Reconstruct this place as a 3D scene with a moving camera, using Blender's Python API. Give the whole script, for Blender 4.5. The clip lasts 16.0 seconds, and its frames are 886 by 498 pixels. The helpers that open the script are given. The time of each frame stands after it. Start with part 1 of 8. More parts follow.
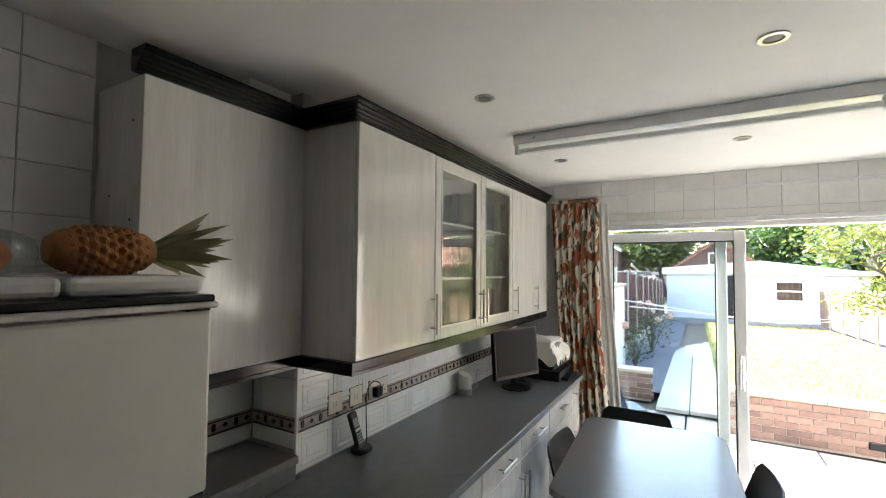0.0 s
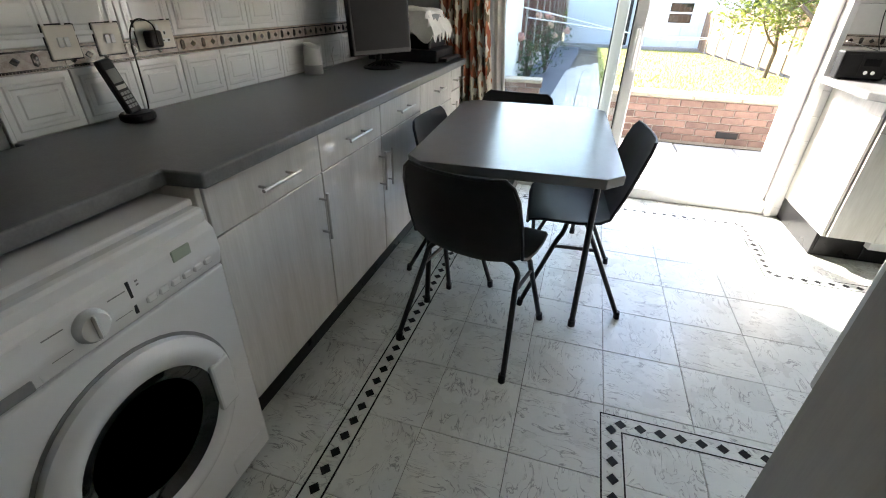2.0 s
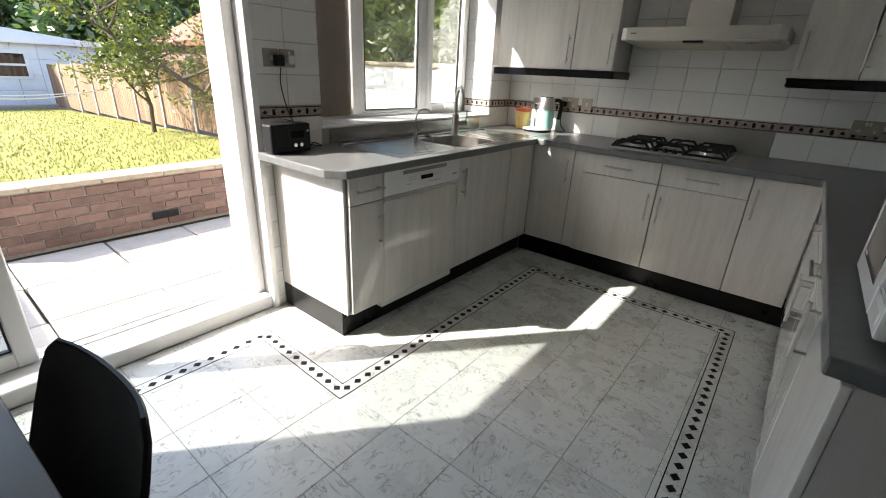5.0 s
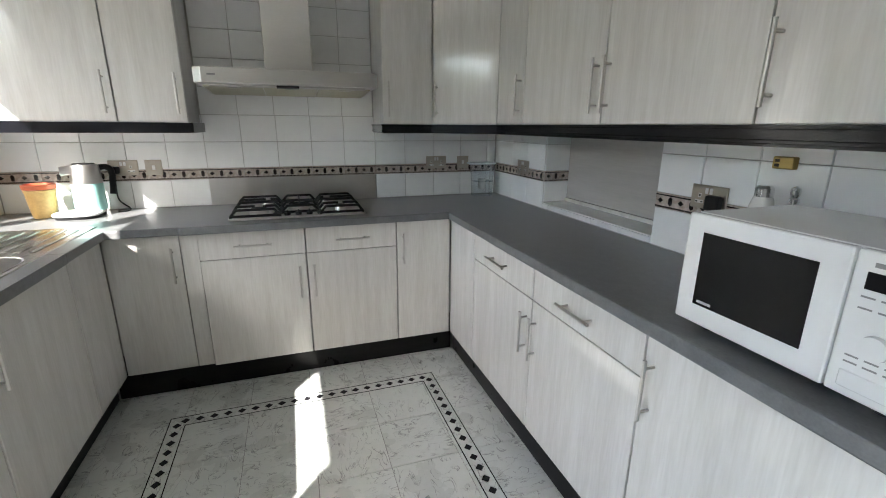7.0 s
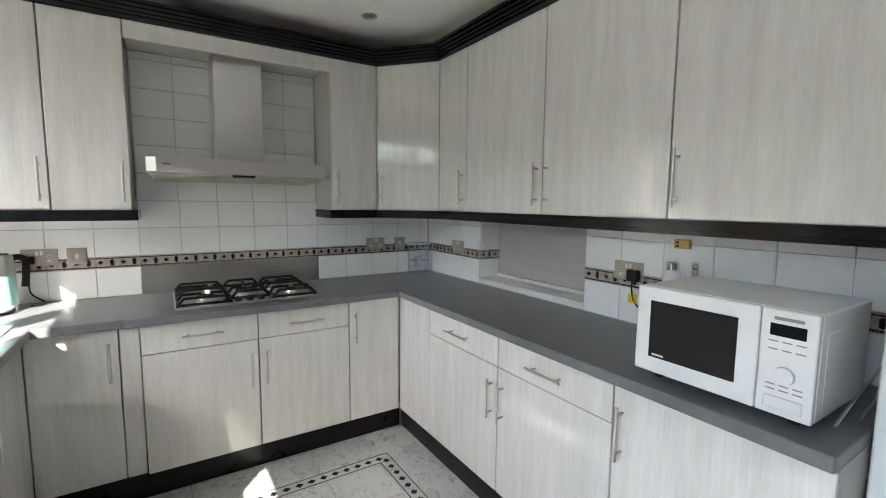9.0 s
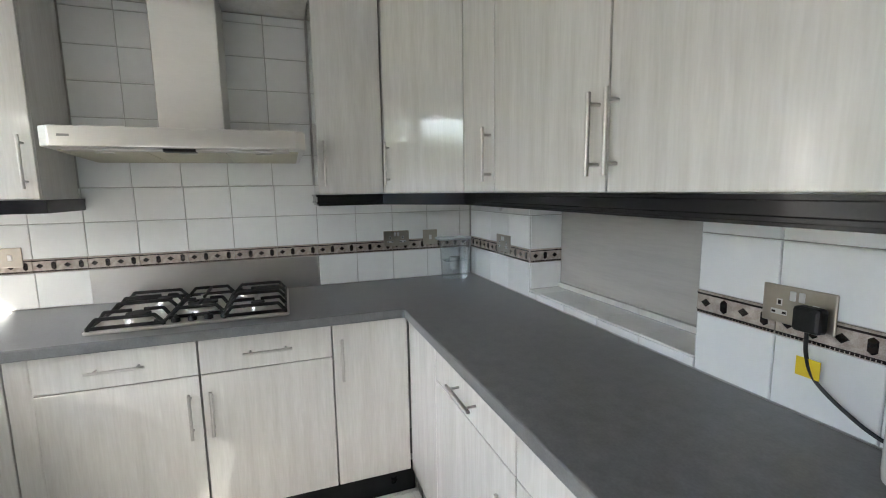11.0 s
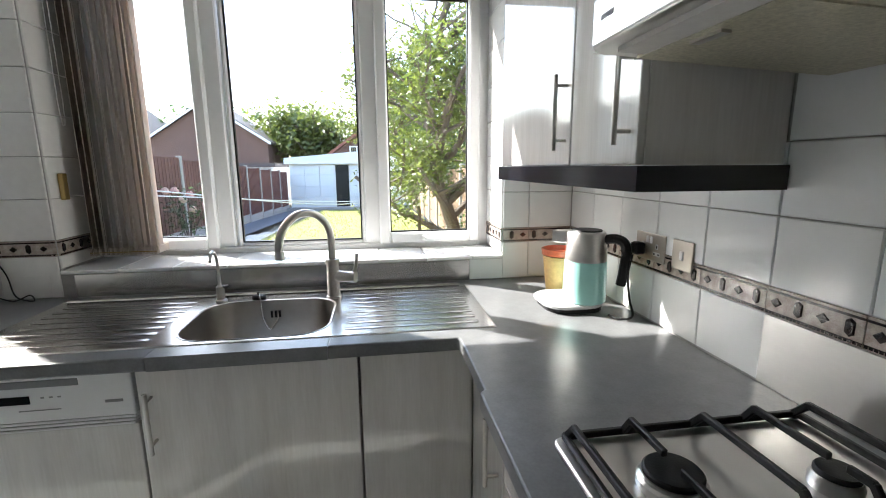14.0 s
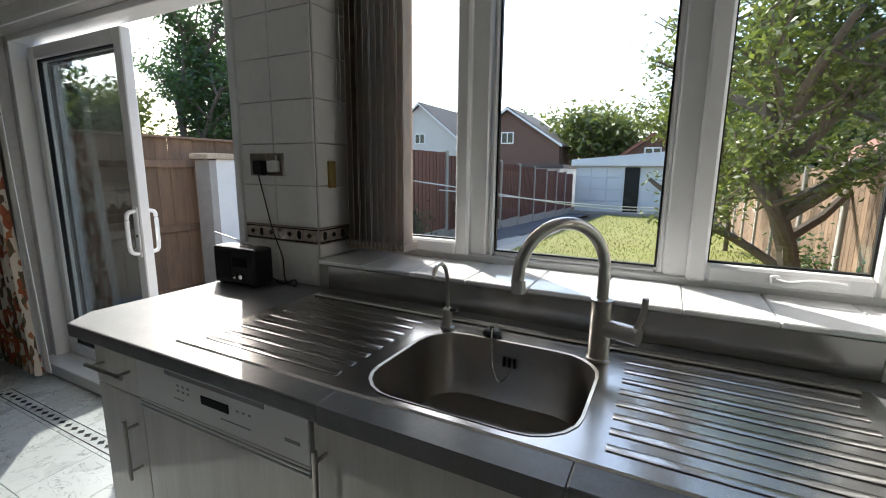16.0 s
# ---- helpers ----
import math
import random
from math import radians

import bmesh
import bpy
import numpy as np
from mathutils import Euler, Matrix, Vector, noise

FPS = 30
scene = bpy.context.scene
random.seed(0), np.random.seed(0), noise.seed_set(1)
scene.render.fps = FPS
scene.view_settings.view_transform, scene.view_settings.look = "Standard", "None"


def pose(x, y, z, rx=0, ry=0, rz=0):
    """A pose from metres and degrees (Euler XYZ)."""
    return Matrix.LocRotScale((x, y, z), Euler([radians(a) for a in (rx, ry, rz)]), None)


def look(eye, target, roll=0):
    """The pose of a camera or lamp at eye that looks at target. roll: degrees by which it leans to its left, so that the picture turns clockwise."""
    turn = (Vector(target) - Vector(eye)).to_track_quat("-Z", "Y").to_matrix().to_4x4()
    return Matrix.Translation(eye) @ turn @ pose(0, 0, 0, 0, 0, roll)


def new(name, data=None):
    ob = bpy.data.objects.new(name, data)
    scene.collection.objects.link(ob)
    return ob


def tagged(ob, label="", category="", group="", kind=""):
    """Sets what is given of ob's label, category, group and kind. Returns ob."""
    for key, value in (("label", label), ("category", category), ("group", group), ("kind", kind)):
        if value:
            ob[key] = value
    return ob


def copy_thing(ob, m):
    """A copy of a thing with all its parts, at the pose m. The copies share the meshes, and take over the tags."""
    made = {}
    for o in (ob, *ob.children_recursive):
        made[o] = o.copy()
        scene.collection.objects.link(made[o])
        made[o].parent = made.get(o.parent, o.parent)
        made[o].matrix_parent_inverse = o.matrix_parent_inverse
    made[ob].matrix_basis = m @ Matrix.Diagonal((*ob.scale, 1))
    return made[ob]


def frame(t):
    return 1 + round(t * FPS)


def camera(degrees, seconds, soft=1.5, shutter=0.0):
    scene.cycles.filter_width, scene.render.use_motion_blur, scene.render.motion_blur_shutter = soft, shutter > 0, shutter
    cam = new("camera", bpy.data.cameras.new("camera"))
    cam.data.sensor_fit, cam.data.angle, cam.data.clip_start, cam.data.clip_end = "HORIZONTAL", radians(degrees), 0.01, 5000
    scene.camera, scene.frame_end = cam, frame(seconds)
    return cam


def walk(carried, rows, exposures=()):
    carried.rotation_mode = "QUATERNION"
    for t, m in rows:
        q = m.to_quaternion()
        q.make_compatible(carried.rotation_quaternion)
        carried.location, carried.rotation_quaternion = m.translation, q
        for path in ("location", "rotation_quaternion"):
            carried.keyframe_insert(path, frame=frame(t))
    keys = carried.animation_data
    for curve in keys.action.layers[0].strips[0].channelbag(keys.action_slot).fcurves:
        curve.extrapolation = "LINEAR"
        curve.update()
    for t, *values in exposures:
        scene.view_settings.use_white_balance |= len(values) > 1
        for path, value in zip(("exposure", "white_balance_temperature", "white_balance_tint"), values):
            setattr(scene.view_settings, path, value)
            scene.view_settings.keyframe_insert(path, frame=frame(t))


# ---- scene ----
cam = camera(90.5, 16.0, soft=1.0)
PATH = [
    (0, (-0.011, 0.004, 1.763), (-1.008, 1.736, 1.851), 0.5),
    (0.5, (0.022, 0.076, 1.533), (-0.746, 1.923, 1.54), 0.8),
    (1, (0.041, 0.194, 1.389), (-0.58, 2.037, 0.922), 1.1),
    (1.5, (0.03, 0.3, 1.315), (-0.546, 2.05, 0.537), 1.4),
    (2, (-0.009, 0.52, 1.282), (-0.5, 2.183, 0.286), 1.3),
    (2.5, (-0.079, 0.782, 1.287), (-0.267, 2.461, 0.217), 0.5),
    (3, (-0.053, 1.082, 1.299), (0.168, 2.745, 0.21), 0.8),
    (3.5, (-0.048, 1.269, 1.31), (0.612, 2.822, 0.236), 1.1),
    (3.7, (-0.057, 1.331, 1.316), (0.795, 2.794, 0.25), 1.0),
    (5.8, (0.539, 1.82, 1.409), (2.25, 2.69, 0.849), 1.0),
    (6, (0.659, 1.859, 1.425), (2.445, 2.537, 0.834), 0.7),
    (6.5, (0.795, 2.038, 1.36), (2.721, 2.023, 0.821), 0.6),
    (7, (0.825, 2.361, 1.397), (2.647, 1.738, 0.857), 0.4),
    (7.5, (0.76, 2.569, 1.428), (2.472, 1.696, 0.875), 0.4),
    (8, (0.708, 2.675, 1.562), (2.381, 1.702, 1.056), 0.6),
    (8.2, (0.717, 2.753, 1.534), (2.393, 1.704, 1.235), 0.4),
    (10.3, (1.07, 2.264, 1.426), (2.758, 1.204, 1.257), 0.3),
    (10.5, (1.139, 2.141, 1.451), (2.884, 1.186, 1.241), -0.5),
    (11, (1.391, 1.977, 1.419), (3.259, 1.314, 1.151), -0.9),
    (11.5, (1.736, 1.897, 1.429), (3.67, 1.503, 1.104), -0.9),
    (12, (2.064, 1.834, 1.433), (4.032, 1.889, 1.079), -0.9),
    (12.5, (2.358, 1.818, 1.409), (4.244, 2.376, 1.052), -1.1),
    (13, (2.632, 1.893, 1.445), (4.275, 2.963, 1.047), -1.3),
    (13.5, (2.837, 1.96, 1.425), (3.987, 3.556, 1.062), -0.7),
    (14, (2.951, 2.022, 1.404), (3.24, 3.967, 1.037), -0.4),
    (14.5, (2.938, 2.092, 1.411), (2.668, 4.039, 1.04), -0.7),
    (15, (2.917, 2.188, 1.377), (2.422, 4.093, 1.023), -0.6),
    (15.5, (2.949, 2.421, 1.367), (2.259, 4.263, 1.008), -0.5),
    (16, (2.896, 2.627, 1.363), (1.998, 4.378, 1.006), 0.6),
]
EXPOSURES = [(0.0, 3.95, 6780, 11), (1.0, 3.65, 6780, 11), (1.5, 3.6, 6780, 11), (2.0, 3.65, 6780, 11), (3.5, 3.0, 6780, 11), (6.0, 2.2, 6500, 11), (6.5, 3.05, 6380, 11), (8.0, 3.42, 6450, 11), (11.0, 3.75, 6400, 11),
             (12.0, 3.82, 6400, 11), (12.5, 3.35, 6350, 11), (13.0, 3.3, 6350, 11), (13.5, 3.1, 6300, 11), (14.0, 2.95, 6300, 11), (14.5, 2.53, 6380, 11), (15.0, 2.08, 6380, 11), (15.5, 1.9, 6380, 10), (16.0, 1.68, 6380, 10)]
walk(cam, [(t, look(eye, target, roll)) for t, eye, target, roll in PATH], EXPOSURES)

# ---- world and sun ----
world = bpy.data.worlds.new("sky")
scene.world = world
world.use_nodes = True
wn = world.node_tree
sky = wn.nodes.new("ShaderNodeTexSky")
sky.sky_type = "NISHITA"
sky.sun_disc = False
sky.sun_elevation = radians(37.1)
sky.sun_rotation = radians(-51.1)
sky.altitude, sky.air_density, sky.dust_density, sky.ozone_density = 50, 1.0, 2.0, 1.0
wn.nodes["Background"].inputs[1].default_value = 0.15
wn.links.new(sky.outputs[0], wn.nodes["Background"].inputs[0])
sun = new("sun", bpy.data.lights.new("sun", "SUN"))
sun.data.energy, sun.data.angle, sun.data.color = 3.0, radians(0.6), (1.0, 0.95, 0.87)
sun.matrix_basis = look((-8.24, 6.64, 8.0), (0, 0, 0))


# ---- materials ----
def mat(name, color, rough=0.5, metal=0.0, vary=0.0, scale=8.0, bump=0.0, bscale=60.0, stretch=(1, 1, 1), coat=0.0, detail=5.0,
        color2=None, per_object=0.0, spec=0.5, rvary=0.0):
    """Principled surface: two scales of colour noise, roughness noise and fine bump, in object space."""
    m = bpy.data.materials.new(name)
    m.use_nodes = True
    t = m.node_tree
    b = t.nodes["Principled BSDF"]
    b.inputs["Roughness"].default_value = rough
    b.inputs["Metallic"].default_value = metal
    b.inputs["Specular IOR Level"].default_value = spec
    b.inputs["Coat Weight"].default_value = coat
    b.inputs["Coat Roughness"].default_value = 0.06
    b.inputs["Base Color"].default_value = (*color, 1)
    if vary or bump or color2 or rvary:
        co = t.nodes.new("ShaderNodeTexCoord")
        mp = t.nodes.new("ShaderNodeMapping")
        mp.inputs["Scale"].default_value = stretch
        t.links.new(co.outputs["Object"], mp.inputs[0])
        vec = mp.outputs[0]
        if per_object:
            info = t.nodes.new("ShaderNodeObjectInfo")
            mul = t.nodes.new("ShaderNodeVectorMath")
            mul.operation = "SCALE"
            mul.inputs[0].default_value = (37, 23, 51)
            t.links.new(info.outputs["Random"], mul.inputs["Scale"])
            add = t.nodes.new("ShaderNodeVectorMath")
            t.links.new(vec, add.inputs[0])
            t.links.new(mul.outputs[0], add.inputs[1])
            vec = add.outputs[0]
        n1 = t.nodes.new("ShaderNodeTexNoise")
        n1.inputs["Scale"].default_value, n1.inputs["Detail"].default_value = scale, detail
        t.links.new(vec, n1.inputs["Vector"])
        n2 = t.nodes.new("ShaderNodeTexNoise")
        n2.inputs["Scale"].default_value, n2.inputs["Detail"].default_value = scale * 6.3, 4
        t.links.new(vec, n2.inputs["Vector"])
        mixn = t.nodes.new("ShaderNodeMath")
        mixn.operation = "MULTIPLY_ADD"
        mixn.inputs[1].default_value = 0.4
        t.links.new(n2.outputs["Fac"], mixn.inputs[0])
        half = t.nodes.new("ShaderNodeMath")
        half.operation = "MULTIPLY"
        half.inputs[1].default_value = 0.6
        t.links.new(n1.outputs["Fac"], half.inputs[0])
        t.links.new(half.outputs[0], mixn.inputs[2])
        ramp = t.nodes.new("ShaderNodeValToRGB")
        lo = color2 or tuple(c * (1 - vary) for c in color)
        hi = color if color2 else tuple(min(1, c * (1 + vary)) for c in color)
        ramp.color_ramp.elements[0].color, ramp.color_ramp.elements[0].position = (*lo, 1), 0.33
        ramp.color_ramp.elements[1].color, ramp.color_ramp.elements[1].position = (*hi, 1), 0.67
        t.links.new(mixn.outputs[0], ramp.inputs[0])
        out = ramp.outputs[0]
        if per_object:
            hsv = t.nodes.new("ShaderNodeHueSaturation")
            mr = t.nodes.new("ShaderNodeMapRange")
            mr.inputs["To Min"].default_value, mr.inputs["To Max"].default_value = 1 - per_object, 1 + per_object
            t.links.new(info.outputs["Random"], mr.inputs[0])
            t.links.new(mr.outputs[0], hsv.inputs["Value"])
            t.links.new(out, hsv.inputs["Color"])
            out = hsv.outputs[0]
        t.links.new(out, b.inputs["Base Color"])
        if rvary:
            rr = t.nodes.new("ShaderNodeMapRange")
            rr.inputs["To Min"].default_value, rr.inputs["To Max"].default_value = max(0.02, rough - rvary), rough + rvary
            t.links.new(n1.outputs["Fac"], rr.inputs[0])
            t.links.new(rr.outputs[0], b.inputs["Roughness"])
        if bump:
            nb = t.nodes.new("ShaderNodeTexNoise")
            nb.inputs["Scale"].default_value, nb.inputs["Detail"].default_value = bscale, 3
            t.links.new(vec, nb.inputs["Vector"])
            bp = t.nodes.new("ShaderNodeBump")
            bp.inputs["Strength"].default_value, bp.inputs["Distance"].default_value = bump, 0.004
            t.links.new(nb.outputs["Fac"], bp.inputs["Height"])
            t.links.new(bp.outputs[0], b.inputs["Normal"])
    return m


def glass_mat(name, tint=(1, 1, 1), rough=0.0, gloss=0.09):
    """Thin clear pane: sees straight through, with a little mirror on top."""
    m = bpy.data.materials.new(name)
    m.use_nodes = True
    t = m.node_tree
    t.nodes.remove(t.nodes["Principled BSDF"])
    tr = t.nodes.new("ShaderNodeBsdfTransparent")
    tr.inputs[0].default_value = (*tint, 1)
    gl = t.nodes.new("ShaderNodeBsdfGlossy")
    gl.inputs["Roughness"].default_value = rough
    fr = t.nodes.new("ShaderNodeFresnel")
    fr.inputs[0].default_value = 1.5
    k = t.nodes.new("ShaderNodeMath")
    k.operation = "MULTIPLY_ADD"
    k.inputs[1].default_value, k.inputs[2].default_value = 0.45, gloss - 0.05
    mx = t.nodes.new("ShaderNodeMixShader")
    t.links.new(fr.outputs[0], k.inputs[0])
    t.links.new(k.outputs[0], mx.inputs[0])
    t.links.new(tr.outputs[0], mx.inputs[1])
    t.links.new(gl.outputs[0], mx.inputs[2])
    t.links.new(mx.outputs[0], t.nodes["Material Output"].inputs[0])
    return m


def marble_mat(name, base, vein, per_object=True):
    """Pale marbled vinyl with short smoky veins."""
    m = mat(name, base, 0.28, vary=0.05, scale=5, per_object=0.03, rvary=0.07, bump=0.03, bscale=25)
    t = m.node_tree
    b = t.nodes["Principled BSDF"]
    old = b.inputs["Base Color"].links[0].from_socket
    vec = [n for n in t.nodes if n.bl_idname == "ShaderNodeVectorMath" and n.operation == "ADD"][0].outputs[0]
    d = t.nodes.new("ShaderNodeTexNoise")
    d.inputs["Scale"].default_value, d.inputs["Detail"].default_value, d.inputs["Distortion"].default_value = 9, 9, 2.2
    mp = t.nodes.new("ShaderNodeMapping")
    mp.inputs["Rotation"].default_value, mp.inputs["Scale"].default_value = (0, 0, 0.7), (0.75, 1.7, 1)
    t.links.new(vec, mp.inputs[0])
    t.links.new(mp.outputs[0], d.inputs["Vector"])
    band = t.nodes.new("ShaderNodeValToRGB")
    e = band.color_ramp.elements
    e[0].position, e[0].color = 0.474, (0, 0, 0, 1)
    e[1].position, e[1].color = 0.5, (1, 1, 1, 1)
    z = e.new(0.526)
    z.color = (0, 0, 0, 1)
    t.links.new(d.outputs["Fac"], band.inputs[0])
    patch = t.nodes.new("ShaderNodeTexNoise")
    patch.inputs["Scale"].default_value, patch.inputs["Detail"].default_value = 17, 6
    t.links.new(vec, patch.inputs["Vector"])
    pm = t.nodes.new("ShaderNodeMapRange")
    pm.inputs["From Min"].default_value, pm.inputs["From Max"].default_value = 0.42, 0.58
    t.links.new(patch.outputs["Fac"], pm.inputs[0])
    mul = t.nodes.new("ShaderNodeMath")
    mul.operation = "MULTIPLY"
    t.links.new(band.outputs[0], mul.inputs[0])
    t.links.new(pm.outputs[0], mul.inputs[1])
    mx = t.nodes.new("ShaderNodeMixRGB")
    mx.inputs[2].default_value = (*vein, 1)
    t.links.new(mul.outputs[0], mx.inputs[0])
    t.links.new(old, mx.inputs[1])
    t.links.new(mx.outputs[0], b.inputs["Base Color"])
    return m


M_TILE = mat("white_glazed_tile", (0.80, 0.81, 0.81), 0.09, vary=0.025, scale=3, bump=0.02, bscale=9, per_object=0.015)
M_TILE_MATT = mat("cream_matt_tile", (0.76, 0.75, 0.73), 0.3, vary=0.05, scale=6, bump=0.04, bscale=18, per_object=0.02)
M_GROUT = mat("grout", (0.42, 0.41, 0.4), 0.85, vary=0.12, scale=30, bump=0.2, bscale=200)
M_BAND = mat("border_tile_cream", (0.55, 0.49, 0.44), 0.14, vary=0.25, scale=55, color2=(0.28, 0.22, 0.19), bump=0.1, bscale=120)
M_BAND_DARK = mat("border_tile_dark_brown", (0.02, 0.013, 0.012), 0.18, vary=0.3, scale=60)
M_WOOD = mat("pale_grey_woodgrain_laminate", (0.68, 0.663, 0.632), 0.09, vary=0.05, scale=3.2, stretch=(7, 7, 0.55), coat=0.08,
             color2=(0.56, 0.54, 0.505), per_object=0.025, detail=8)
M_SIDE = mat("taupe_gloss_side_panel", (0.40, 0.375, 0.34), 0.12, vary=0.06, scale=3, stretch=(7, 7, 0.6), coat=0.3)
M_CARCASS = mat("cabinet_carcass_grey", (0.42, 0.40, 0.37), 0.4, vary=0.06, scale=3, stretch=(7, 7, 0.6))
M_TOP = mat("grey_mottled_laminate_worktop", (0.172, 0.177, 0.178), 0.31, spec=0.5, vary=0.04, scale=26, color2=(0.118, 0.121, 0.124), rvary=0.06, detail=9)
M_TABLE = mat("brushed_grey_laminate", (0.16, 0.157, 0.152), 0.27, vary=0.02, scale=14, color2=(0.15, 0.147, 0.142))
M_TABLE_EDGE = mat("table_edge_grey", (0.16, 0.155, 0.15), 0.4, vary=0.08, scale=20)
M_BLACK_GLOSS = mat("black_gloss_moulding", (0.006, 0.006, 0.008), 0.16, spec=0.3, vary=0.2, scale=12)
M_PLINTH = mat("black_plinth", (0.008, 0.008, 0.009), 0.3, spec=0.2, vary=0.3, scale=9, rvary=0.1)
M_STEEL = mat("brushed_stainless_steel", (0.66, 0.645, 0.62), 0.3, 1.0, vary=0.03, scale=2, stretch=(2, 2, 9), bump=0.004, bscale=60, rvary=0.05)
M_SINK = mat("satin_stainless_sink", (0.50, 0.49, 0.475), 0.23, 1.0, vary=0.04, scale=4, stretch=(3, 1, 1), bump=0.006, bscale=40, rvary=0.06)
# same steel as the deck, darkened: the bowl's shade is in the colour
M_BOWL_SHADED = mat("satin_stainless_bowl_shaded", (0.34, 0.32, 0.295), 0.32, 1.0, vary=0.08, scale=6, bump=0.006, bscale=40, rvary=0.06)
M_IVORY = mat("ivory_switch_plate", (0.66, 0.62, 0.55), 0.35, vary=0.04, scale=20)
M_NICKEL = mat("satin_nickel_bar", (0.52, 0.50, 0.47), 0.3, 1.0, vary=0.05, scale=30)
M_CHROME = mat("chrome", (0.8, 0.8, 0.8), 0.08, 1.0)
M_SWITCH = mat("satin_chrome_switch_plate", (0.42, 0.38, 0.33), 0.34, 1.0, vary=0.06, scale=20)
M_WHITE = mat("white_appliance_enamel", (0.72, 0.72, 0.715), 0.25, vary=0.02, scale=4, coat=0.2)
M_CREAM = mat("cream_fridge_enamel", (0.56, 0.55, 0.50), 0.34, vary=0.03, scale=4)
M_UPVC = mat("white_upvc", (0.76, 0.76, 0.755), 0.3, vary=0.03, scale=7)
M_PAINT = mat("ceiling_white_paint", (0.84, 0.83, 0.81), 0.75, vary=0.03, scale=1.7, bump=0.12, bscale=90)
M_PAINT_WALL = mat("off_white_wall_paint", (0.78, 0.76, 0.73), 0.7, vary=0.04, scale=2.5, bump=0.1, bscale=70)
M_BLACK = mat("black_plastic", (0.012, 0.012, 0.013), 0.42, spec=0.3, vary=0.3, scale=30, bump=0.05, bscale=300)
M_CHAIR = mat("charcoal_moulded_plastic", (0.012, 0.012, 0.013), 0.5, spec=0.22, vary=0.25, scale=20, bump=0.1, bscale=420)
M_CHAIR_LEG = mat("black_enamelled_tube", (0.012, 0.012, 0.013), 0.35, vary=0.3, scale=25)
M_SCREEN = mat("dark_screen", (0.008, 0.008, 0.009), 0.35, spec=0.06, vary=0.1, scale=3)
M_DARKGLASS = mat("dark_door_glass", (0.010, 0.010, 0.011), 0.06, coat=0.4)
M_GREY = mat("grey_plastic", (0.22, 0.22, 0.22), 0.45, vary=0.08, scale=20)
M_LIGHTGREY = mat("light_grey_fabric_plastic", (0.52, 0.5, 0.48), 0.6, vary=0.06, scale=60)
M_IRON = mat("cast_iron_black", (0.009, 0.009, 0.009), 0.5, spec=0.3, vary=0.3, scale=40, bump=0.15, bscale=260)
M_FLOOR = marble_mat("marbled_vinyl_floor", (0.62, 0.64, 0.615), (0.24, 0.25, 0.245))
M_FLOOR_BASE = mat("floor_joint", (0.16, 0.16, 0.155), 0.7, vary=0.2, scale=40)
M_FLOOR_LINE = mat("black_inlay", (0.008, 0.008, 0.010), 0.4, spec=0.12, vary=0.3, scale=30)
M_AQUA = mat("pale_aqua_plastic", (0.38, 0.72, 0.66), 0.28, vary=0.03, scale=8, coat=0.2)
M_POT = mat("ochre_glazed_pot", (0.50, 0.33, 0.12), 0.35, vary=0.2, scale=12)
M_POT_RIM = mat("orange_red_glaze", (0.42, 0.09, 0.035), 0.35, vary=0.2, scale=12)
M_CLEAR = glass_mat("clear_plastic", (0.88, 0.91, 0.93), 0.03, 0.12)
M_PANE = glass_mat("window_glass", (0.95, 0.97, 0.96), 0.0, 0.06)
M_DOOR_PANE = glass_mat("double_glazed_pane", (0.92, 0.95, 0.95), 0.0, 0.08)
M_BLIND = mat("taupe_blind_fabric", (0.66, 0.60, 0.555), 0.8, vary=0.1, scale=40, bump=0.1, bscale=400)
M_BRASS = mat("aged_brass", (0.45, 0.34, 0.14), 0.4, 1.0)
M_LINEN = mat("white_cloth", (0.72, 0.70, 0.66), 0.85, vary=0.08, scale=14, bump=0.2, bscale=300)
M_YELLOW = mat("yellow_tape", (0.75, 0.55, 0.02), 0.5)
M_RED = mat("red_print", (0.55, 0.05, 0.04), 0.5)
M_TUBE = mat("fluorescent_tube_glass", (0.85, 0.85, 0.83), 0.2)


# ---- mesh helpers ----
def mesh_from(bm, name, material, smooth=False):
    me = bpy.data.meshes.new(name)
    bm.normal_update()
    bm.to_mesh(me)
    bm.free()
    for m in material if isinstance(material, (list, tuple)) else (material,):
        me.materials.append(m)
    if smooth:
        me.polygons.foreach_set("use_smooth", [True] * len(me.polygons))
        me.set_sharp_from_angle(angle=radians(35))
    return me


def thing(name, loc, label, category, group="", kind=""):
    ob = new(name)
    ob.empty_display_size = 0.1
    ob.matrix_basis = Matrix.Translation(loc)
    return tagged(ob, label, category, group, kind)


def rest_of(ob):
    m = Matrix.Identity(4)
    while ob:
        m = ob.matrix_basis.copy() @ m if ob.parent is None else ob.matrix_parent_inverse @ ob.matrix_basis @ m
        ob = ob.parent
    return m


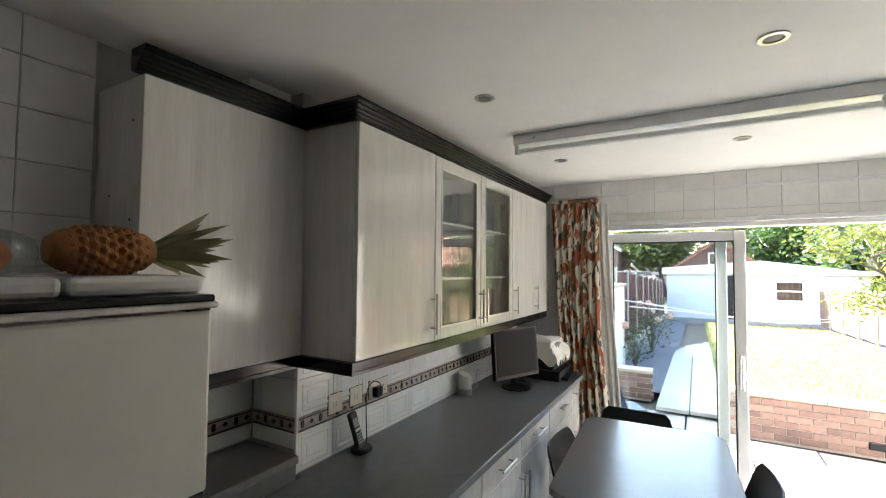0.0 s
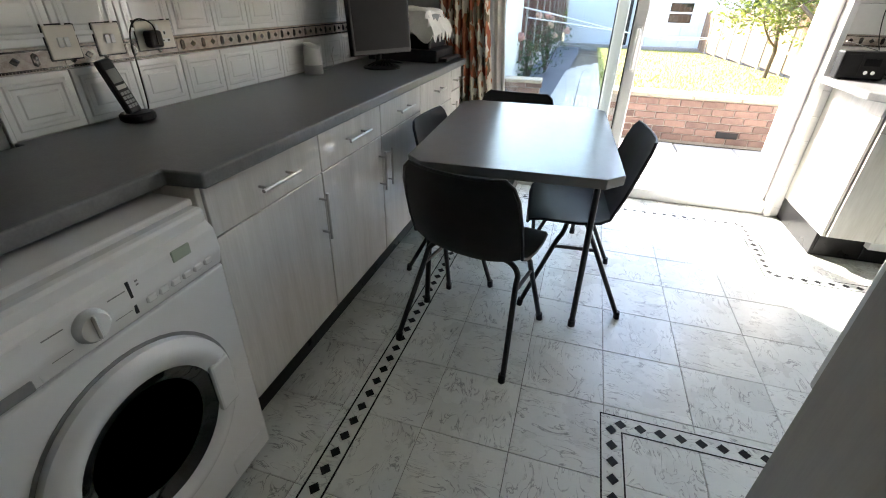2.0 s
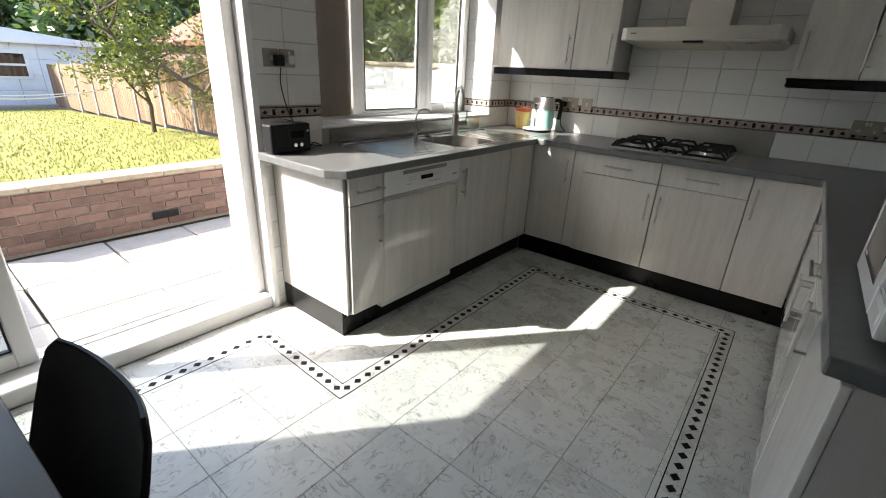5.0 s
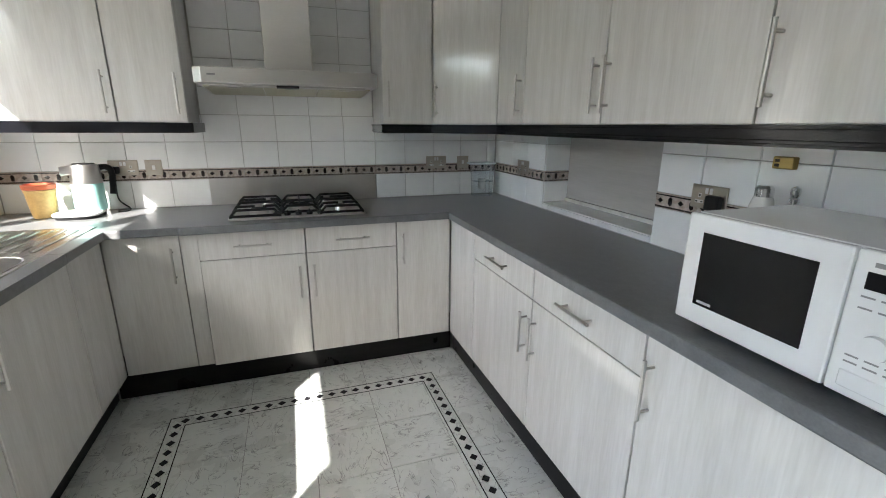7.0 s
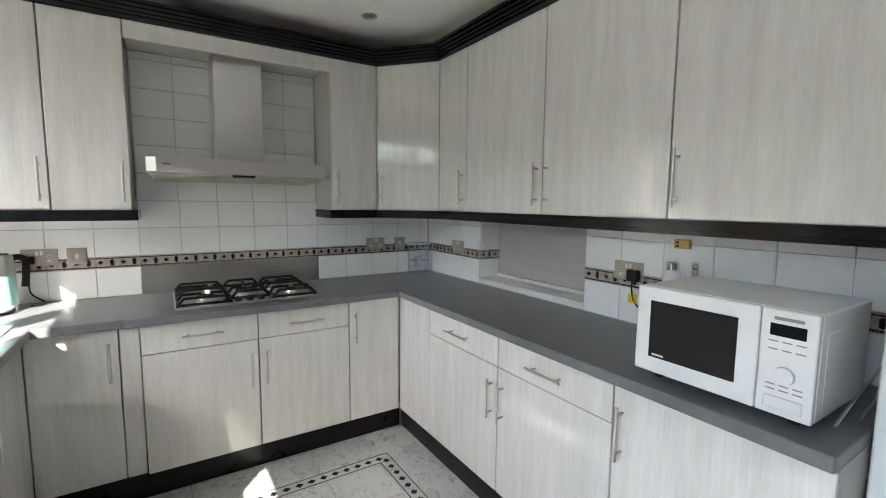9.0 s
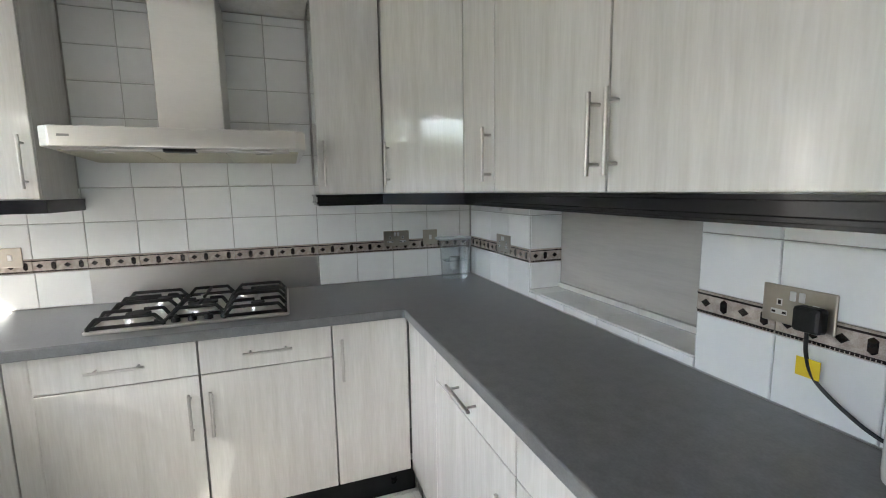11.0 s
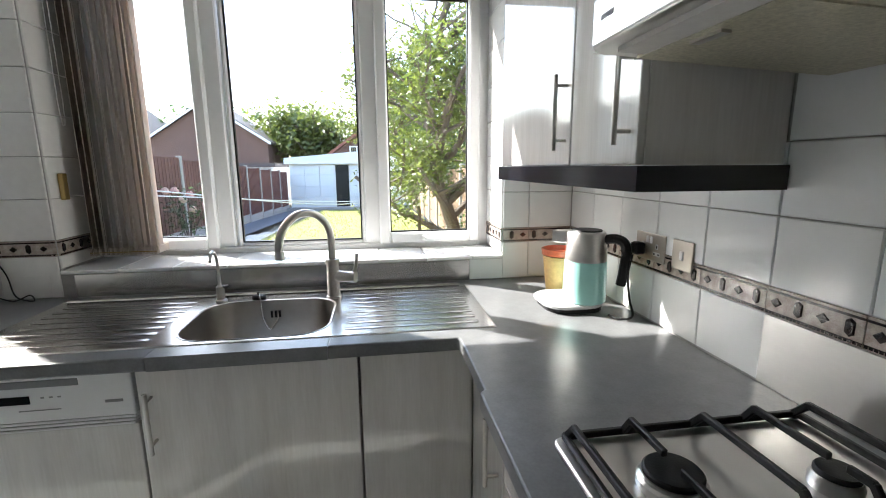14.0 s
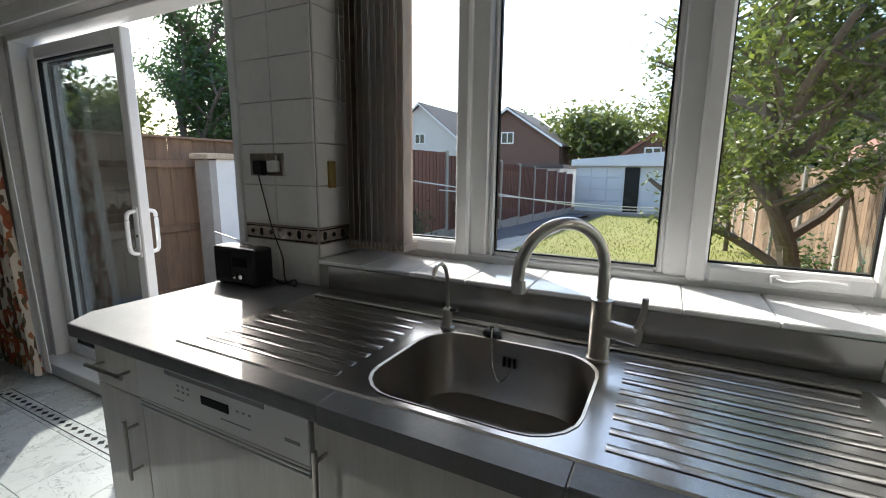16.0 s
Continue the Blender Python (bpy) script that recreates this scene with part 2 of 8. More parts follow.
def part(name, bm, material, parent=None, label="", smooth=False, at=None):
    """Links a bmesh in world coordinates as one mesh under a thing or a part. at: its own origin."""
    o = Vector(at) if at is not None else None
    if o is None:
        vs = [v.co for v in bm.verts]
        o = Vector([(min(v[i] for v in vs) + max(v[i] for v in vs)) / 2 for i in range(3)])
    bmesh.ops.translate(bm, verts=bm.verts, vec=-o)
    ob = new(name, mesh_from(bm, name, material, smooth))
    ob.matrix_basis = Matrix.Translation(o)
    if parent:
        ob.parent = parent
        p = Matrix.Identity(4)
        up = parent
        while up:
            p = up.matrix_parent_inverse @ up.matrix_basis @ p if up.parent else up.matrix_basis @ p
            up = up.parent
        ob.matrix_parent_inverse = p.inverted()
    if label:
        tagged(ob, label)
    return ob


def piece(name, mesh, parent, loc, rot=0.0, axis="Z", scale=None):
    """One of many alike pieces that share a mesh."""
    ob = new(name, mesh)
    m = Matrix.Translation(loc) @ Matrix.Rotation(rot, 4, axis)
    if scale:
        m = m @ Matrix.Diagonal((*scale, 1))
    ob.matrix_basis = m
    ob.parent = parent
    ob.matrix_parent_inverse = parent.matrix_basis.inverted()
    return ob


def box(x0, x1, y0, y1, z0, z1, bev=0.0, seg=1, bm=None):
    b = bmesh.new()
    bmesh.ops.create_cube(b, size=1)
    for v in b.verts:
        v.co = Vector(((x0 + x1) / 2 + v.co.x * (x1 - x0), (y0 + y1) / 2 + v.co.y * (y1 - y0), (z0 + z1) / 2 + v.co.z * (z1 - z0)))
    if bev:
        bmesh.ops.bevel(b, geom=list(b.edges), offset=min(bev, 0.49 * min(abs(x1 - x0), abs(y1 - y0), abs(z1 - z0))), segments=seg, affect="EDGES", profile=0.5)
    return merged(bm, b)


def merged(bm, b):
    if bm is None:
        return b
    me = bpy.data.meshes.new("tmp")
    b.to_mesh(me)
    b.free()
    bm.from_mesh(me)
    bpy.data.meshes.remove(me)
    return bm


def prism(pts, z0, z1, bev=0.0, axis="Z", bm=None, seg=1):
    """A polygon of (u, v) pulled along an axis: Z takes (x, y), X takes (y, z), Y takes (x, z)."""
    b = bmesh.new()

    def co(u, v, w):
        return {"Z": (u, v, w), "X": (w, u, v), "Y": (u, w, v)}[axis]

    lo = [b.verts.new(co(u, v, z0)) for u, v in pts]
    hi = [b.verts.new(co(u, v, z1)) for u, v in pts]
    b.faces.new(lo)
    b.faces.new(hi)
    n = len(pts)
    for i in range(n):
        b.faces.new((lo[i], lo[(i + 1) % n], hi[(i + 1) % n], hi[i]))
    bmesh.ops.recalc_face_normals(b, faces=b.faces)
    if bev:
        bmesh.ops.bevel(b, geom=list(b.edges), offset=bev, segments=seg, affect="EDGES", profile=0.5)
    return merged(bm, b)


def cyl(p, q, r, r2=None, seg=16, bm=None, caps=True):
    b = bmesh.new()
    p, q = Vector(p), Vector(q)
    d = q - p
    bmesh.ops.create_cone(b, cap_ends=caps, segments=seg, radius1=r, radius2=r if r2 is None else r2, depth=d.length)
    b.transform(Matrix.Translation((p + q) / 2) @ d.to_track_quat("Z", "Y").to_matrix().to_4x4())
    return merged(bm, b)


def lathe(profile, centre=(0, 0, 0), seg=28, bm=None, axis="Z"):
    """Turns (radius, height) round an axis."""
    b = bmesh.new()
    rings = []
    for r, h in profile:
        ring = []
        for i in range(seg):
            a = 2 * math.pi * i / seg
            c, s = r * math.cos(a), r * math.sin(a)
            ring.append(b.verts.new({"Z": (c, s, h), "X": (h, c, s), "Y": (s, h, c)}[axis]))
        rings.append(ring)
    for lo, hi in zip(rings, rings[1:]):
        for i in range(seg):
            b.faces.new((lo[i], lo[(i + 1) % seg], hi[(i + 1) % seg], hi[i]))
    if profile[0][0] > 1e-5:
        b.faces.new(rings[0][::-1])
    if profile[-1][0] > 1e-5:
        b.faces.new(rings[-1])
    bmesh.ops.remove_doubles(b, verts=b.verts, dist=1e-6)
    bmesh.ops.recalc_face_normals(b, faces=b.faces)
    b.transform(Matrix.Translation(centre))
    return merged(bm, b)


def smooth_path(pts, n=6):
    """Catmull-Rom through the points."""
    p = [Vector(v) for v in pts]
    p = [2 * p[0] - p[1]] + p + [2 * p[-1] - p[-2]]
    out = []
    for i in range(1, len(p) - 2):
        for k in range(n):
            t = k / n
            out.append(0.5 * ((2 * p[i]) + (p[i + 1] - p[i - 1]) * t + (2 * p[i - 1] - 5 * p[i] + 4 * p[i + 1] - p[i + 2]) * t * t
                              + (3 * p[i] - p[i - 1] - 3 * p[i + 1] + p[i + 2]) * t ** 3))
    return out + [p[-2]]


def tube(pts, r, seg=10, bm=None, taper=None):
    """A round bar along points. taper: the end's radius."""
    b = bmesh.new()
    pts = [Vector(p) for p in pts]
    rings = []
    up = Vector((0, 0, 1))
    for i, p in enumerate(pts):
        d = (pts[min(i + 1, len(pts) - 1)] - pts[max(i - 1, 0)]).normalized()
        side = d.cross(up)
        if side.length < 0.05:
            side = d.cross(Vector((1, 0, 0)))
        side.normalize()
        other = side.cross(d).normalized()
        if rings and side.dot(last) < 0 and abs(side.dot(last)) > 0.5:
            side, other = -side, -other
        last = side
        rr = r if taper is None else r + (taper - r) * i / (len(pts) - 1)
        rings.append([b.verts.new(p + rr * (math.cos(2 * math.pi * k / seg) * side + math.sin(2 * math.pi * k / seg) * other)) for k in range(seg)])
    for lo, hi in zip(rings, rings[1:]):
        for k in range(seg):
            b.faces.new((lo[k], lo[(k + 1) % seg], hi[(k + 1) % seg], hi[k]))
    b.faces.new(rings[0][::-1])
    b.faces.new(rings[-1])
    bmesh.ops.recalc_face_normals(b, faces=b.faces)
    return merged(bm, b)


def rounded_rect(cx, cy, w, h, r, n=5):
    out = []
    for sx, sy, a0 in ((1, 1, 0), (-1, 1, 90), (-1, -1, 180), (1, -1, 270)):
        for i in range(n + 1):
            a = radians(a0 + 90 * i / n)
            out.append((cx + sx * (w / 2 - r) + r * math.cos(a), cy + sy * (h / 2 - r) + r * math.sin(a)))
    return out


def structure(name, bm, material, label, category, smooth=False):
    return tagged(part(name, bm, material, smooth=smooth), label, category, kind="structure")


def text_on(name, body, size, material, m, parent, depth=0.0006):
    """Raised lettering in the built-in font, as a mesh."""
    cu = bpy.data.curves.new(name, "FONT")
    cu.body, cu.size, cu.extrude, cu.align_x = body, size, depth, "CENTER"
    tmp = bpy.data.objects.new(name, cu)
    scene.collection.objects.link(tmp)
    me = bpy.data.meshes.new_from_object(tmp.evaluated_get(bpy.context.evaluated_depsgraph_get()))
    bpy.data.objects.remove(tmp)
    me.materials.clear()
    me.materials.append(material)
    me.transform(m)
    ob = new(name, me)
    ob.parent = parent
    p = Matrix.Identity(4)
    up = parent
    while up:
        p = up.matrix_parent_inverse @ up.matrix_basis @ p if up.parent else up.matrix_basis @ p
        up = up.parent
    ob.matrix_parent_inverse = p.inverted()
    return ob


# ---- the room's shell ----
XW, XA, XE, YN, YS, YO, ZC = -1.44, -1.71, 3.80, 3.852, 0.94, 4.20, 2.50
WT = 0.92                      # worktop height
DX0, DX1, DZ0, DZ1 = -0.80, 1.34, 0.03, 2.13      # sliding door opening
WX0, WX1, WZ0, WZ1 = 1.75, 3.484, 1.022, 2.24     # window opening
HX0, HX1, HZ0, HZ1 = 2.25, 3.125, 0.95, 1.60       # serving hatch

structure("floor", box(-2.0, 4.1, -1.6, YO, -0.12, -0.004), M_FLOOR_BASE, "dark jointed subfloor under marbled vinyl tiles", "floor")
structure("ceiling", box(-2.0, 4.1, -1.6, YO + 0.02, ZC, ZC + 0.15), M_PAINT, "white painted plaster ceiling with lamps let in", "ceiling")

wall_n = box(-2.0, DX0, YN, YO, -0.12, ZC)
box(DX0, DX1, YN, 4.08, DZ1, ZC, bm=wall_n)
box(DX1, WX0, YN, YO, -0.12, ZC, bm=wall_n)
box(WX0, WX1, YN, YO, -0.12, WZ0 - 0.012, bm=wall_n)
box(WX0, WX1, YN, YO, WZ1, ZC, bm=wall_n)
box(WX1, 4.1, YN, YO, -0.12, ZC, bm=wall_n)
box(DX0, DX1, YN, YO, -0.12, DZ0 - 0.03, bm=wall_n)
WALL_N = structure("wall_north", wall_n, M_GROUT, "tiled outer wall with patio door and kitchen window", "wall")
WALL_E = structure("wall_east", box(XE, 4.1, 0.3, YN, -0.12, ZC), M_GROUT, "white tiled wall behind the gas hob", "wall")
wall_s = box(1.1, HX0, 0.66, YS, -0.12, ZC)
box(HX0, HX1, 0.66, YS, -0.12, HZ0, bm=wall_s)
box(HX0, HX1, 0.66, YS, HZ1, ZC, bm=wall_s)
box(HX1, XE, 0.66, YS, -0.12, ZC, bm=wall_s)
WALL_S = structure("wall_south", wall_s, M_GROUT, "white tiled wall with a closed serving hatch", "wall")
WALL_W = structure("wall_west", box(XW - 0.3, XW, 1.29, YN, -0.12, ZC), M_GROUT, "white tiled wall behind the long worktop", "wall")
WALL_A = structure("wall_alcove", box(XA - 0.3, XA, -1.6, 1.29, -0.12, ZC), M_GROUT, "tiled recess wall behind the fridge", "wall")
structure("wall_hall", box(-2.0, 1.1, -1.75, -1.6, -0.12, ZC), M_PAINT_WALL, "plain painted wall closing the passage", "wall")
structure("wall_passage", box(0.5, 1.1, -1.6, 0.68, -0.12, ZC), M_PAINT_WALL, "plain painted wall beside the passage", "wall")
structure("wall_tall_recess", box(0.5, 1.1, 0.68, 0.70, -0.12, ZC), M_PAINT_WALL, "plain wall behind the tall oven housing", "wall")


# ---- wall tiles: 202 x 154 mm, with a patterned strip ----
TW, TH, JOINT = 0.202, 0.154, 0.0025
B0, B1 = 1.081, 1.143          # patterned strip, low and high edge
tile_meshes = {}


def tile_mesh(w, h, material, axis, emboss=False):
    """A glazed tile with eased edges; axis is the wall's normal."""
    key = (round(w, 3), round(h, 3), material.name, axis, emboss)
    if key not in tile_meshes:
        b = bmesh.new()
        a, c, t, e = w / 2 - JOINT / 2, h / 2 - JOINT / 2, 0.006, 0.0022
        rows = [(a, c, 0.0), (a, c, t - e), (a - e, c - e, t)]
        if emboss:
            s = min(a, c)
            rows += [(a - 0.018, c - 0.018, t), (a - 0.022, c - 0.022, t + 0.003), (a - 0.030, c - 0.030, t + 0.003), (a - 0.034, c - 0.034, t)]
            rows += [(a - 0.046, c - 0.046, t), (a - 0.05, c - 0.05, t + 0.0025)]
        rings = []
        for u, v, d in rows:
            ring = []
            for su, sv in ((-1, -1), (1, -1), (1, 1), (-1, 1)):
                p, q = su * u, sv * v
                ring.append(b.verts.new({"-X": (-d, -p, q), "+X": (d, p, q), "-Y": (p, -d, q), "+Y": (-p, d, q), "+Z": (p, q, d)}[axis]))
            rings.append(ring)
        for lo, hi in zip(rings, rings[1:]):
            for i in range(4):
                b.faces.new((lo[i], lo[(i + 1) % 4], hi[(i + 1) % 4], hi[i]))
        b.faces.new(rings[-1])
        tile_meshes[key] = mesh_from(b, "tile", material)
    return tile_meshes[key]


def place(axis, plane, u, z):
    return {"-X": (plane, u, z), "+X": (plane, u, z), "-Y": (u, plane, z), "+Y": (u, plane, z)}[axis]


def tiled(wall, axis, plane, u0, u1, z0, z1, start, material=None, strip=True, emboss=False, skip=None, zbase=None):
    """Lays tiles over u0..u1, z0..z1 of a wall; start is one upright joint."""
    material = material or M_TILE
    zb = B1 if zbase is None else zbase
    rows = []
    if strip:
        rows.append((z0, B0))
        z = B1
    else:
        z = zb - math.ceil((zb - z0) / TH) * TH if zb > z0 else zb
    while z < z1 - 0.004:
        rows.append((max(z, z0), min(z + TH, z1)))
        z += TH
    k0 = math.floor((u0 - start) / TW)
    u = start + k0 * TW
    while u < u1 - 0.004:
        a, c = max(u, u0), min(u + TW, u1)
        if c - a > 0.012:
            for lo, hi in rows:
                if hi - lo < 0.012 or (skip and skip((a + c) / 2, (lo + hi) / 2)):
                    continue
                piece("tile", tile_mesh(c - a, hi - lo, material, axis, emboss and hi - lo > 0.12 and c - a > 0.15), wall, place(axis, plane, (a + c) / 2, (lo + hi) / 2))
        u += TW


motif_cache = {}


def motif(axis):
    """Dark bead with a pointed lozenge beside it, as on the strip tile."""
    if axis not in motif_cache:
        b = bmesh.new()

        def put(pts, d0, d1):
            lo = [b.verts.new({"-X": (-d0, -u, v), "+X": (d0, u, v), "-Y": (u, -d0, v), "+Y": (-u, d0, v)}[axis]) for u, v in pts]
            hi = [b.verts.new({"-X": (-d1, -u * 0.8, v * 0.8), "+X": (d1, u * 0.8, v * 0.8), "-Y": (u * 0.8, -d1, v * 0.8), "+Y": (-u * 0.8, d1, v * 0.8)}[axis]) for u, v in pts]
            n = len(pts)
            for i in range(n):
                b.faces.new((lo[i], lo[(i + 1) % n], hi[(i + 1) % n], hi[i]))
            b.faces.new(hi)

        put([(0.0, -0.018), (0.009, -0.012), (0.009, 0.012), (0.0, 0.018), (-0.009, 0.012), (-0.009, -0.012)], 0.0, 0.003)
        motif_cache[axis] = mesh_from(b, "bead", M_BAND_DARK)
        b = bmesh.new()
        put([(0.0, -0.011), (0.014, 0.0), (0.0, 0.011), (-0.014, 0.0)], 0.0, 0.0025)
        motif_cache[axis, "lozenge"] = mesh_from(b, "lozenge", M_BAND_DARK)
    return motif_cache[axis], motif_cache[axis, "lozenge"]


def banded(axis, plane, u0, u1, start, name="tile_border"):
    """The patterned strip: cream tiles, dark edge lines, beads and lozenges."""
    s = {"-X": -1, "-Y": -1, "+X": 1, "+Y": 1}[axis]
    p0, p1 = plane, plane + s * 0.006

    def slab(a, c, z0, z1, d):
        lo, hi = sorted((plane, plane + s * d))
        return box(lo, hi, a, c, z0, z1) if axis[1] == "X" else box(a, c, lo, hi, z0, z1)

    root = thing(name, place(axis, plane, (u0 + u1) / 2, (B0 + B1) / 2), "cream border tiles with dark brown beads and lines", "tile border", kind="structure")
    u = start + math.floor((u0 - start) / TW) * TW
    bead, loz = motif(axis)
    while u < u1 - 0.004:
        a, c = max(u, u0) + JOINT / 2, min(u + TW, u1) - JOINT / 2
        if c - a > 0.01:
            strip = part("border_tile", slab(a, c, B0 + 0.001, B1 - 0.001, 0.006), M_BAND, root)
            part("line", slab(a, c, B1 - 0.0105, B1 - 0.006, 0.0075), M_BAND_DARK, strip)
            low = slab(a, c, B0 + 0.0075, B0 + 0.0095, 0.0075)
            n = int((c - a) / 0.0082)
            for i in range(n):
                v = a + (i + 0.5) * (c - a) / n
                merged(low, slab(v - 0.003, v + 0.003, B0 + 0.003, B0 + 0.0078, 0.0072))
            part("beading", low, M_BAND_DARK, strip)
        for k in range(4):
            v = u + (k + 0.5) * TW / 4
            if u0 + 0.012 < v < u1 - 0.012:
                piece("bead" if k % 2 == 0 else "lozenge", bead if k % 2 == 0 else loz, root, place(axis, plane + s * 0.006, v, (B0 + B1) / 2))
        u += TW
    return root


# ---- floor covering ----
def laid_floor():
    root = thing("vinyl_floor", (1.2, 2.0, 0), "pale marbled vinyl tiles with black diamond inlay strips", "floor covering", kind="structure")
    a = 0.30
    b = bmesh.new()
    rows = [(a / 2 - 0.0012, -0.004), (a / 2 - 0.0012, -0.0008), (a / 2 - 0.0025, 0.0)]
    rings = [[b.verts.new((sx * r, sy * r, z)) for sx, sy in ((-1, -1), (1, -1), (1, 1), (-1, 1))] for r, z in rows]
    for lo, hi in zip(rings, rings[1:]):
        for i in range(4):
            b.faces.new((lo[i], lo[(i + 1) % 4], hi[(i + 1) % 4], hi[i]))
    b.faces.new(rings[-1])
    me = mesh_from(b, "floor_tile", M_FLOOR)
    for i in range(-9, 10):
        for j in range(-12, 8):
            x, y = 1.15 + (i + 0.5) * a, 2.06 + (j + 0.5) * a
            if x < -1.1 or x > 3.6 or y < -1.5 or y > 4.06 or (x > 1.7 and y > 3.75) or (x > 1.25 and y < 1.2):
                continue
            piece("floor_tile", me, root, (x, y, 0), rot=math.pi / 2 * ((i * 7 + j * 3) % 4))
    # inlay strips: (x0, y0) to (x1, y1) along the outer line, the inner side to the left
    w, ln = 0.074, 0.0065
    dia = bmesh.new()
    vs = [dia.verts.new(p) for p in ((-0.0205, 0, 0.0014), (0, -0.019, 0.0014), (0.0205, 0, 0.0014), (0, 0.019, 0.0014))]
    dia.faces.new(vs)
    lo = [dia.verts.new((v.co.x, v.co.y, 0)) for v in vs]
    for i in range(4):
        dia.faces.new((lo[i], lo[(i + 1) % 4], vs[(i + 1) % 4], vs[i]))
    dia_me = mesh_from(dia, "diamond", M_FLOOR_LINE)
    segs = [((0.237, 0.62), (0.237, 1.722), (0.311, 0.62), (0.311, 1.650)),
            ((0.237, 1.722), (2.938, 1.752), (0.311, 1.650), (3.014, 1.678)),
            ((2.938, 1.752), (2.931, 2.944), (3.014, 1.678), (3.006, 3.022)),
            ((2.931, 2.944), (1.097, 2.934), (3.006, 3.022), (1.173, 3.008)),
            ((1.097, 2.934), (1.112, 3.584), (1.173, 3.008), (1.188, 3.66)),
            ((1.112, 3.584), (-0.545, 3.576), (1.188, 3.66), (-0.62, 3.652)),
            ((-0.545, 3.576), (-0.545, 0.62), (-0.62, 3.652), (-0.62, 0.62))]
    for a0, a1, c0, c1 in segs:
        a0, a1, c0, c1 = (Vector(p) for p in (a0, a1, c0, c1))
        bed = prism([tuple(a0), tuple(a1), tuple(c1), tuple(c0)], 0.0, 0.0006)
        strip = part("inlay_strip", bed, M_FLOOR, root)
        for p, q, r, s in ((a0, a1, c0, c1), (c0, c1, a0, a1)):
            f = ln / (r - p).length
            g = ln / (s - q).length
            part("inlay_line", prism([tuple(p), tuple(q), tuple(q.lerp(s, g)), tuple(p.lerp(r, f))], 0.0, 0.0014), M_FLOOR_LINE, strip)
        p, q = a0.lerp(c0, 0.5), a1.lerp(c1, 0.5)
        n = max(1, round((q - p).length / 0.064))
        ang = math.atan2((q - p).y, (q - p).x)
        for i in range(n):
            m = p.lerp(q, (i + 0.5) / n)
            piece("diamond", dia_me, root, (m.x, m.y, 0), rot=ang)
    return root


# ---- fitted units ----
def slab(axis, plane, u0, u1, z0, z1, d0, d1, bev=0.0, seg=1, bm=None):
    """A block on a wall plane, from d0 to d1 out along its normal."""
    s = -1 if axis[0] == "-" else 1
    lo, hi = sorted((plane + s * d0, plane + s * d1))
    return box(lo, hi, u0, u1, z0, z1, bev, seg, bm) if axis[1] == "X" else box(u0, u1, lo, hi, z0, z1, bev, seg, bm)


def at_plane(axis, plane, u, d, z):
    s = -1 if axis[0] == "-" else 1
    return (plane + s * d, u, z) if axis[1] == "X" else (u, plane + s * d, z)


def bar_handle(parent, axis, plane, u0, z0, u1, z1):
    """Steel bar on two short posts, standing 30 mm off the front."""
    d = 0.034
    h = part("handle", cyl(at_plane(axis, plane, u0, d, z0), at_plane(axis, plane, u1, d, z1), 0.006, seg=12), M_NICKEL, parent, "satin steel bar handle", smooth=True)
    for f in (0.14, 0.86):
        u, z = u0 + (u1 - u0) * f, z0 + (z1 - z0) * f
        part("post", cyl(at_plane(axis, plane, u, 0, z), at_plane(axis, plane, u, d, z), 0.0045, seg=8), M_NICKEL, h, smooth=True)


def front(parent, name, axis, plane, u0, u1, z0, z1, handle=None, label=""):
    """A door or drawer front with eased edges. handle: (u0, z0, u1, z1)."""
    g = 0.0015
    ob = part(name, slab(axis, plane, u0 + g, u1 - g, z0 + g, z1 - g, -0.018, 0.0, 0.003, 2), M_WOOD, parent, label)
    if handle:
        bar_handle(ob, axis, plane, *handle)
    return ob


DRAWER_LABEL = "pale grey woodgrain base cabinet with drawer over door"
DOOR_LABEL = "pale grey woodgrain base cabinet with a full door"


def base_unit(axis, plane, back, u0, u1, side=1, drawer=True, handle=True, top=WT - 0.042, group="fitted base units", label="", drawers=0, body_top=None):
    """Carcass, door and drawer on a recessed base. side: the end of u by which the door's handle stands."""
    s = -1 if axis[0] == "-" else 1
    root = thing("base_cabinet", at_plane(axis, plane, (u0 + u1) / 2, -0.25, 0), label or (DRAWER_LABEL if drawer else DOOR_LABEL), "cabinet", group)
    part("body", slab(axis, plane, u0 + 0.001, u1 - 0.001, 0.145, body_top or top, -back, -0.019), M_CARCASS, root)
    part("base_feet", slab(axis, plane, u0 + 0.02, u1 - 0.02, 0.0, 0.145, -back + 0.05, -0.09), M_PLINTH, root)
    uh = u1 - 0.035 if side > 0 else u0 + 0.035
    um = (u0 + u1) / 2
    zt, zd = top - 0.004, 0.735
    if drawers:
        hgt = (zt - 0.15) / drawers
        for i in range(drawers):
            z0 = 0.15 + i * hgt
            front(root, "drawer_front", axis, plane, u0, u1, z0, z0 + hgt, (um - 0.075, z0 + hgt * 0.6, um + 0.075, z0 + hgt * 0.6))
        return root
    if drawer:
        front(root, "drawer_front", axis, plane, u0, u1, zd, zt, (um - 0.09, (zd + zt) / 2, um + 0.09, (zd + zt) / 2))
        front(root, "door", axis, plane, u0, u1, 0.15, zd, (uh, zd - 0.06, uh, zd - 0.24) if handle else None)
    else:
        front(root, "door", axis, plane, u0, u1, 0.15, zt, (uh, zt - 0.06, uh, zt - 0.24) if handle else None)
    return root


def plinth(name, pts, h=0.142):
    tagged(part(name, prism(pts, 0.002, h, 0.002), M_PLINTH), "black gloss plinth under the units", "plinth", kind="structure")


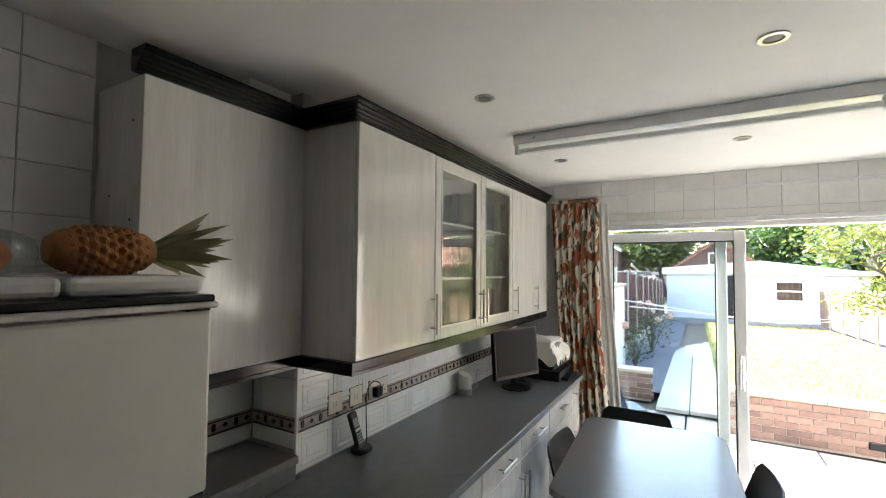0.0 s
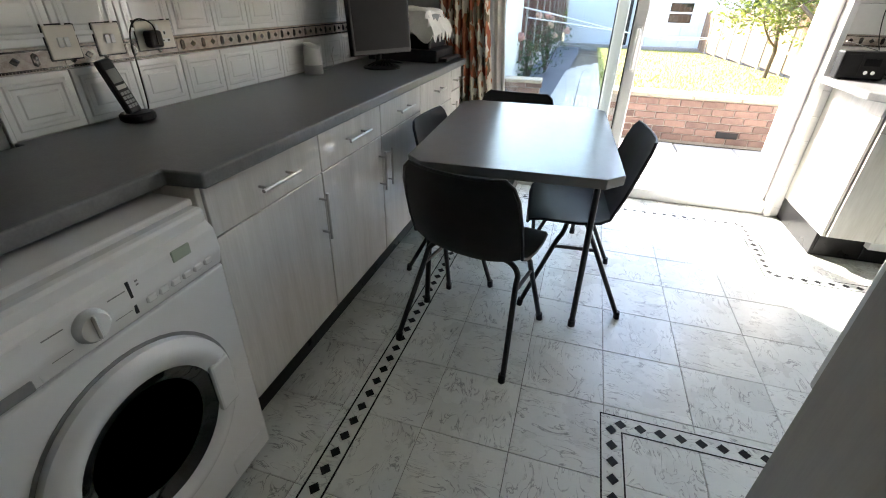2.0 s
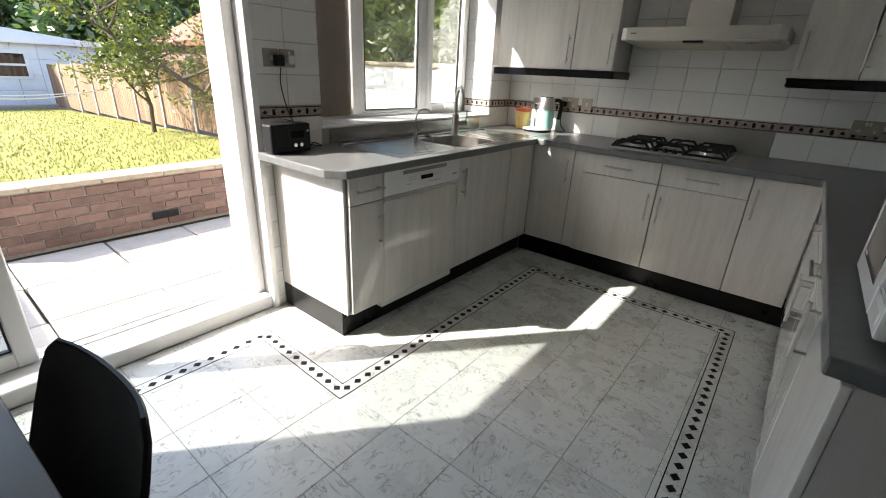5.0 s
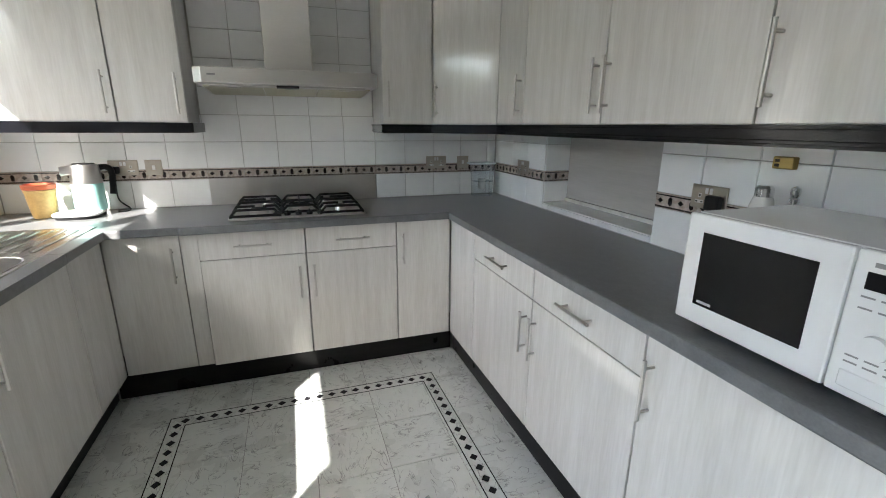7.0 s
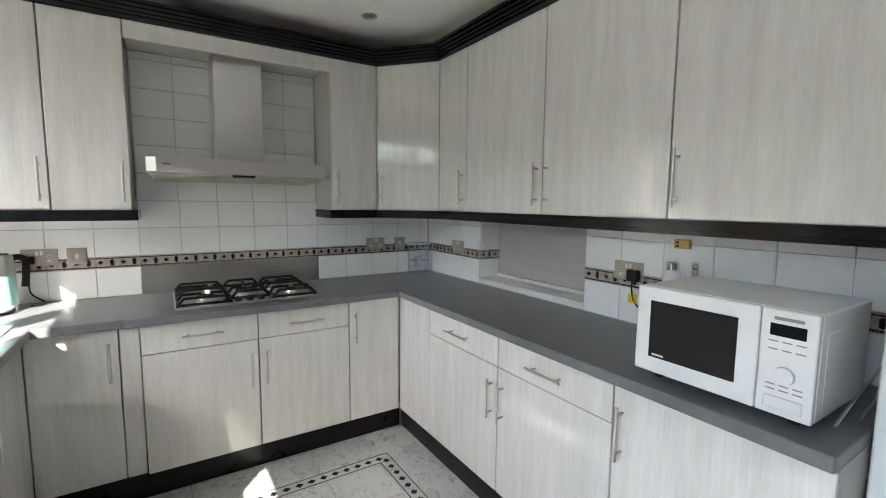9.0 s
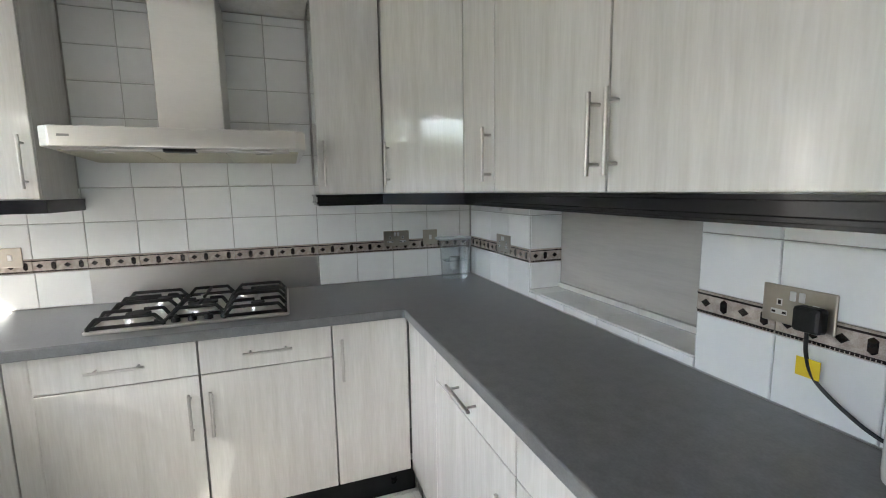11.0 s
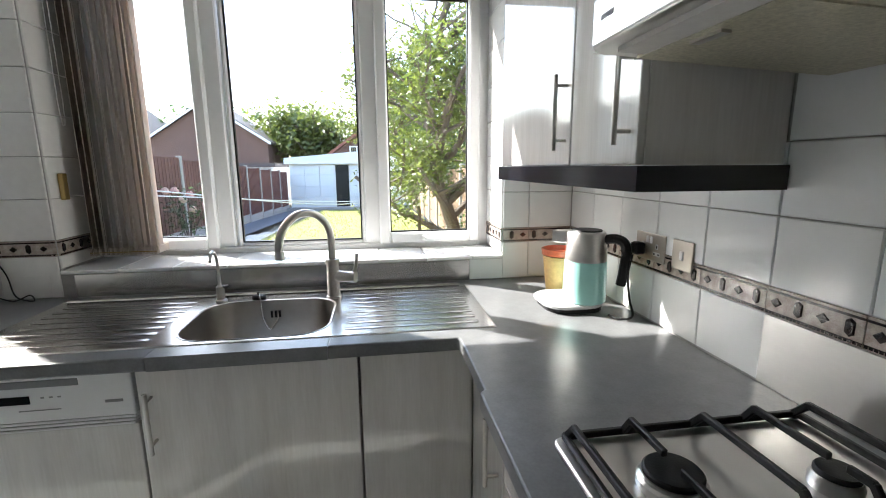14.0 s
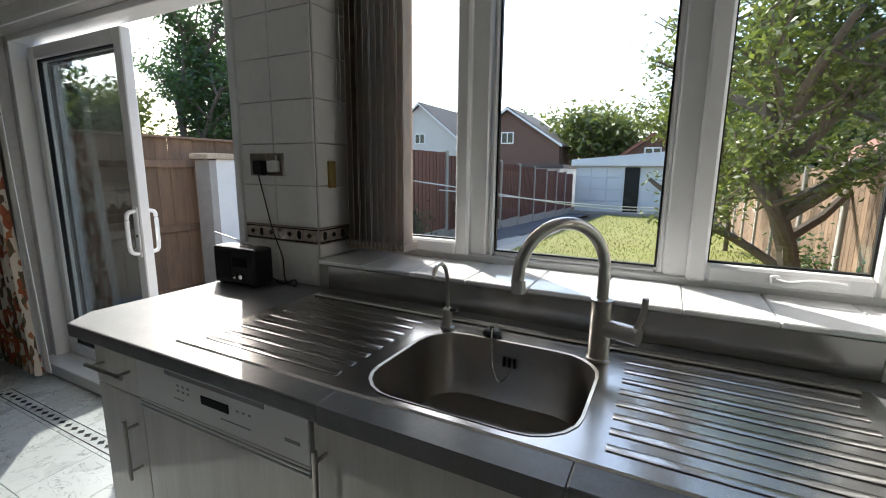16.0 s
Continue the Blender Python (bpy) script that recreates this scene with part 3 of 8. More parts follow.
def wall_unit(axis, plane, back, u0, u1, z0, z1, side=1, label="", handle=True, group="wall cabinets"):
    root = thing("wall_cabinet", at_plane(axis, plane, (u0 + u1) / 2, -back / 2, z0), label or "pale grey woodgrain wall cabinet with steel bar handle", "cabinet", group)
    part("body", slab(axis, plane, u0 + 0.001, u1 - 0.001, z0, z1, -back, -0.019), M_WOOD, root)
    uh = u1 - 0.03 if side > 0 else u0 + 0.03
    front(root, "door", axis, plane, u0, u1, z0, z1, (uh, z0 + 0.04, uh, z0 + 0.235) if handle else None)
    return root


def moulding(name, pts, z0, z1, steps, label):
    """A stepped moulding along a line in plan; steps: (out, low, high) in parts of its height. Out is to the left of the line."""
    b = bmesh.new()
    p = [Vector(q) for q in pts]
    normals = []
    for i in range(len(p)):
        ds = []
        if i > 0:
            ds.append((p[i] - p[i - 1]).normalized())
        if i < len(p) - 1:
            ds.append((p[i + 1] - p[i]).normalized())
        ns = [Vector((-d.y, d.x)) for d in ds]
        n = sum(ns, Vector((0, 0)))
        normals.append(n / max(0.3, n.dot(ns[0])))
    prof = [(-0.02, 0.0)]
    for out, lo, hi in steps:
        prof += [(out, lo), (out, hi)]
    prof.append((-0.02, 1.0))
    rings = [[b.verts.new((q.x + n.x * o, q.y + n.y * o, z0 + (z1 - z0) * f)) for o, f in prof] for q, n in zip(p, normals)]
    for lo, hi in zip(rings, rings[1:]):
        for i in range(len(prof)):
            b.faces.new((lo[i], lo[(i + 1) % len(prof)], hi[(i + 1) % len(prof)], hi[i]))
    b.faces.new(rings[0])
    b.faces.new(rings[-1][::-1])
    bmesh.ops.recalc_face_normals(b, faces=b.faces)
    return tagged(part(name, b, M_BLACK_GLOSS), label, "moulding", kind="structure")


CORNICE = [(0.012, 0.0, 0.22), (0.022, 0.24, 0.40), (0.032, 0.42, 0.60), (0.045, 0.62, 0.80), (0.058, 0.82, 1.0)]
PELMET = [(0.002, 0.0, 0.12), (0.010, 0.16, 0.30), (0.006, 0.34, 0.80), (0.012, 0.84, 1.0)]
UZ0, UZ1 = 1.405, 2.31

# north run, under the window
PN, BN = 3.24, 0.595
end_panel = thing("end_panel", (1.44, 3.55, 0), "pale woodgrain end panel closing the sink units", "panel")
part("panel", box(1.418, 1.434, 3.262, YN - 0.004, 0.145, WT - 0.043, 0.002), M_WOOD, end_panel)
base_unit("-Y", PN, BN, 1.436, 1.658, 1, True, label="narrow pale woodgrain cabinet with drawer beside the dishwasher")
base_unit("-Y", PN, BN, 2.284, 2.880, -1, False, label="pale woodgrain sink cabinet with a full door", body_top=0.70)
base_unit("-Y", PN, BN, 2.884, 3.2215, -1, False, handle=False, label="pale woodgrain corner cabinet front with no handle")

# east run, under the hob
PE, BE = 3.222, 0.57
base_unit("-X", PE, BE, 2.915, 3.2395, -1, False, label="pale woodgrain cabinet beside the hob unit, by the corner")
filler = thing("filler_post", (3.23, 2.89, 0), "slim woodgrain filler post between cabinets", "panel")
part("post", box(3.224, 3.244, 2.836, 2.912, 0.15, WT - 0.046, 0.002), M_WOOD, filler)
base_unit("-X", PE - 0.02, BE - 0.02, 2.325, 2.833, -1, True, label="pale woodgrain hob cabinet with wide drawer over door")
base_unit("-X", PE - 0.02, BE - 0.02, 1.830, 2.322, 1, True, label="pale woodgrain hob cabinet with wide drawer over door")
base_unit("-X", PE - 0.02, BE - 0.02, 1.505, 1.827, 1, False, label="narrow pale woodgrain cabinet with a full door in the corner")

# south run, below the hatch
PS, BS = 1.50, 0.55
corner_filler = thing("corner_filler", (3.02, 1.48, 0), "woodgrain filler panel in the cabinet corner", "panel")
part("panel", box(2.842, 3.2015, 1.482, 1.50, 0.15, WT - 0.046, 0.002), M_WOOD, corner_filler)
base_unit("+Y", PS, BS, 2.245, 2.839, -1, True)
base_unit("+Y", PS, BS, 1.657, 2.242, 1, True)
base_unit("+Y", PS, BS, 1.09, 1.654, 1, False, label="pale woodgrain cabinet with one tall door beside the oven")

plinth("plinth_north", [(1.436, 3.31), (3.26, 3.31), (3.26, 3.33), (1.436, 3.33)])
plinth("plinth_end", [(1.42, 3.31), (1.434, 3.31), (1.434, 3.845), (1.42, 3.845)])
plinth("plinth_east", [(3.265, 1.47), (3.285, 1.47), (3.285, 3.305), (3.265, 3.305)])
plinth("plinth_south", [(1.09, 1.44), (3.26, 1.44), (3.26, 1.46), (1.09, 1.46)])

# west run, the long worktop in the dining part
PW, BW = -0.842, 0.585
for i, (a, c, sd) in enumerate(((1.292, 1.810, 1), (1.813, 2.320, 1), (2.323, 2.842, -1))):
    base_unit("+X", PW, BW, a, c, sd, True, group="long run of base units", label="glossy pale woodgrain cabinet with drawer over door")
base_unit("+X", PW, BW, 2.845, 3.445, 1, drawers=4, group="long run of base units", label="glossy pale woodgrain stack of four drawers")
base_unit("+X", PW, BW, 3.448, 3.675, -1, True, group="long run of base units", label="glossy pale woodgrain cabinet with drawer over door")
plinth("plinth_west", [(-0.925, 1.292), (-0.905, 1.292), (-0.905, 3.675), (-0.925, 3.675)], 0.13)
w_end = thing("end_panel", (-1.1, 1.285, 0), "grey panel beside the washing machine", "panel")
part("panel", box(XW + 0.01, -0.846, 1.272, 1.290, 0.0, WT - 0.043, 0.002), M_WOOD, w_end)


# ---- worktops ----
def worktop(name, pts, label, z1=WT, thick=0.04, bev=0.006):
    ob = part(name, prism(pts, z1 - thick, z1, bev, seg=3), M_TOP)
    return tagged(ob, label, "worktop")


# the sink's opening is cut by building the top from blocks round it
SX0, SX1, SY0, SY1 = 2.335, 2.80, 3.275, 3.68
kt = prism([(1.335, YN - 0.003), (1.335, 3.285), (1.395, 3.20), (SX0, 3.20), (SX0, YN - 0.003)], WT - 0.04, WT, 0.005, seg=2)
prism([(SX0, 3.20), (SX1, 3.20), (SX1, SY0), (SX0, SY0)], WT - 0.04, WT, 0.0, bm=kt)
prism([(SX0, SY1), (SX1, SY1), (SX1, YN - 0.003), (SX0, YN - 0.003)], WT - 0.04, WT, 0.0, bm=kt)
prism([(SX1, 3.20), (3.168, 3.20), (3.172, 3.19), (3.172, 2.90), (3.158, 2.885), (3.158, 1.537), (3.152, 1.53), (1.09, 1.53), (1.09, YS + 0.004), (XE - 0.004, YS + 0.004),
       (XE - 0.004, YN - 0.003), (SX1, YN - 0.003)], WT - 0.04, WT, 0.005, seg=2, bm=kt)
tagged(part("worktop", kt, M_TOP), "grey mottled laminate worktop round three walls", "worktop")
worktop("worktop", [(XW + 0.003, 1.288), (-1.40, 1.288), (-1.40, 0.60), (-0.915, 0.60), (-0.915, 1.262), (-0.812, 1.274), (-0.812, 3.69), (XW + 0.003, 3.69)],
        "long grey laminate worktop over washer and drawers")
shelf = thing("raised_shelf", (-1.55, 0.95, 0.92), "raised grey laminate shelf in the tiled recess", "shelf")
part("top", prism([(XA + 0.008, 0.60), (-1.385, 0.60), (-1.385, 1.262), (XA + 0.008, 1.262)], 0.985, 1.017, 0.005, seg=2), M_TOP, shelf)
part("riser", box(-1.425, -1.402, 0.60, 1.262, 0.88, 0.985), M_TOP, shelf)

# ---- wall cabinets ----
PUE, BUE = 3.46, 0.335
wall_unit("-X", PUE, BUE, 3.150, 3.79, UZ0, UZ1, -1, "glossy pale woodgrain wall cabinet beside the window")
wall_unit("-X", PUE, BUE, 2.842, 3.147, UZ0, UZ1, -1, "glossy pale woodgrain wall cabinet beside the cooker hood")
wall_unit("-X", PUE, BUE, 1.535, 1.832, UZ0, UZ1, 1, "narrow pale woodgrain wall cabinet beside the cooker hood")
bridge = thing("bridge_panel", (3.47, 2.34, 2.21), "woodgrain bridging panel over the cooker hood", "panel")
part("panel", box(3.462, 3.48, 1.836, 2.838, 2.225, UZ1, 0.002), M_WOOD, bridge)
part("soffit", box(3.484, XE - 0.012, 1.836, 2.838, 2.262, 2.28), M_WOOD, bridge)
# corner unit set across the angle
diag = thing("wall_cabinet", (3.55, 1.2, UZ0), "pale woodgrain corner wall cabinet set at an angle", "cabinet", "wall cabinets")
part("body", prism([(3.48, 1.53), (3.155, 1.262 - 0.012), (3.155, YS + 0.01), (XE - 0.01, YS + 0.01), (XE - 0.01, 1.53)], UZ0, UZ1), M_WOOD, diag)
ddir = (Vector((3.14, 1.255)) - Vector((3.458, 1.530)))
dl = ddir.length
dd = ddir.normalized()
dn = Vector((dd.y, -dd.x)) if Vector((dd.y, -dd.x)).dot(Vector((-1, 1))) > 0 else Vector((-dd.y, dd.x))
dfront = prism([tuple(Vector((3.458, 1.530)) + dd * 0.003), tuple(Vector((3.458, 1.530)) + dd * (dl - 0.003)),
                tuple(Vector((3.458, 1.530)) + dd * (dl - 0.003) - dn * 0.018), tuple(Vector((3.458, 1.530)) + dd * 0.003 - dn * 0.018)], UZ0 + 0.002, UZ1 - 0.002, 0.002)
ddoor = part("door", dfront, M_WOOD, diag)
hp = Vector((3.458, 1.530)) + dd * 0.03 + dn * 0.034
dh = part("handle", cyl((hp.x, hp.y, UZ0 + 0.04), (hp.x, hp.y, UZ0 + 0.235), 0.006, seg=12), M_NICKEL, ddoor, "satin steel bar handle", smooth=True)
for z in (UZ0 + 0.065, UZ0 + 0.21):
    q = hp - dn * 0.034
    part("post", cyl((q.x, q.y, z), (hp.x, hp.y, z), 0.0045, seg=8), M_NICKEL, dh, smooth=True)
PUS, BUS = 1.26, 0.315
wall_unit("+Y", PUS, BUS, 2.846, 3.135, UZ0, UZ1, -1, "narrow pale woodgrain wall cabinet by the corner")
wall_unit("+Y", PUS, BUS, 2.252, 2.843, UZ0, UZ1, -1, "wide pale woodgrain wall cabinet over the hatch")
wall_unit("+Y", PUS, BUS, 1.658, 2.249, UZ0, UZ1, 1, "wide pale woodgrain wall cabinet over the hatch")
wall_unit("+Y", PUS, BUS, 1.102, 1.655, UZ0, UZ1, 1, "wide pale woodgrain wall cabinet over the microwave")
moulding("pelmet", [(XE - 0.012, 2.84), (3.47, 2.84), (3.47, 3.79), (XE - 0.012, 3.79)][::-1], UZ0 - 0.052, UZ0 - 0.001, PELMET, "black gloss light pelmet under wall cabinets")
moulding("pelmet", [(1.102, 1.25), (3.14, 1.25), (3.47, 1.535), (3.47, 1.834), (XE - 0.012, 1.834)], UZ0 - 0.052, UZ0 - 0.001, PELMET, "black gloss light pelmet under wall cabinets")
moulding("cornice", [(1.05, 1.262), (3.14, 1.262), (3.458, 1.535), (3.458, 3.79), (XE - 0.012, 3.79)], UZ1 + 0.001, UZ1 + 0.085, CORNICE, "black stepped cornice on top of wall cabinets")

# dining-side wall cabinets
PUW, BUW = -1.128, 0.30
WZT = 2.332
wall_unit("+X", PUW, BUW, 1.290, 1.866, UZ0, WZT, 1, "glossy pale woodgrain wall cabinet at the run's end", group="dining wall cabinets")


def glazed_unit(u0, u1, side):
    """Framed glass door before shelves of glassware."""
    root = thing("glazed_cabinet", ((XW + PUW) / 2, (u0 + u1) / 2, UZ0), "pale wall cabinet with a framed glass door and glassware", "cabinet", "dining wall cabinets")
    x0, x1 = XW + 0.012, PUW - 0.02
    for nm, bm in (("side", box(x0, x1, u0 + 0.001, u0 + 0.017, UZ0, WZT)), ("side", box(x0, x1, u1 - 0.017, u1 - 0.001, UZ0, WZT)),
                   ("top", box(x0, x1, u0 + 0.018, u1 - 0.018, WZT - 0.016, WZT)), ("bottom", box(x0, x1, u0 + 0.018, u1 - 0.018, UZ0, UZ0 + 0.016)),
                   ("back", box(x0, x0 + 0.006, u0 + 0.018, u1 - 0.018, UZ0 + 0.017, WZT - 0.017))):
        part(nm, bm, M_WOOD, root)
    for z in (1.70, 2.0):
        part("shelf", box(x0 + 0.008, x1 - 0.02, u0 + 0.019, u1 - 0.019, z, z + 0.012), M_UPVC, root, "white shelf")
    f = 0.058
    door = part("door_frame", box(PUW - 0.018, PUW, u0 + 0.002, u0 + f, UZ0 + 0.002, WZT - 0.002, 0.003), M_WOOD, root)
    part("rail", box(PUW - 0.018, PUW, u1 - f, u1 - 0.002, UZ0 + 0.002, WZT - 0.002, 0.003), M_WOOD, root)
    part("rail", box(PUW - 0.018, PUW, u0 + f, u1 - f, UZ0 + 0.002, UZ0 + f, 0.003), M_WOOD, root)
    part("rail", box(PUW - 0.018, PUW, u0 + f, u1 - f, WZT - f, WZT - 0.002, 0.003), M_WOOD, root)
    part("pane", box(PUW - 0.012, PUW - 0.008, u0 + f - 0.004, u1 - f + 0.004, UZ0 + f - 0.004, WZT - f + 0.004), M_PANE, root)
    bead = bmesh.new()
    for y0, y1, z0, z1 in ((u0 + f, u0 + f + 0.008, UZ0 + f, WZT - f), (u1 - f - 0.008, u1 - f, UZ0 + f, WZT - f), (u0 + f, u1 - f, UZ0 + f, UZ0 + f + 0.008), (u0 + f, u1 - f, WZT - f - 0.008, WZT - f)):
        box(PUW - 0.006, PUW + 0.003, y0, y1, z0, z1, bm=bead)
    part("bead", bead, M_STEEL, root, "bright metal bead round the glass")
    uh = u1 - 0.025 if side > 0 else u0 + 0.025
    bar_handle(door, "+X", PUW, uh, UZ0 + 0.04, uh, UZ0 + 0.235)
    for z in (UZ0 + 0.016, 1.712, 2.012):
        for k in range(4):
            y = u0 + 0.09 + k * (u1 - u0 - 0.18) / 3
            h = 0.10 + 0.05 * ((k * 7 + int(z * 10)) % 3)
            g = tagged(part("drinking_glass", lathe([(0.02, 0), (0.024, 0.004), (0.028, h), (0.0265, h), (0.0225, 0.006), (0.0, 0.006)], (x0 + 0.14 + 0.03 * (k % 2), y, z + 0.0005), 16), M_CLEAR, smooth=True),
                       "clear drinking glass standing on a cabinet shelf", "glass", "glassware")


glazed_unit(1.869, 2.400, 1)
glazed_unit(2.403, 2.925, -1)
jug = tagged(part("white_jug", lathe([(0.045, 0), (0.055, 0.01), (0.06, 0.1), (0.048, 0.16), (0.052, 0.18), (0.046, 0.18), (0.044, 0.16), (0.0, 0.012)], (-1.30, 2.02, 2.0125), 24), M_WHITE, smooth=True), "white china jug on the top cabinet shelf", "jug")
wall_unit("+X", PUW, BUW, 2.928, 3.375, UZ0, WZT, -1, "glossy pale woodgrain wall cabinet near the curtain", group="dining wall cabinets")
wall_unit("+X", PUW, BUW, 3.378, 3.74, UZ0, WZT, -1, "glossy pale woodgrain wall cabinet near the curtain", group="dining wall cabinets")
alc = thing("wall_cabinet", (-1.55, 0.98, UZ0), "large plain woodgrain wall cabinet in the recess", "cabinet", "dining wall cabinets")
part("body", box(XA + 0.01, -1.432, 0.668, 1.285, UZ0, WZT), M_WOOD, alc)
part("door", box(-1.43, -1.412, 0.666, 1.284, UZ0, WZT, 0.003, 2), M_WOOD, alc)
pegs = bmesh.new()
for x, z in ((-1.47, 2.2), (-1.47, 1.9), (-1.6, 1.72), (-1.47, 1.72), (-1.6, 1.98)):
    cyl((x, 0.6675, z), (x, 0.6655, z), 0.004, seg=8, bm=pegs)
part("peg_holes", pegs, M_BLACK, alc)
moulding("pelmet", [(XW, 1.282), (-1.136, 1.282), (-1.136, 3.74)][::-1], UZ0 - 0.052, UZ0 - 0.001, PELMET, "black gloss light pelmet under dining cabinets")
moulding("pelmet", [(-1.42, 0.666), (-1.42, 1.27)][::-1], UZ0 - 0.052, UZ0 - 0.001, PELMET, "black gloss light pelmet under recess cabinet")
moulding("cornice", [(-1.418, 0.64), (-1.418, 1.282), (-1.134, 1.282), (-1.134, 3.742)][::-1], WZT + 0.001, WZT + 0.066, CORNICE, "black stepped cornice on the dining cabinets")
boxing = thing("pipe_boxing", (-1.57, 1.15, WZT), "white painted boxing above the recess cabinet", "boxing")
part("panel", box(XA + 0.008, -1.50, 1.08, 1.28, WZT + 0.002, ZC - 0.002, 0.002), M_PAINT_WALL, boxing)


# ---- window ----
def frame_bars(x0, x1, z0, z1, y0, y1, w, bev=0.006):
    b = box(x0, x0 + w, y0, y1, z0, z1, bev)
    box(x1 - w, x1, y0, y1, z0, z1, bev, bm=b)
    box(x0 + w, x1 - w, y0, y1, z0, z0 + w, bev, bm=b)
    box(x0 + w, x1 - w, y0, y1, z1 - w, z1, bev, bm=b)
    return b


WIN = thing("window_1", (2.6, 4.16, WZ0), "white upvc three-light window over the sink", "window", kind="structure")
part("window_frame", frame_bars(WX0, WX1, WZ0 - 0.022, WZ1, 4.12, 4.19, 0.05), M_UPVC, WIN)
for x in (2.272, 2.928):
    part("mullion", box(x - 0.035, x + 0.035, 4.121, 4.189, WZ0 + 0.028, WZ1 - 0.05, 0.006), M_UPVC, WIN)


def light(x0, x1, opening):
    f = 0.052 if opening else 0.022
    y0 = 4.095 if opening else 4.13
    z0, z1 = WZ0 + 0.023, WZ1 - 0.045
    s = part("sash" if opening else "bead", frame_bars(x0, x1, z0, z1, y0, 4.165, f, 0.008), M_UPVC, WIN)
    gk = frame_bars(x0 + f, x1 - f, z0 + f, z1 - f, 4.135, 4.15, 0.006, 0.0)
    part("gasket", gk, M_BLACK, s)
    p = part("pane", box(x0 + f - 0.004, x1 - f + 0.004, 4.141, 4.145, z0 + f - 0.004, z1 - f + 0.004), M_PANE, s)
    p.visible_shadow = False


light(WX0 + 0.045, 2.242, True)
light(2.312, 2.898, False)
light(2.958, WX1 - 0.045, True)
hnd = part("window_handle", box(3.16, 3.185, 4.075, 4.096, 1.062, 1.086, 0.004), M_UPVC, WIN)
part("lever", tube(smooth_path([(3.172, 4.078, 1.074), (3.20, 4.068, 1.07), (3.25, 4.07, 1.079), (3.32, 4.072, 1.077)]), 0.008), M_UPVC, hnd, smooth=True)
sill = thing("window_sill", (2.6, 4.0, WZ0 - 0.012), "white tiled window sill over a steel upstand", "window sill", kind="structure")
x = WX0
while x < WX1 - 0.02:
    w = min(0.2, WX1 - x)
    part("sill_tile", box(x + 0.001, x + w - 0.001, YN - 0.012, 4.118, WZ0 - 0.011, WZ0 + 0.003, 0.003), M_TILE, sill)
    x += 0.2
ups = thing("steel_upstand", (2.6, YN - 0.01, WT), "brushed steel splash panel behind the sink", "splashback")
part("panel", box(1.797, 3.336, YN - 0.010, YN - 0.003, WT + 0.001, WZ0 - 0.013, 0.001), M_SINK, ups)
hob_splash = thing("steel_splashback", (XE - 0.005, 2.31, WT), "brushed steel splash panel behind the hob", "splashback")
part("panel", box(XE - 0.008, XE - 0.002, 1.831, 2.838, WT + 0.001, B0 - 0.001, 0.001), M_STEEL, hob_splash)
tagged(part("tile_patch", box(3.338, WX1, YN - 0.008, YN - 0.001, WT + 0.002, WZ0 - 0.013, 0.001), M_TILE, WALL_N), kind="")

# vertical blind drawn to one end
BL = thing("vertical_blind", (1.93, 4.0, 1.0), "taupe vertical blind drawn to the window's side", "blind")
part("headrail", box(WX0 + 0.01, WX1 - 0.02, 3.99, 4.035, WZ1 - 0.045, WZ1 - 0.006, 0.004), M_UPVC, BL)
slat = bmesh.new()
n = 7
prof = [(-0.064 + 0.128 * i / (n - 1), 0.014 * math.sin(math.pi * i / (n - 1))) for i in range(n)]
vs = [[slat.verts.new((u, v + d, z)) for z in (0.0, 1.115)] for d in (0.0, 0.0012) for u, v in prof]
for k in (0, n):
    for i in range(n - 1):
        slat.faces.new((vs[k + i][0], vs[k + i + 1][0], vs[k + i + 1][1], vs[k + i][1]))
for i in (0, n - 1):
    slat.faces.new((vs[i][0], vs[n + i][0], vs[n + i][1], vs[i][1]))
bmesh.ops.recalc_face_normals(slat, faces=slat.faces)
blind = M_BLIND.node_tree
tl = blind.nodes.new("ShaderNodeBsdfTranslucent")
tl.inputs[0].default_value = (0.60, 0.52, 0.465, 1)
mxs = blind.nodes.new("ShaderNodeMixShader")
mxs.inputs[0].default_value = 0.5
blind.links.new(blind.nodes["Principled BSDF"].outputs[0], mxs.inputs[1])
blind.links.new(tl.outputs[0], mxs.inputs[2])
blind.links.new(mxs.outputs[0], blind.nodes["Material Output"].inputs[0])
slat_me = mesh_from(slat, "slat", M_BLIND, True)
for i in range(14):
    x = 1.80 + i * 0.0185
    piece("slat", slat_me, BL, (x, 4.012, 1.065), rot=radians(102 + 5 * (i % 3)))
    part("bottom_weight", box(x - 0.004, x + 0.004, 3.955, 4.07, 1.06, 1.088), M_BLIND, BL)
chain = bmesh.new()
for i in range(18):
    cyl((1.80 + i * 0.0137, 3.952, 1.072), (1.80 + (i + 1) * 0.0137, 3.952, 1.072), 0.0018, seg=6, bm=chain)
part("bead_chain", chain, M_BRASS, BL)
part("cord", tube(smooth_path([(1.768, 3.96, 2.19), (1.768, 3.955, 1.75), (1.772, 3.95, 1.62), (1.776, 3.955, 1.57), (1.782, 3.96, 1.65), (1.779, 3.965, 2.19)]), 0.0016, 6), M_WHITE, BL, smooth=True)
part("cord_clip", box(1.757, 1.775, 3.90, 3.93, 1.29, 1.39, 0.003), M_BRASS, BL, "aged brass cord clip")

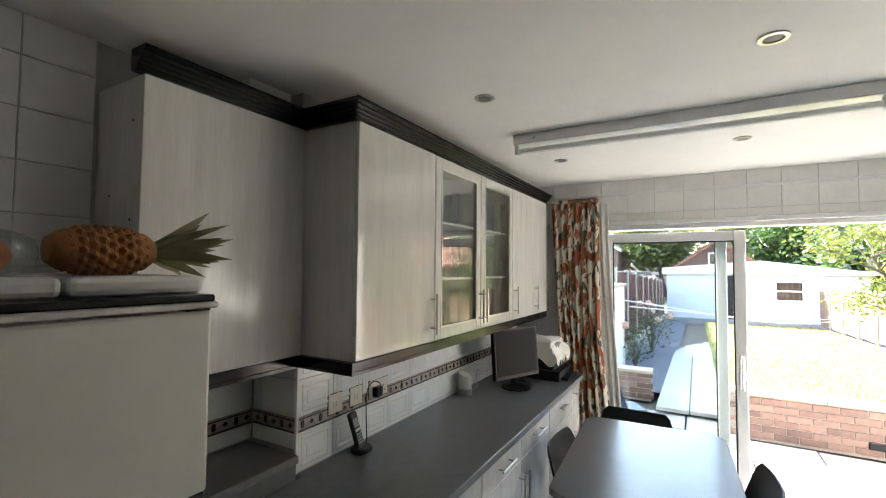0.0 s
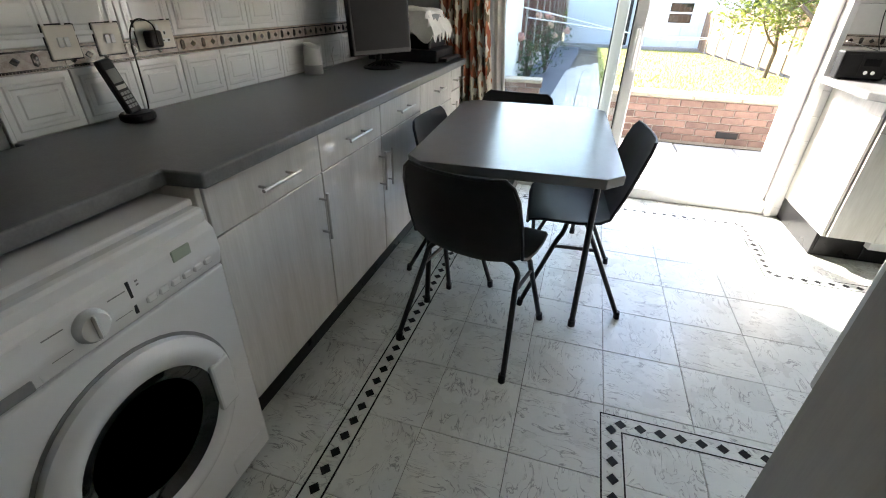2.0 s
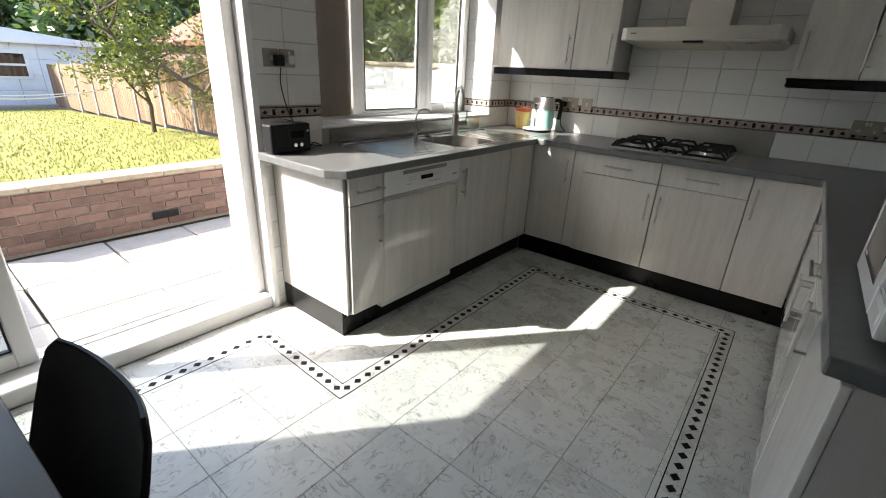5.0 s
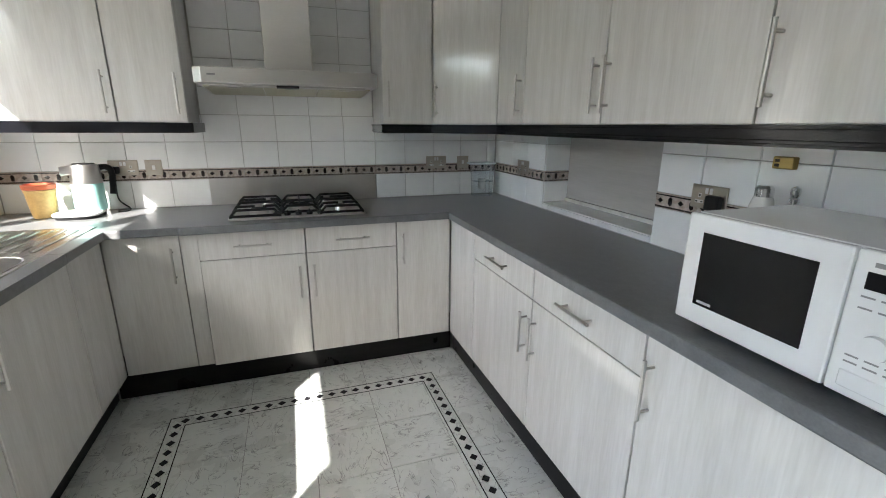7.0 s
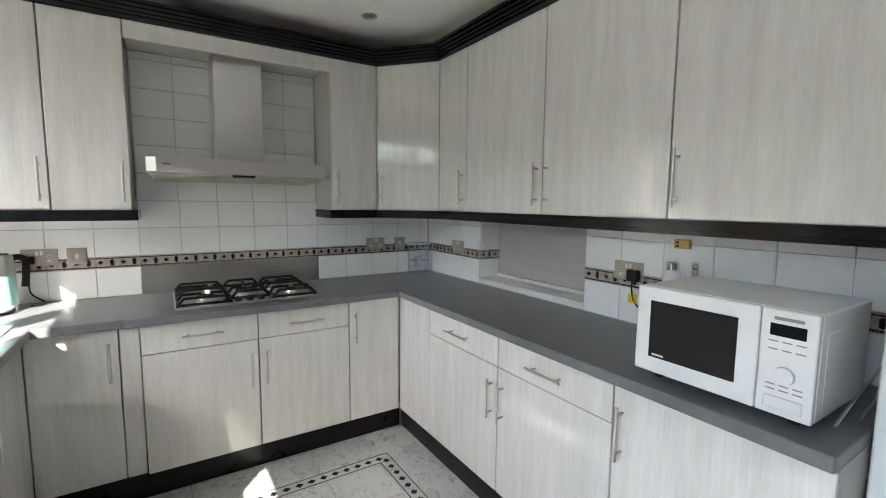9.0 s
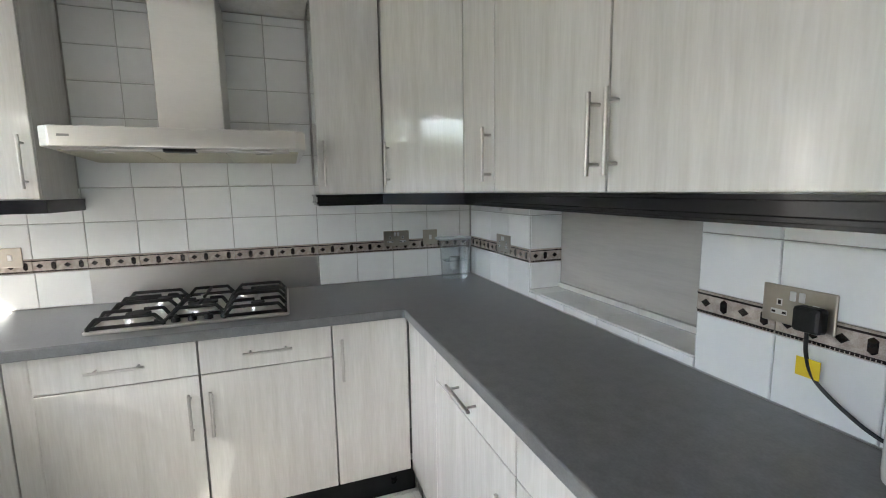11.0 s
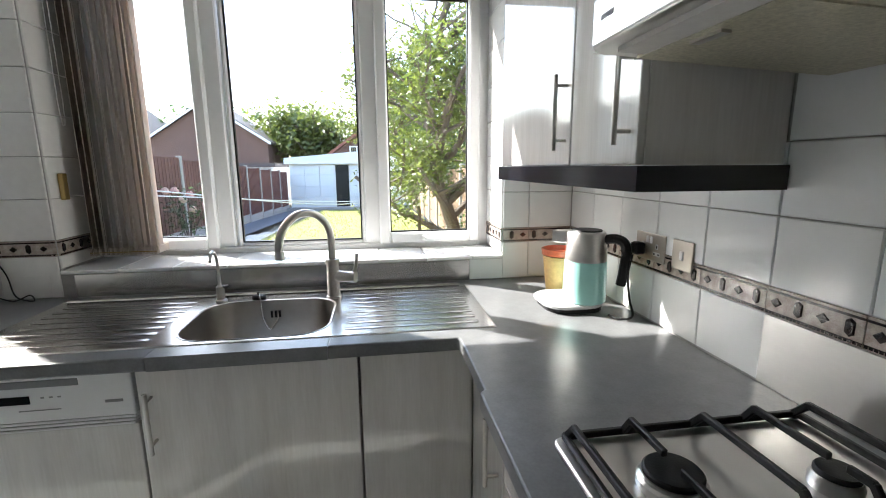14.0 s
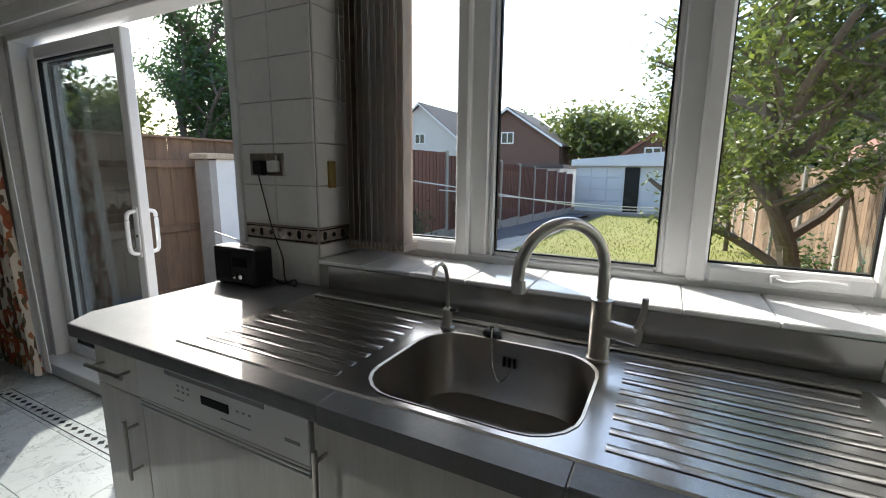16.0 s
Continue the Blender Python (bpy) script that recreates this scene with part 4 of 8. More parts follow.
# ---- sliding patio door ----
DR = thing("door_1", (0.3, 4.05, 0), "white upvc sliding patio door slid half open", "door", kind="structure")
FW = 0.055
ofr = box(DX0, DX0 + FW, 3.935, 4.14, DZ0, DZ1, 0.004)
box(DX1 - FW, DX1, 3.935, 4.14, DZ0, DZ1, 0.004, bm=ofr)
box(DX0 + FW, DX1 - FW, 3.935, 4.06, DZ1 - 0.035, DZ1, 0.004, bm=ofr)
part("door_frame", ofr, M_UPVC, DR)
part("threshold", box(DX0 + 0.002, DX1 - 0.002, 3.858, 4.14, 0.0005, DZ0 + 0.05, 0.005), M_UPVC, DR)
part("track", box(DX0 + FW, DX1 - FW, 4.03, 4.038, DZ0 + 0.05, DZ0 + 0.06), M_STEEL, DR)
part("track", box(DX0 + FW, DX1 - FW, 4.092, 4.1, DZ0 + 0.05, DZ0 + 0.06), M_STEEL, DR)


def door_sash(x0, x1, y0, y1, nm):
    s = part(nm, frame_bars(x0, x1, DZ0 + 0.06, DZ1 - FW - 0.004, y0, y1, 0.075, 0.006), M_UPVC, DR)
    yc = (y0 + y1) / 2
    part("gasket", frame_bars(x0 + 0.075, x1 - 0.075, DZ0 + 0.135, DZ1 - FW - 0.079, yc - 0.012, yc + 0.012, 0.008, 0.0), M_BLACK, s)
    p = part("pane", box(x0 + 0.072, x1 - 0.072, yc - 0.003, yc + 0.003, DZ0 + 0.132, DZ1 - FW - 0.076), M_DOOR_PANE, s)
    p.visible_shadow = nm == "fixed_sash"
    return s


slide = door_sash(DX0 + FW + 0.04, 0.318, 4.005, 4.060, "sliding_sash")
door_sash(DX0 + FW, 0.20, 4.070, 4.125, "fixed_sash")
hd = part("door_handle", box(0.262, 0.300, 3.998, 4.006, 0.86, 1.14, 0.003), M_UPVC, slide, "white upvc pull handle")
part("grip", tube(smooth_path([(0.281, 4.0, 0.88), (0.281, 3.965, 0.89), (0.279, 3.955, 0.93), (0.279, 3.955, 1.07), (0.281, 3.965, 1.11), (0.281, 4.0, 1.12)]), 0.011), M_UPVC, hd, smooth=True)
part("grip", tube(smooth_path([(0.281, 4.06, 0.88), (0.281, 4.10, 0.89), (0.279, 4.11, 0.93), (0.279, 4.11, 1.07), (0.281, 4.10, 1.11), (0.281, 4.06, 1.12)]), 0.011), M_UPVC, hd, smooth=True)
part("keyhole", cyl((0.281, 3.999, 0.98), (0.281, 3.996, 0.98), 0.008), M_BLACK, hd)
head_trim = structure("trim_door_head", box(-1.12, DX1 + 0.03, YN - 0.022, YN - 0.007, DZ1 - 0.005, DZ1 + 0.028, 0.003), M_UPVC, "white trim strip over the patio door", "trim")
structure("trim_rail", box(-1.12, DX1 + 0.03, YN - 0.018, YN - 0.0065, 2.372, 2.392, 0.003), M_UPVC, "white cover strip across the tiles over the door", "trim")
structure("trim_door_side", box(DX1 - 0.004, DX1 + 0.03, YN - 0.02, YN + 0.02, 0.0, DZ1 - 0.006, 0.003), M_UPVC, "white trim strip beside the patio door", "trim")
structure("trim_hatch", box(XW - 0.001, XW + 0.012, 1.283, 1.296, WT + 0.001, UZ0 - 0.055, 0.002), M_TILE, "white tile edge trim at the recess corner", "trim")
mat_grid = thing("door_mat_grid", (0.95, 4.2, -0.02), "black ribbed drain grid outside the threshold", "grate")
gb = bmesh.new()
for i in range(24):
    box(0.62 + i * 0.026, 0.634 + i * 0.026, 4.22, 4.36, -0.06, -0.035, bm=gb)
for j in range(5):
    box(0.62, 1.232, 4.222 + j * 0.032, 4.232 + j * 0.032, -0.062, -0.036, bm=gb)
part("grid", gb, M_BLACK, mat_grid)

# hatch panel and its reveal
HP = thing("serving_hatch", (2.7, 0.78, HZ0), "pale woodgrain sliding panel closing the serving hatch", "hatch")
part("panel", box(HX0, HX1, 0.755, 0.775, HZ0 + 0.03, HZ1, 0.001), mat("hatch_laminate", (0.5, 0.48, 0.45), 0.3, vary=0.06, scale=3, stretch=(0.6, 7, 7), color2=(0.42, 0.40, 0.375)), HP)
part("track", box(HX0, HX1, 0.76, 0.79, HZ0 + 0.008, HZ0 + 0.029), M_WOOD, HP)
x = HX0
while x < HX1 - 0.02:
    part("sill_tile", box(x + 0.001, min(x + 0.197, HX1) - 0.001, 0.791, YS + 0.006, HZ0, HZ0 + 0.007, 0.002), M_TILE_MATT, HP)
    x += 0.197
tiled(WALL_S, "-X", HX1, 0.776, YS, HZ0 + 0.008, 1.42, YS)
tiled(WALL_S, "+X", HX0, 0.776, YS, HZ0 + 0.008, 1.42, YS)
banded("-X", HX1, 0.776, YS, YS)
banded("+X", HX0, 0.776, YS, YS)


# ---- dining table and chairs ----
TB = thing("dining_table", (-0.247, 2.672, 0), "grey laminate table with cut corners and black legs", "table")
c = 0.066
tx0, tx1, ty0, ty1 = -0.655, 0.161, 2.072, 3.272
part("tabletop", prism([(tx0 + c, ty0), (tx1 - c, ty0), (tx1, ty0 + c), (tx1, ty1 - c), (tx1 - c, ty1), (tx0 + c, ty1), (tx0, ty1 - c), (tx0, ty0 + c)], 0.704, 0.742, 0.002), M_TABLE, TB)
for x, y, fx, fy in ((0.08, 2.19, 0.088, 2.19), (-0.57, 2.19, -0.59, 2.19), (0.08, 3.15, 0.095, 3.13), (-0.57, 3.15, -0.59, 3.14)):
    lg = part("leg", tube([(x, y, 0.7035), (fx, fy, 0.02)], 0.0125, 12), M_CHAIR_LEG, TB, smooth=True)
    part("foot", cyl((fx, fy, 0.0), (fx, fy, 0.03), 0.016, seg=12), M_BLACK, lg, smooth=True)
part("rail", tube([(0.08, 2.19, 0.698), (0.08, 3.15, 0.698)], 0.011), M_CHAIR_LEG, TB)
part("rail", tube([(-0.57, 2.19, 0.698), (-0.57, 3.15, 0.698)], 0.011), M_CHAIR_LEG, TB)
part("rail", tube([(-0.57, 2.2, 0.683), (0.08, 2.2, 0.683)], 0.011), M_CHAIR_LEG, TB)
TB.matrix_basis = pose(-0.247, 2.650, 0, 0, 0, 3)


def chair_shell():
    """Moulded seat and back in one sheet: the sitter faces +y."""
    b = bmesh.new()
    # centre line from seat front to back top: (y, z, half width, lift of the sides)
    line = [(0.215, 0.415, 0.17, 0.0), (0.205, 0.437, 0.195, 0.004), (0.16, 0.446, 0.213, 0.012), (0.08, 0.440, 0.222, 0.02), (0.0, 0.430, 0.222, 0.028), (-0.08, 0.428, 0.216, 0.036),
            (-0.14, 0.445, 0.212, 0.045), (-0.175, 0.49, 0.212, 0.055), (-0.195, 0.56, 0.214, 0.05), (-0.212, 0.64, 0.212, 0.042), (-0.23, 0.72, 0.205, 0.035), (-0.243, 0.77, 0.190, 0.03),
            (-0.250, 0.795, 0.165, 0.026)]
    n = 12
    rows = []
    for i, (y, z, w, lift) in enumerate(line):
        p, q = line[max(i - 1, 0)], line[min(i + 1, len(line) - 1)]
        d = Vector((0, q[0] - p[0], q[1] - p[1])).normalized()
        nrm = Vector((0, -d.z, d.y))
        if nrm.dot(Vector((0, 0.5, 1))) < 0:
            nrm = -nrm
        row = []
        for k in range(n + 1):
            f = -1 + 2 * k / n
            row.append(b.verts.new(Vector((f * w, y, z)) + nrm * lift * abs(f) ** 2.6))
        rows.append(row)
    for lo, hi in zip(rows, rows[1:]):
        for k in range(n):
            b.faces.new((lo[k], lo[k + 1], hi[k + 1], hi[k]))
    bmesh.ops.recalc_face_normals(b, faces=b.faces)
    bmesh.ops.solidify(b, geom=list(b.faces), thickness=0.006)
    # the turned rim
    edge = [r[0].co.copy() for r in rows] + [v.co.copy() for v in rows[-1][1:-1]] + [r[-1].co.copy() for r in rows[::-1]] + [v.co.copy() for v in rows[0][1:-1]][::-1]
    rim = tube(edge + [edge[0]], 0.0065, 6)
    return b, rim


def make_chair():
    ch = thing("dining_chair", (0, 0, 0), "charcoal moulded plastic chair on black tube legs", "chair", "chairs round the table")
    sh, rim = chair_shell()
    seat = part("seat_shell", sh, M_CHAIR, ch, smooth=True, at=(0, 0, 0.44))
    part("rim", rim, M_CHAIR, seat, smooth=True)
    for s in (-1, 1):
        legs = smooth_path([(s * 0.09, 0.03, 0.418), (s * 0.15, 0.045, 0.415), (s * 0.185, 0.06, 0.385), (s * 0.192, 0.09, 0.32), (s * 0.225, 0.205, 0.012)], 8)
        part("leg", tube(legs, 0.0105, 10), M_CHAIR_LEG, ch, smooth=True)
        back = smooth_path([(s * 0.09, -0.03, 0.412), (s * 0.15, -0.045, 0.41), (s * 0.185, -0.06, 0.38), (s * 0.192, -0.09, 0.32), (s * 0.23, -0.235, 0.012)], 8)
        part("leg", tube(back, 0.0105, 10), M_CHAIR_LEG, ch, smooth=True)
        part("brace", tube([(s * 0.192, -0.09, 0.32), (s * 0.192, 0.09, 0.32)], 0.008, 8), M_CHAIR_LEG, ch, smooth=True)
        for y in (0.205, -0.235):
            part("ferrule", cyl((s * 0.2265, y, 0.0), (s * 0.225, y * 0.98, 0.035), 0.0135, seg=10), M_BLACK, ch, smooth=True)
    part("cross_bar", tube([(-0.10, 0.0, 0.412), (0.10, 0.0, 0.412)], 0.009, 8), M_CHAIR_LEG, ch)
    return ch


chair = make_chair()
TALL = Matrix.Diagonal((1.05, 1.01, 1.0, 1))
chair.matrix_basis = pose(-0.308, 2.035, 0, 0, 0, -12.5) @ TALL
copy_thing(chair, pose(0.051, 2.536, 0, 0, 0, 95) @ TALL)
copy_thing(chair, pose(-0.50, 2.63, 0, 0, 0, -92) @ Matrix.Diagonal((1.05, 1.01, 0.965, 1)))
copy_thing(chair, pose(-0.40, 3.20, 0, 0, 0, 178) @ Matrix.Diagonal((1.05, 1.01, 0.955, 1)))


# ---- appliances ----
def panel_bars(parent, name, axis, plane, spots, material, d=0.0008):
    """Small printed bars: (u, z, half width, half height)."""
    b = bmesh.new()
    for u, z, w, h in spots:
        slab(axis, plane, u - w, u + w, z - h, z + h, 0, d, bm=b)
    return part(name, b, material, parent)


# washing machine
WM = thing("washing_machine", (-1.08, 0.965, 0), "white front-loading washing machine with a dark porthole", "washing machine")
wx = -0.792
y0, y1 = 0.655, 1.250
part("body", box(-1.36, wx - 0.012, y0, y1, 0.012, 0.852, 0.012, 2), M_WHITE, WM)
part("front_panel", box(wx - 0.014, wx, y0 + 0.002, y1 - 0.002, 0.03, 0.70, 0.006, 2), M_WHITE, WM)
cp = part("control_panel", prism([(-0.86, 0.85), (-0.835, 0.85), (wx + 0.004, 0.80), (wx + 0.008, 0.745), (wx - 0.002, 0.702), (-0.86, 0.702)], y0 + 0.002, y1 - 0.002, 0.006, axis="Y", seg=2), M_WHITE, WM)
part("lid", box(-1.36, -0.835, y0 - 0.001, y1 + 0.001, 0.846, 0.866, 0.006, 2), M_WHITE, WM)
for yy in (y0 + 0.06, y1 - 0.06):
    part("foot", cyl((-0.87, yy, 0), (-0.87, yy, 0.02), 0.02), M_BLACK, WM)
part("kick_flap", box(wx - 0.004, wx + 0.002, y1 - 0.15, y1 - 0.03, 0.06, 0.11, 0.002), M_WHITE, WM)
cy, cz = 0.945, 0.415
ringp = lathe([(0.235, 0.0), (0.232, 0.016), (0.215, 0.028), (0.19, 0.03), (0.168, 0.018), (0.165, 0.0)], (wx, cy, cz), 48, axis="X")
pd = part("porthole_door", ringp, M_WHITE, WM, "white ring door", smooth=True)
part("glass_bowl", lathe([(0.0, -0.03), (0.06, -0.028), (0.12, -0.012), (0.150, 0.004), (0.168, 0.014), (0.168, 0.006), (0.150, -0.004), (0.0, -0.04)], (wx + 0.004, cy, cz), 48, axis="X"), M_DARKGLASS, pd, smooth=True)
part("door_seal", lathe([(0.243, -0.002), (0.243, 0.002), (0.235, 0.003), (0.235, -0.002)], (wx, cy, cz), 48, axis="X"), M_GREY, pd)
part("door_catch", box(wx + 0.02, wx + 0.034, cy + 0.155, cy + 0.215, cz - 0.075, cz + 0.075, 0.01, 2), M_WHITE, pd)
face = -0.786
part("dial", lathe([(0.033, 0.0), (0.031, 0.012), (0.026, 0.018), (0.0, 0.018)], (face - 0.002, 0.925, 0.757), 24, axis="X"), M_WHITE, cp, "white programme dial", smooth=True)
part("dial_ridge", box(face + 0.012, face + 0.022, 0.921, 0.929, 0.732, 0.782, 0.003), M_WHITE, cp)
part("display", box(face - 0.004, face + 0.0015, 1.118, 1.168, 0.775, 0.802, 0.002), mat("lcd_green_grey", (0.32, 0.37, 0.3), 0.3), cp, "small grey green display")
for k in range(6):
    part("button", box(face - 0.006, face + 0.005, 1.035 + k * 0.031, 1.059 + k * 0.031, 0.727, 0.743, 0.003), M_WHITE, cp)
panel_bars(cp, "printed_marks", "+X", face - 0.001, [(0.868 + 0.004 * (i % 2), 0.735 + i * 0.0075, 0.018, 0.0012) for i in range(7)] + [(0.985, 0.735 + i * 0.0075, 0.018, 0.0012) for i in range(7)]
           + [(1.03, 0.755 + i * 0.008, 0.003, 0.002) for i in range(5)] + [(1.055 + i * 0.02, 0.76 + 0.004 * i, 0.0025, 0.0025) for i in range(4)], M_GREY)
part("indicator_strip", box(face - 0.002, face + 0.001, 1.008, 1.014, 0.722, 0.795), M_BLACK, cp)
drw = part("detergent_drawer", box(wx - 0.004, wx + 0.005, y0 + 0.01, y0 + 0.175, 0.706, 0.80, 0.004), M_WHITE, WM)
part("pull_recess", box(wx + 0.003, wx + 0.008, y0 + 0.03, y0 + 0.16, 0.708, 0.730, 0.002), M_GREY, drw)
panel_bars(drw, "printed_name", "+X", wx + 0.0051, [(y0 + 0.07, 0.765, 0.03, 0.004)], M_GREY)

# fridge freezer
FR = thing("fridge_freezer", (-1.25, 0.27, 0), "cream two-door fridge freezer with a dark band between doors", "fridge")
fx = -0.912
part("body", box(-1.55, fx - 0.055, -0.03, 0.578, 0.01, 1.672, 0.006), M_CREAM, FR)
part("freezer_door", box(fx - 0.05, fx, -0.032, 0.58, 0.05, 1.242, 0.008, 2), M_CREAM, FR)
part("fridge_door", box(fx - 0.05, fx, -0.032, 0.58, 1.290, 1.670, 0.008, 2), M_CREAM, FR)
bd = part("brand_band", box(fx - 0.045, fx - 0.006, -0.03, 0.578, 1.244, 1.288, 0.003), M_BLACK, FR, "dark strip with a small name bar")
panel_bars(bd, "name_bar", "+X", fx - 0.006, [(0.46, 1.266, 0.035, 0.006)], M_LIGHTGREY)
part("top_trim", box(-1.55, fx + 0.014, -0.038, 0.585, 1.675, 1.688, 0.003), M_LIGHTGREY, FR)
part("top_board", box(-1.55, fx + 0.006, -0.036, 0.583, 1.6885, 1.703, 0.004), M_BLACK, FR)
part("hinge", box(fx - 0.03, fx + 0.01, 0.523, 0.568, 1.6705, 1.675), M_BLACK, FR)
panel_bars(FR, "scuffs", "+X", fx, [(0.38, 1.12, 0.004, 0.003), (0.402, 1.125, 0.003, 0.003), (0.42, 1.13, 0.004, 0.002)], M_GREY)
for a, c in ((0.06, 0.346), (0.354, 0.604)):
    tr = tagged(part("white_tray", box(-1.40, -0.985, a, c, 1.7035, 1.742, 0.012, 2), M_WHITE), "shallow white plastic tray on the fridge", "tray", "trays on the fridge")
# pineapple lying on its side
PA = thing("pineapple", (-1.12, 0.44, 1.742), "ripe orange pineapple lying on a white tray", "pineapple")
M_PINE = mat("pineapple_skin", (0.34, 0.11, 0.025), 0.6, vary=0.3, scale=18, color2=(0.17, 0.085, 0.02), bump=0.5, bscale=60)
M_PINELEAF = mat("pineapple_leaf", (0.15, 0.17, 0.07), 0.55, vary=0.3, scale=10, color2=(0.20, 0.16, 0.08))
pc = Vector((-1.10, 0.452, 1.7935))
part("fruit", lathe([(0.0, -0.10), (0.026, -0.096), (0.041, -0.075), (0.048, -0.025), (0.048, 0.025), (0.041, 0.075), (0.026, 0.094), (0.0, 0.10)], pc, 28, axis="Y"), M_PINE, PA, smooth=True)
eyes = bmesh.new()
for i in range(11):
    for j in range(13):
        a = 2 * math.pi * (j + 0.5 * (i % 2)) / 13
        h = -0.084 + 0.168 * i / 10
        r = 0.0485 * (1 - (abs(h) / 0.105) ** 3.2) + 0.003
        p = pc + Vector((r * math.cos(a), h, r * math.sin(a)))
        n = Vector((math.cos(a), h * 2, math.sin(a))).normalized()
        bb = bmesh.new()
        bmesh.ops.create_cone(bb, segments=6, radius1=0.0105, radius2=0.003, depth=0.008, cap_ends=True)
        bb.transform(Matrix.Translation(p) @ n.to_track_quat("Z", "Y").to_matrix().to_4x4())
        merged(eyes, bb)
part("scales", eyes, M_PINE, PA)
rnd = random.Random(5)


def blade(p, d, length, w, droop, b, up=Vector((0, 0, 1))):
    """A pointed leaf that bends down along its length."""
    d = d.normalized()
    side = d.cross(up)
    side = side.normalized() if side.length > 0.01 else Vector((1, 0, 0))
    prev = None
    for i in range(5):
        f = i / 4
        q = p + d * length * f - up * droop * f * f
        ww = w * (1 - f) ** 0.7 * (0.7 + 0.6 * f if f < 0.5 else 1)
        row = [b.verts.new(q - side * ww), b.verts.new(q + side * ww)]
        if prev:
            b.faces.new((prev[0], prev[1], row[1], row[0]))
        prev = row


for i in range(26):
    lb = bmesh.new()
    a = rnd.uniform(0, 6.28)
    spread = rnd.uniform(0.15, 0.95)
    blade(pc + Vector((0, 0.09, 0)), Vector((math.cos(a) * spread, 1, math.sin(a) * spread * 0.9 + 0.1)), rnd.uniform(0.09, 0.18), 0.021, rnd.uniform(-0.03, 0.03), lb, Vector((1, 0, rnd.uniform(-0.8, 0.8))))
    lf = part("leaf", lb, M_PINELEAF, PA)
bag = bmesh.new()
bmesh.ops.create_icosphere(bag, subdivisions=3, radius=1)
for v in bag.verts:
    k = 1 + 0.12 * noise.noise(v.co * 2.1)
    v.co = Vector((-1.10, 0.275, 1.7855)) + Vector((v.co.x * 0.075 * k, v.co.y * 0.07 * k, v.co.z * 0.043 * k))
tagged(part("fruit_bag", bag, M_CLEAR, smooth=True), "clear plastic bag with fruit on the fridge", "bag")
tagged(part("orange_fruit", lathe([(0.0, -0.032), (0.02, -0.027), (0.034, 0.0), (0.02, 0.027), (0.0, 0.032)], (-1.10, 0.275, 1.778), 20), mat("orange_peel", (0.55, 0.2, 0.08), 0.5, bump=0.2, bscale=120), smooth=True), "pale orange fruit inside a clear bag", "fruit")

# dishwasher
DW = thing("dishwasher", (1.97, 3.5, 0), "white dishwasher with control strip behind a woodgrain door", "dishwasher")
part("body", box(1.66, 2.276, PN + 0.022, 3.83, 0.10, WT - 0.045), M_WHITE, DW)
part("door_panel", box(1.657, 2.279, PN, PN + 0.018, 0.15, 0.715, 0.003, 2), M_WOOD, DW)
dcp = part("control_panel", box(1.657, 2.279, PN - 0.006, PN + 0.018, 0.745, WT - 0.046, 0.004, 2), M_WHITE, DW)
for k in range(3):
    part("vent_rib", box(1.66, 2.276, PN - 0.008 + 0.002 * k, PN + 0.015, 0.717 + k * 0.009, 0.724 + k * 0.009, 0.002), M_WHITE, DW)
part("display", box(1.93, 2.03, PN - 0.008, PN - 0.0055, 0.797, 0.82, 0.001), M_SCREEN, dcp, "small black display")
part("grip_recess", box(1.79, 2.15, PN - 0.0075, PN - 0.0055, 0.842, 0.862, 0.001), M_GREY, dcp)
panel_bars(dcp, "printed_marks", "-Y", PN - 0.006, [(1.84 + 0.02 * i, 0.822, 0.004, 0.0025) for i in range(3)] + [(1.84 + 0.02 * i, 0.808, 0.004, 0.0025) for i in range(3)]
           + [(2.06 + 0.02 * i, 0.813, 0.004, 0.002) for i in range(3)] + [(1.84, 0.785, 0.02, 0.0015), (2.05, 0.778, 0.05, 0.0015), (2.23, 0.79, 0.022, 0.004)], M_GREY)
part("kick", box(1.66, 2.276, PN + 0.05, PN + 0.06, 0.02, 0.10), M_PLINTH, DW)

# cooker hood
HD = thing("cooker_hood", (3.55, 2.32, 1.53), "brushed steel chimney cooker hood over the hob", "cooker hood")
hx0 = 3.302
shell_b = prism([(hx0 + 0.04, 2.775), (hx0, 2.735), (hx0, 1.925), (hx0 + 0.04, 1.885), (XE - 0.01, 1.885), (XE - 0.01, 2.775)], 1.590, 1.662, 0.004, seg=2)
hb = part("canopy", shell_b, M_STEEL, HD)
part("wedge", prism([(hx0 + 0.014, 1.5895), (XE - 0.012, 1.5895), (XE - 0.012, 1.566)], 1.90, 2.76, axis="Y"), M_STEEL, HD)
hslope = (1.5895 - 1.566) / (XE - 0.012 - hx0 - 0.014)


def under_hood(x0, x1, y0, y1, thick):
    """A panel lying on the sloping underside of the hood."""
    za, zb = (1.5895 - hslope * (x - hx0 - 0.014) - 0.0005 for x in (x0, x1))
    return prism([(x0, za), (x1, zb), (x1, zb - thick), (x0, za - thick)], y0, y1, axis="Y")


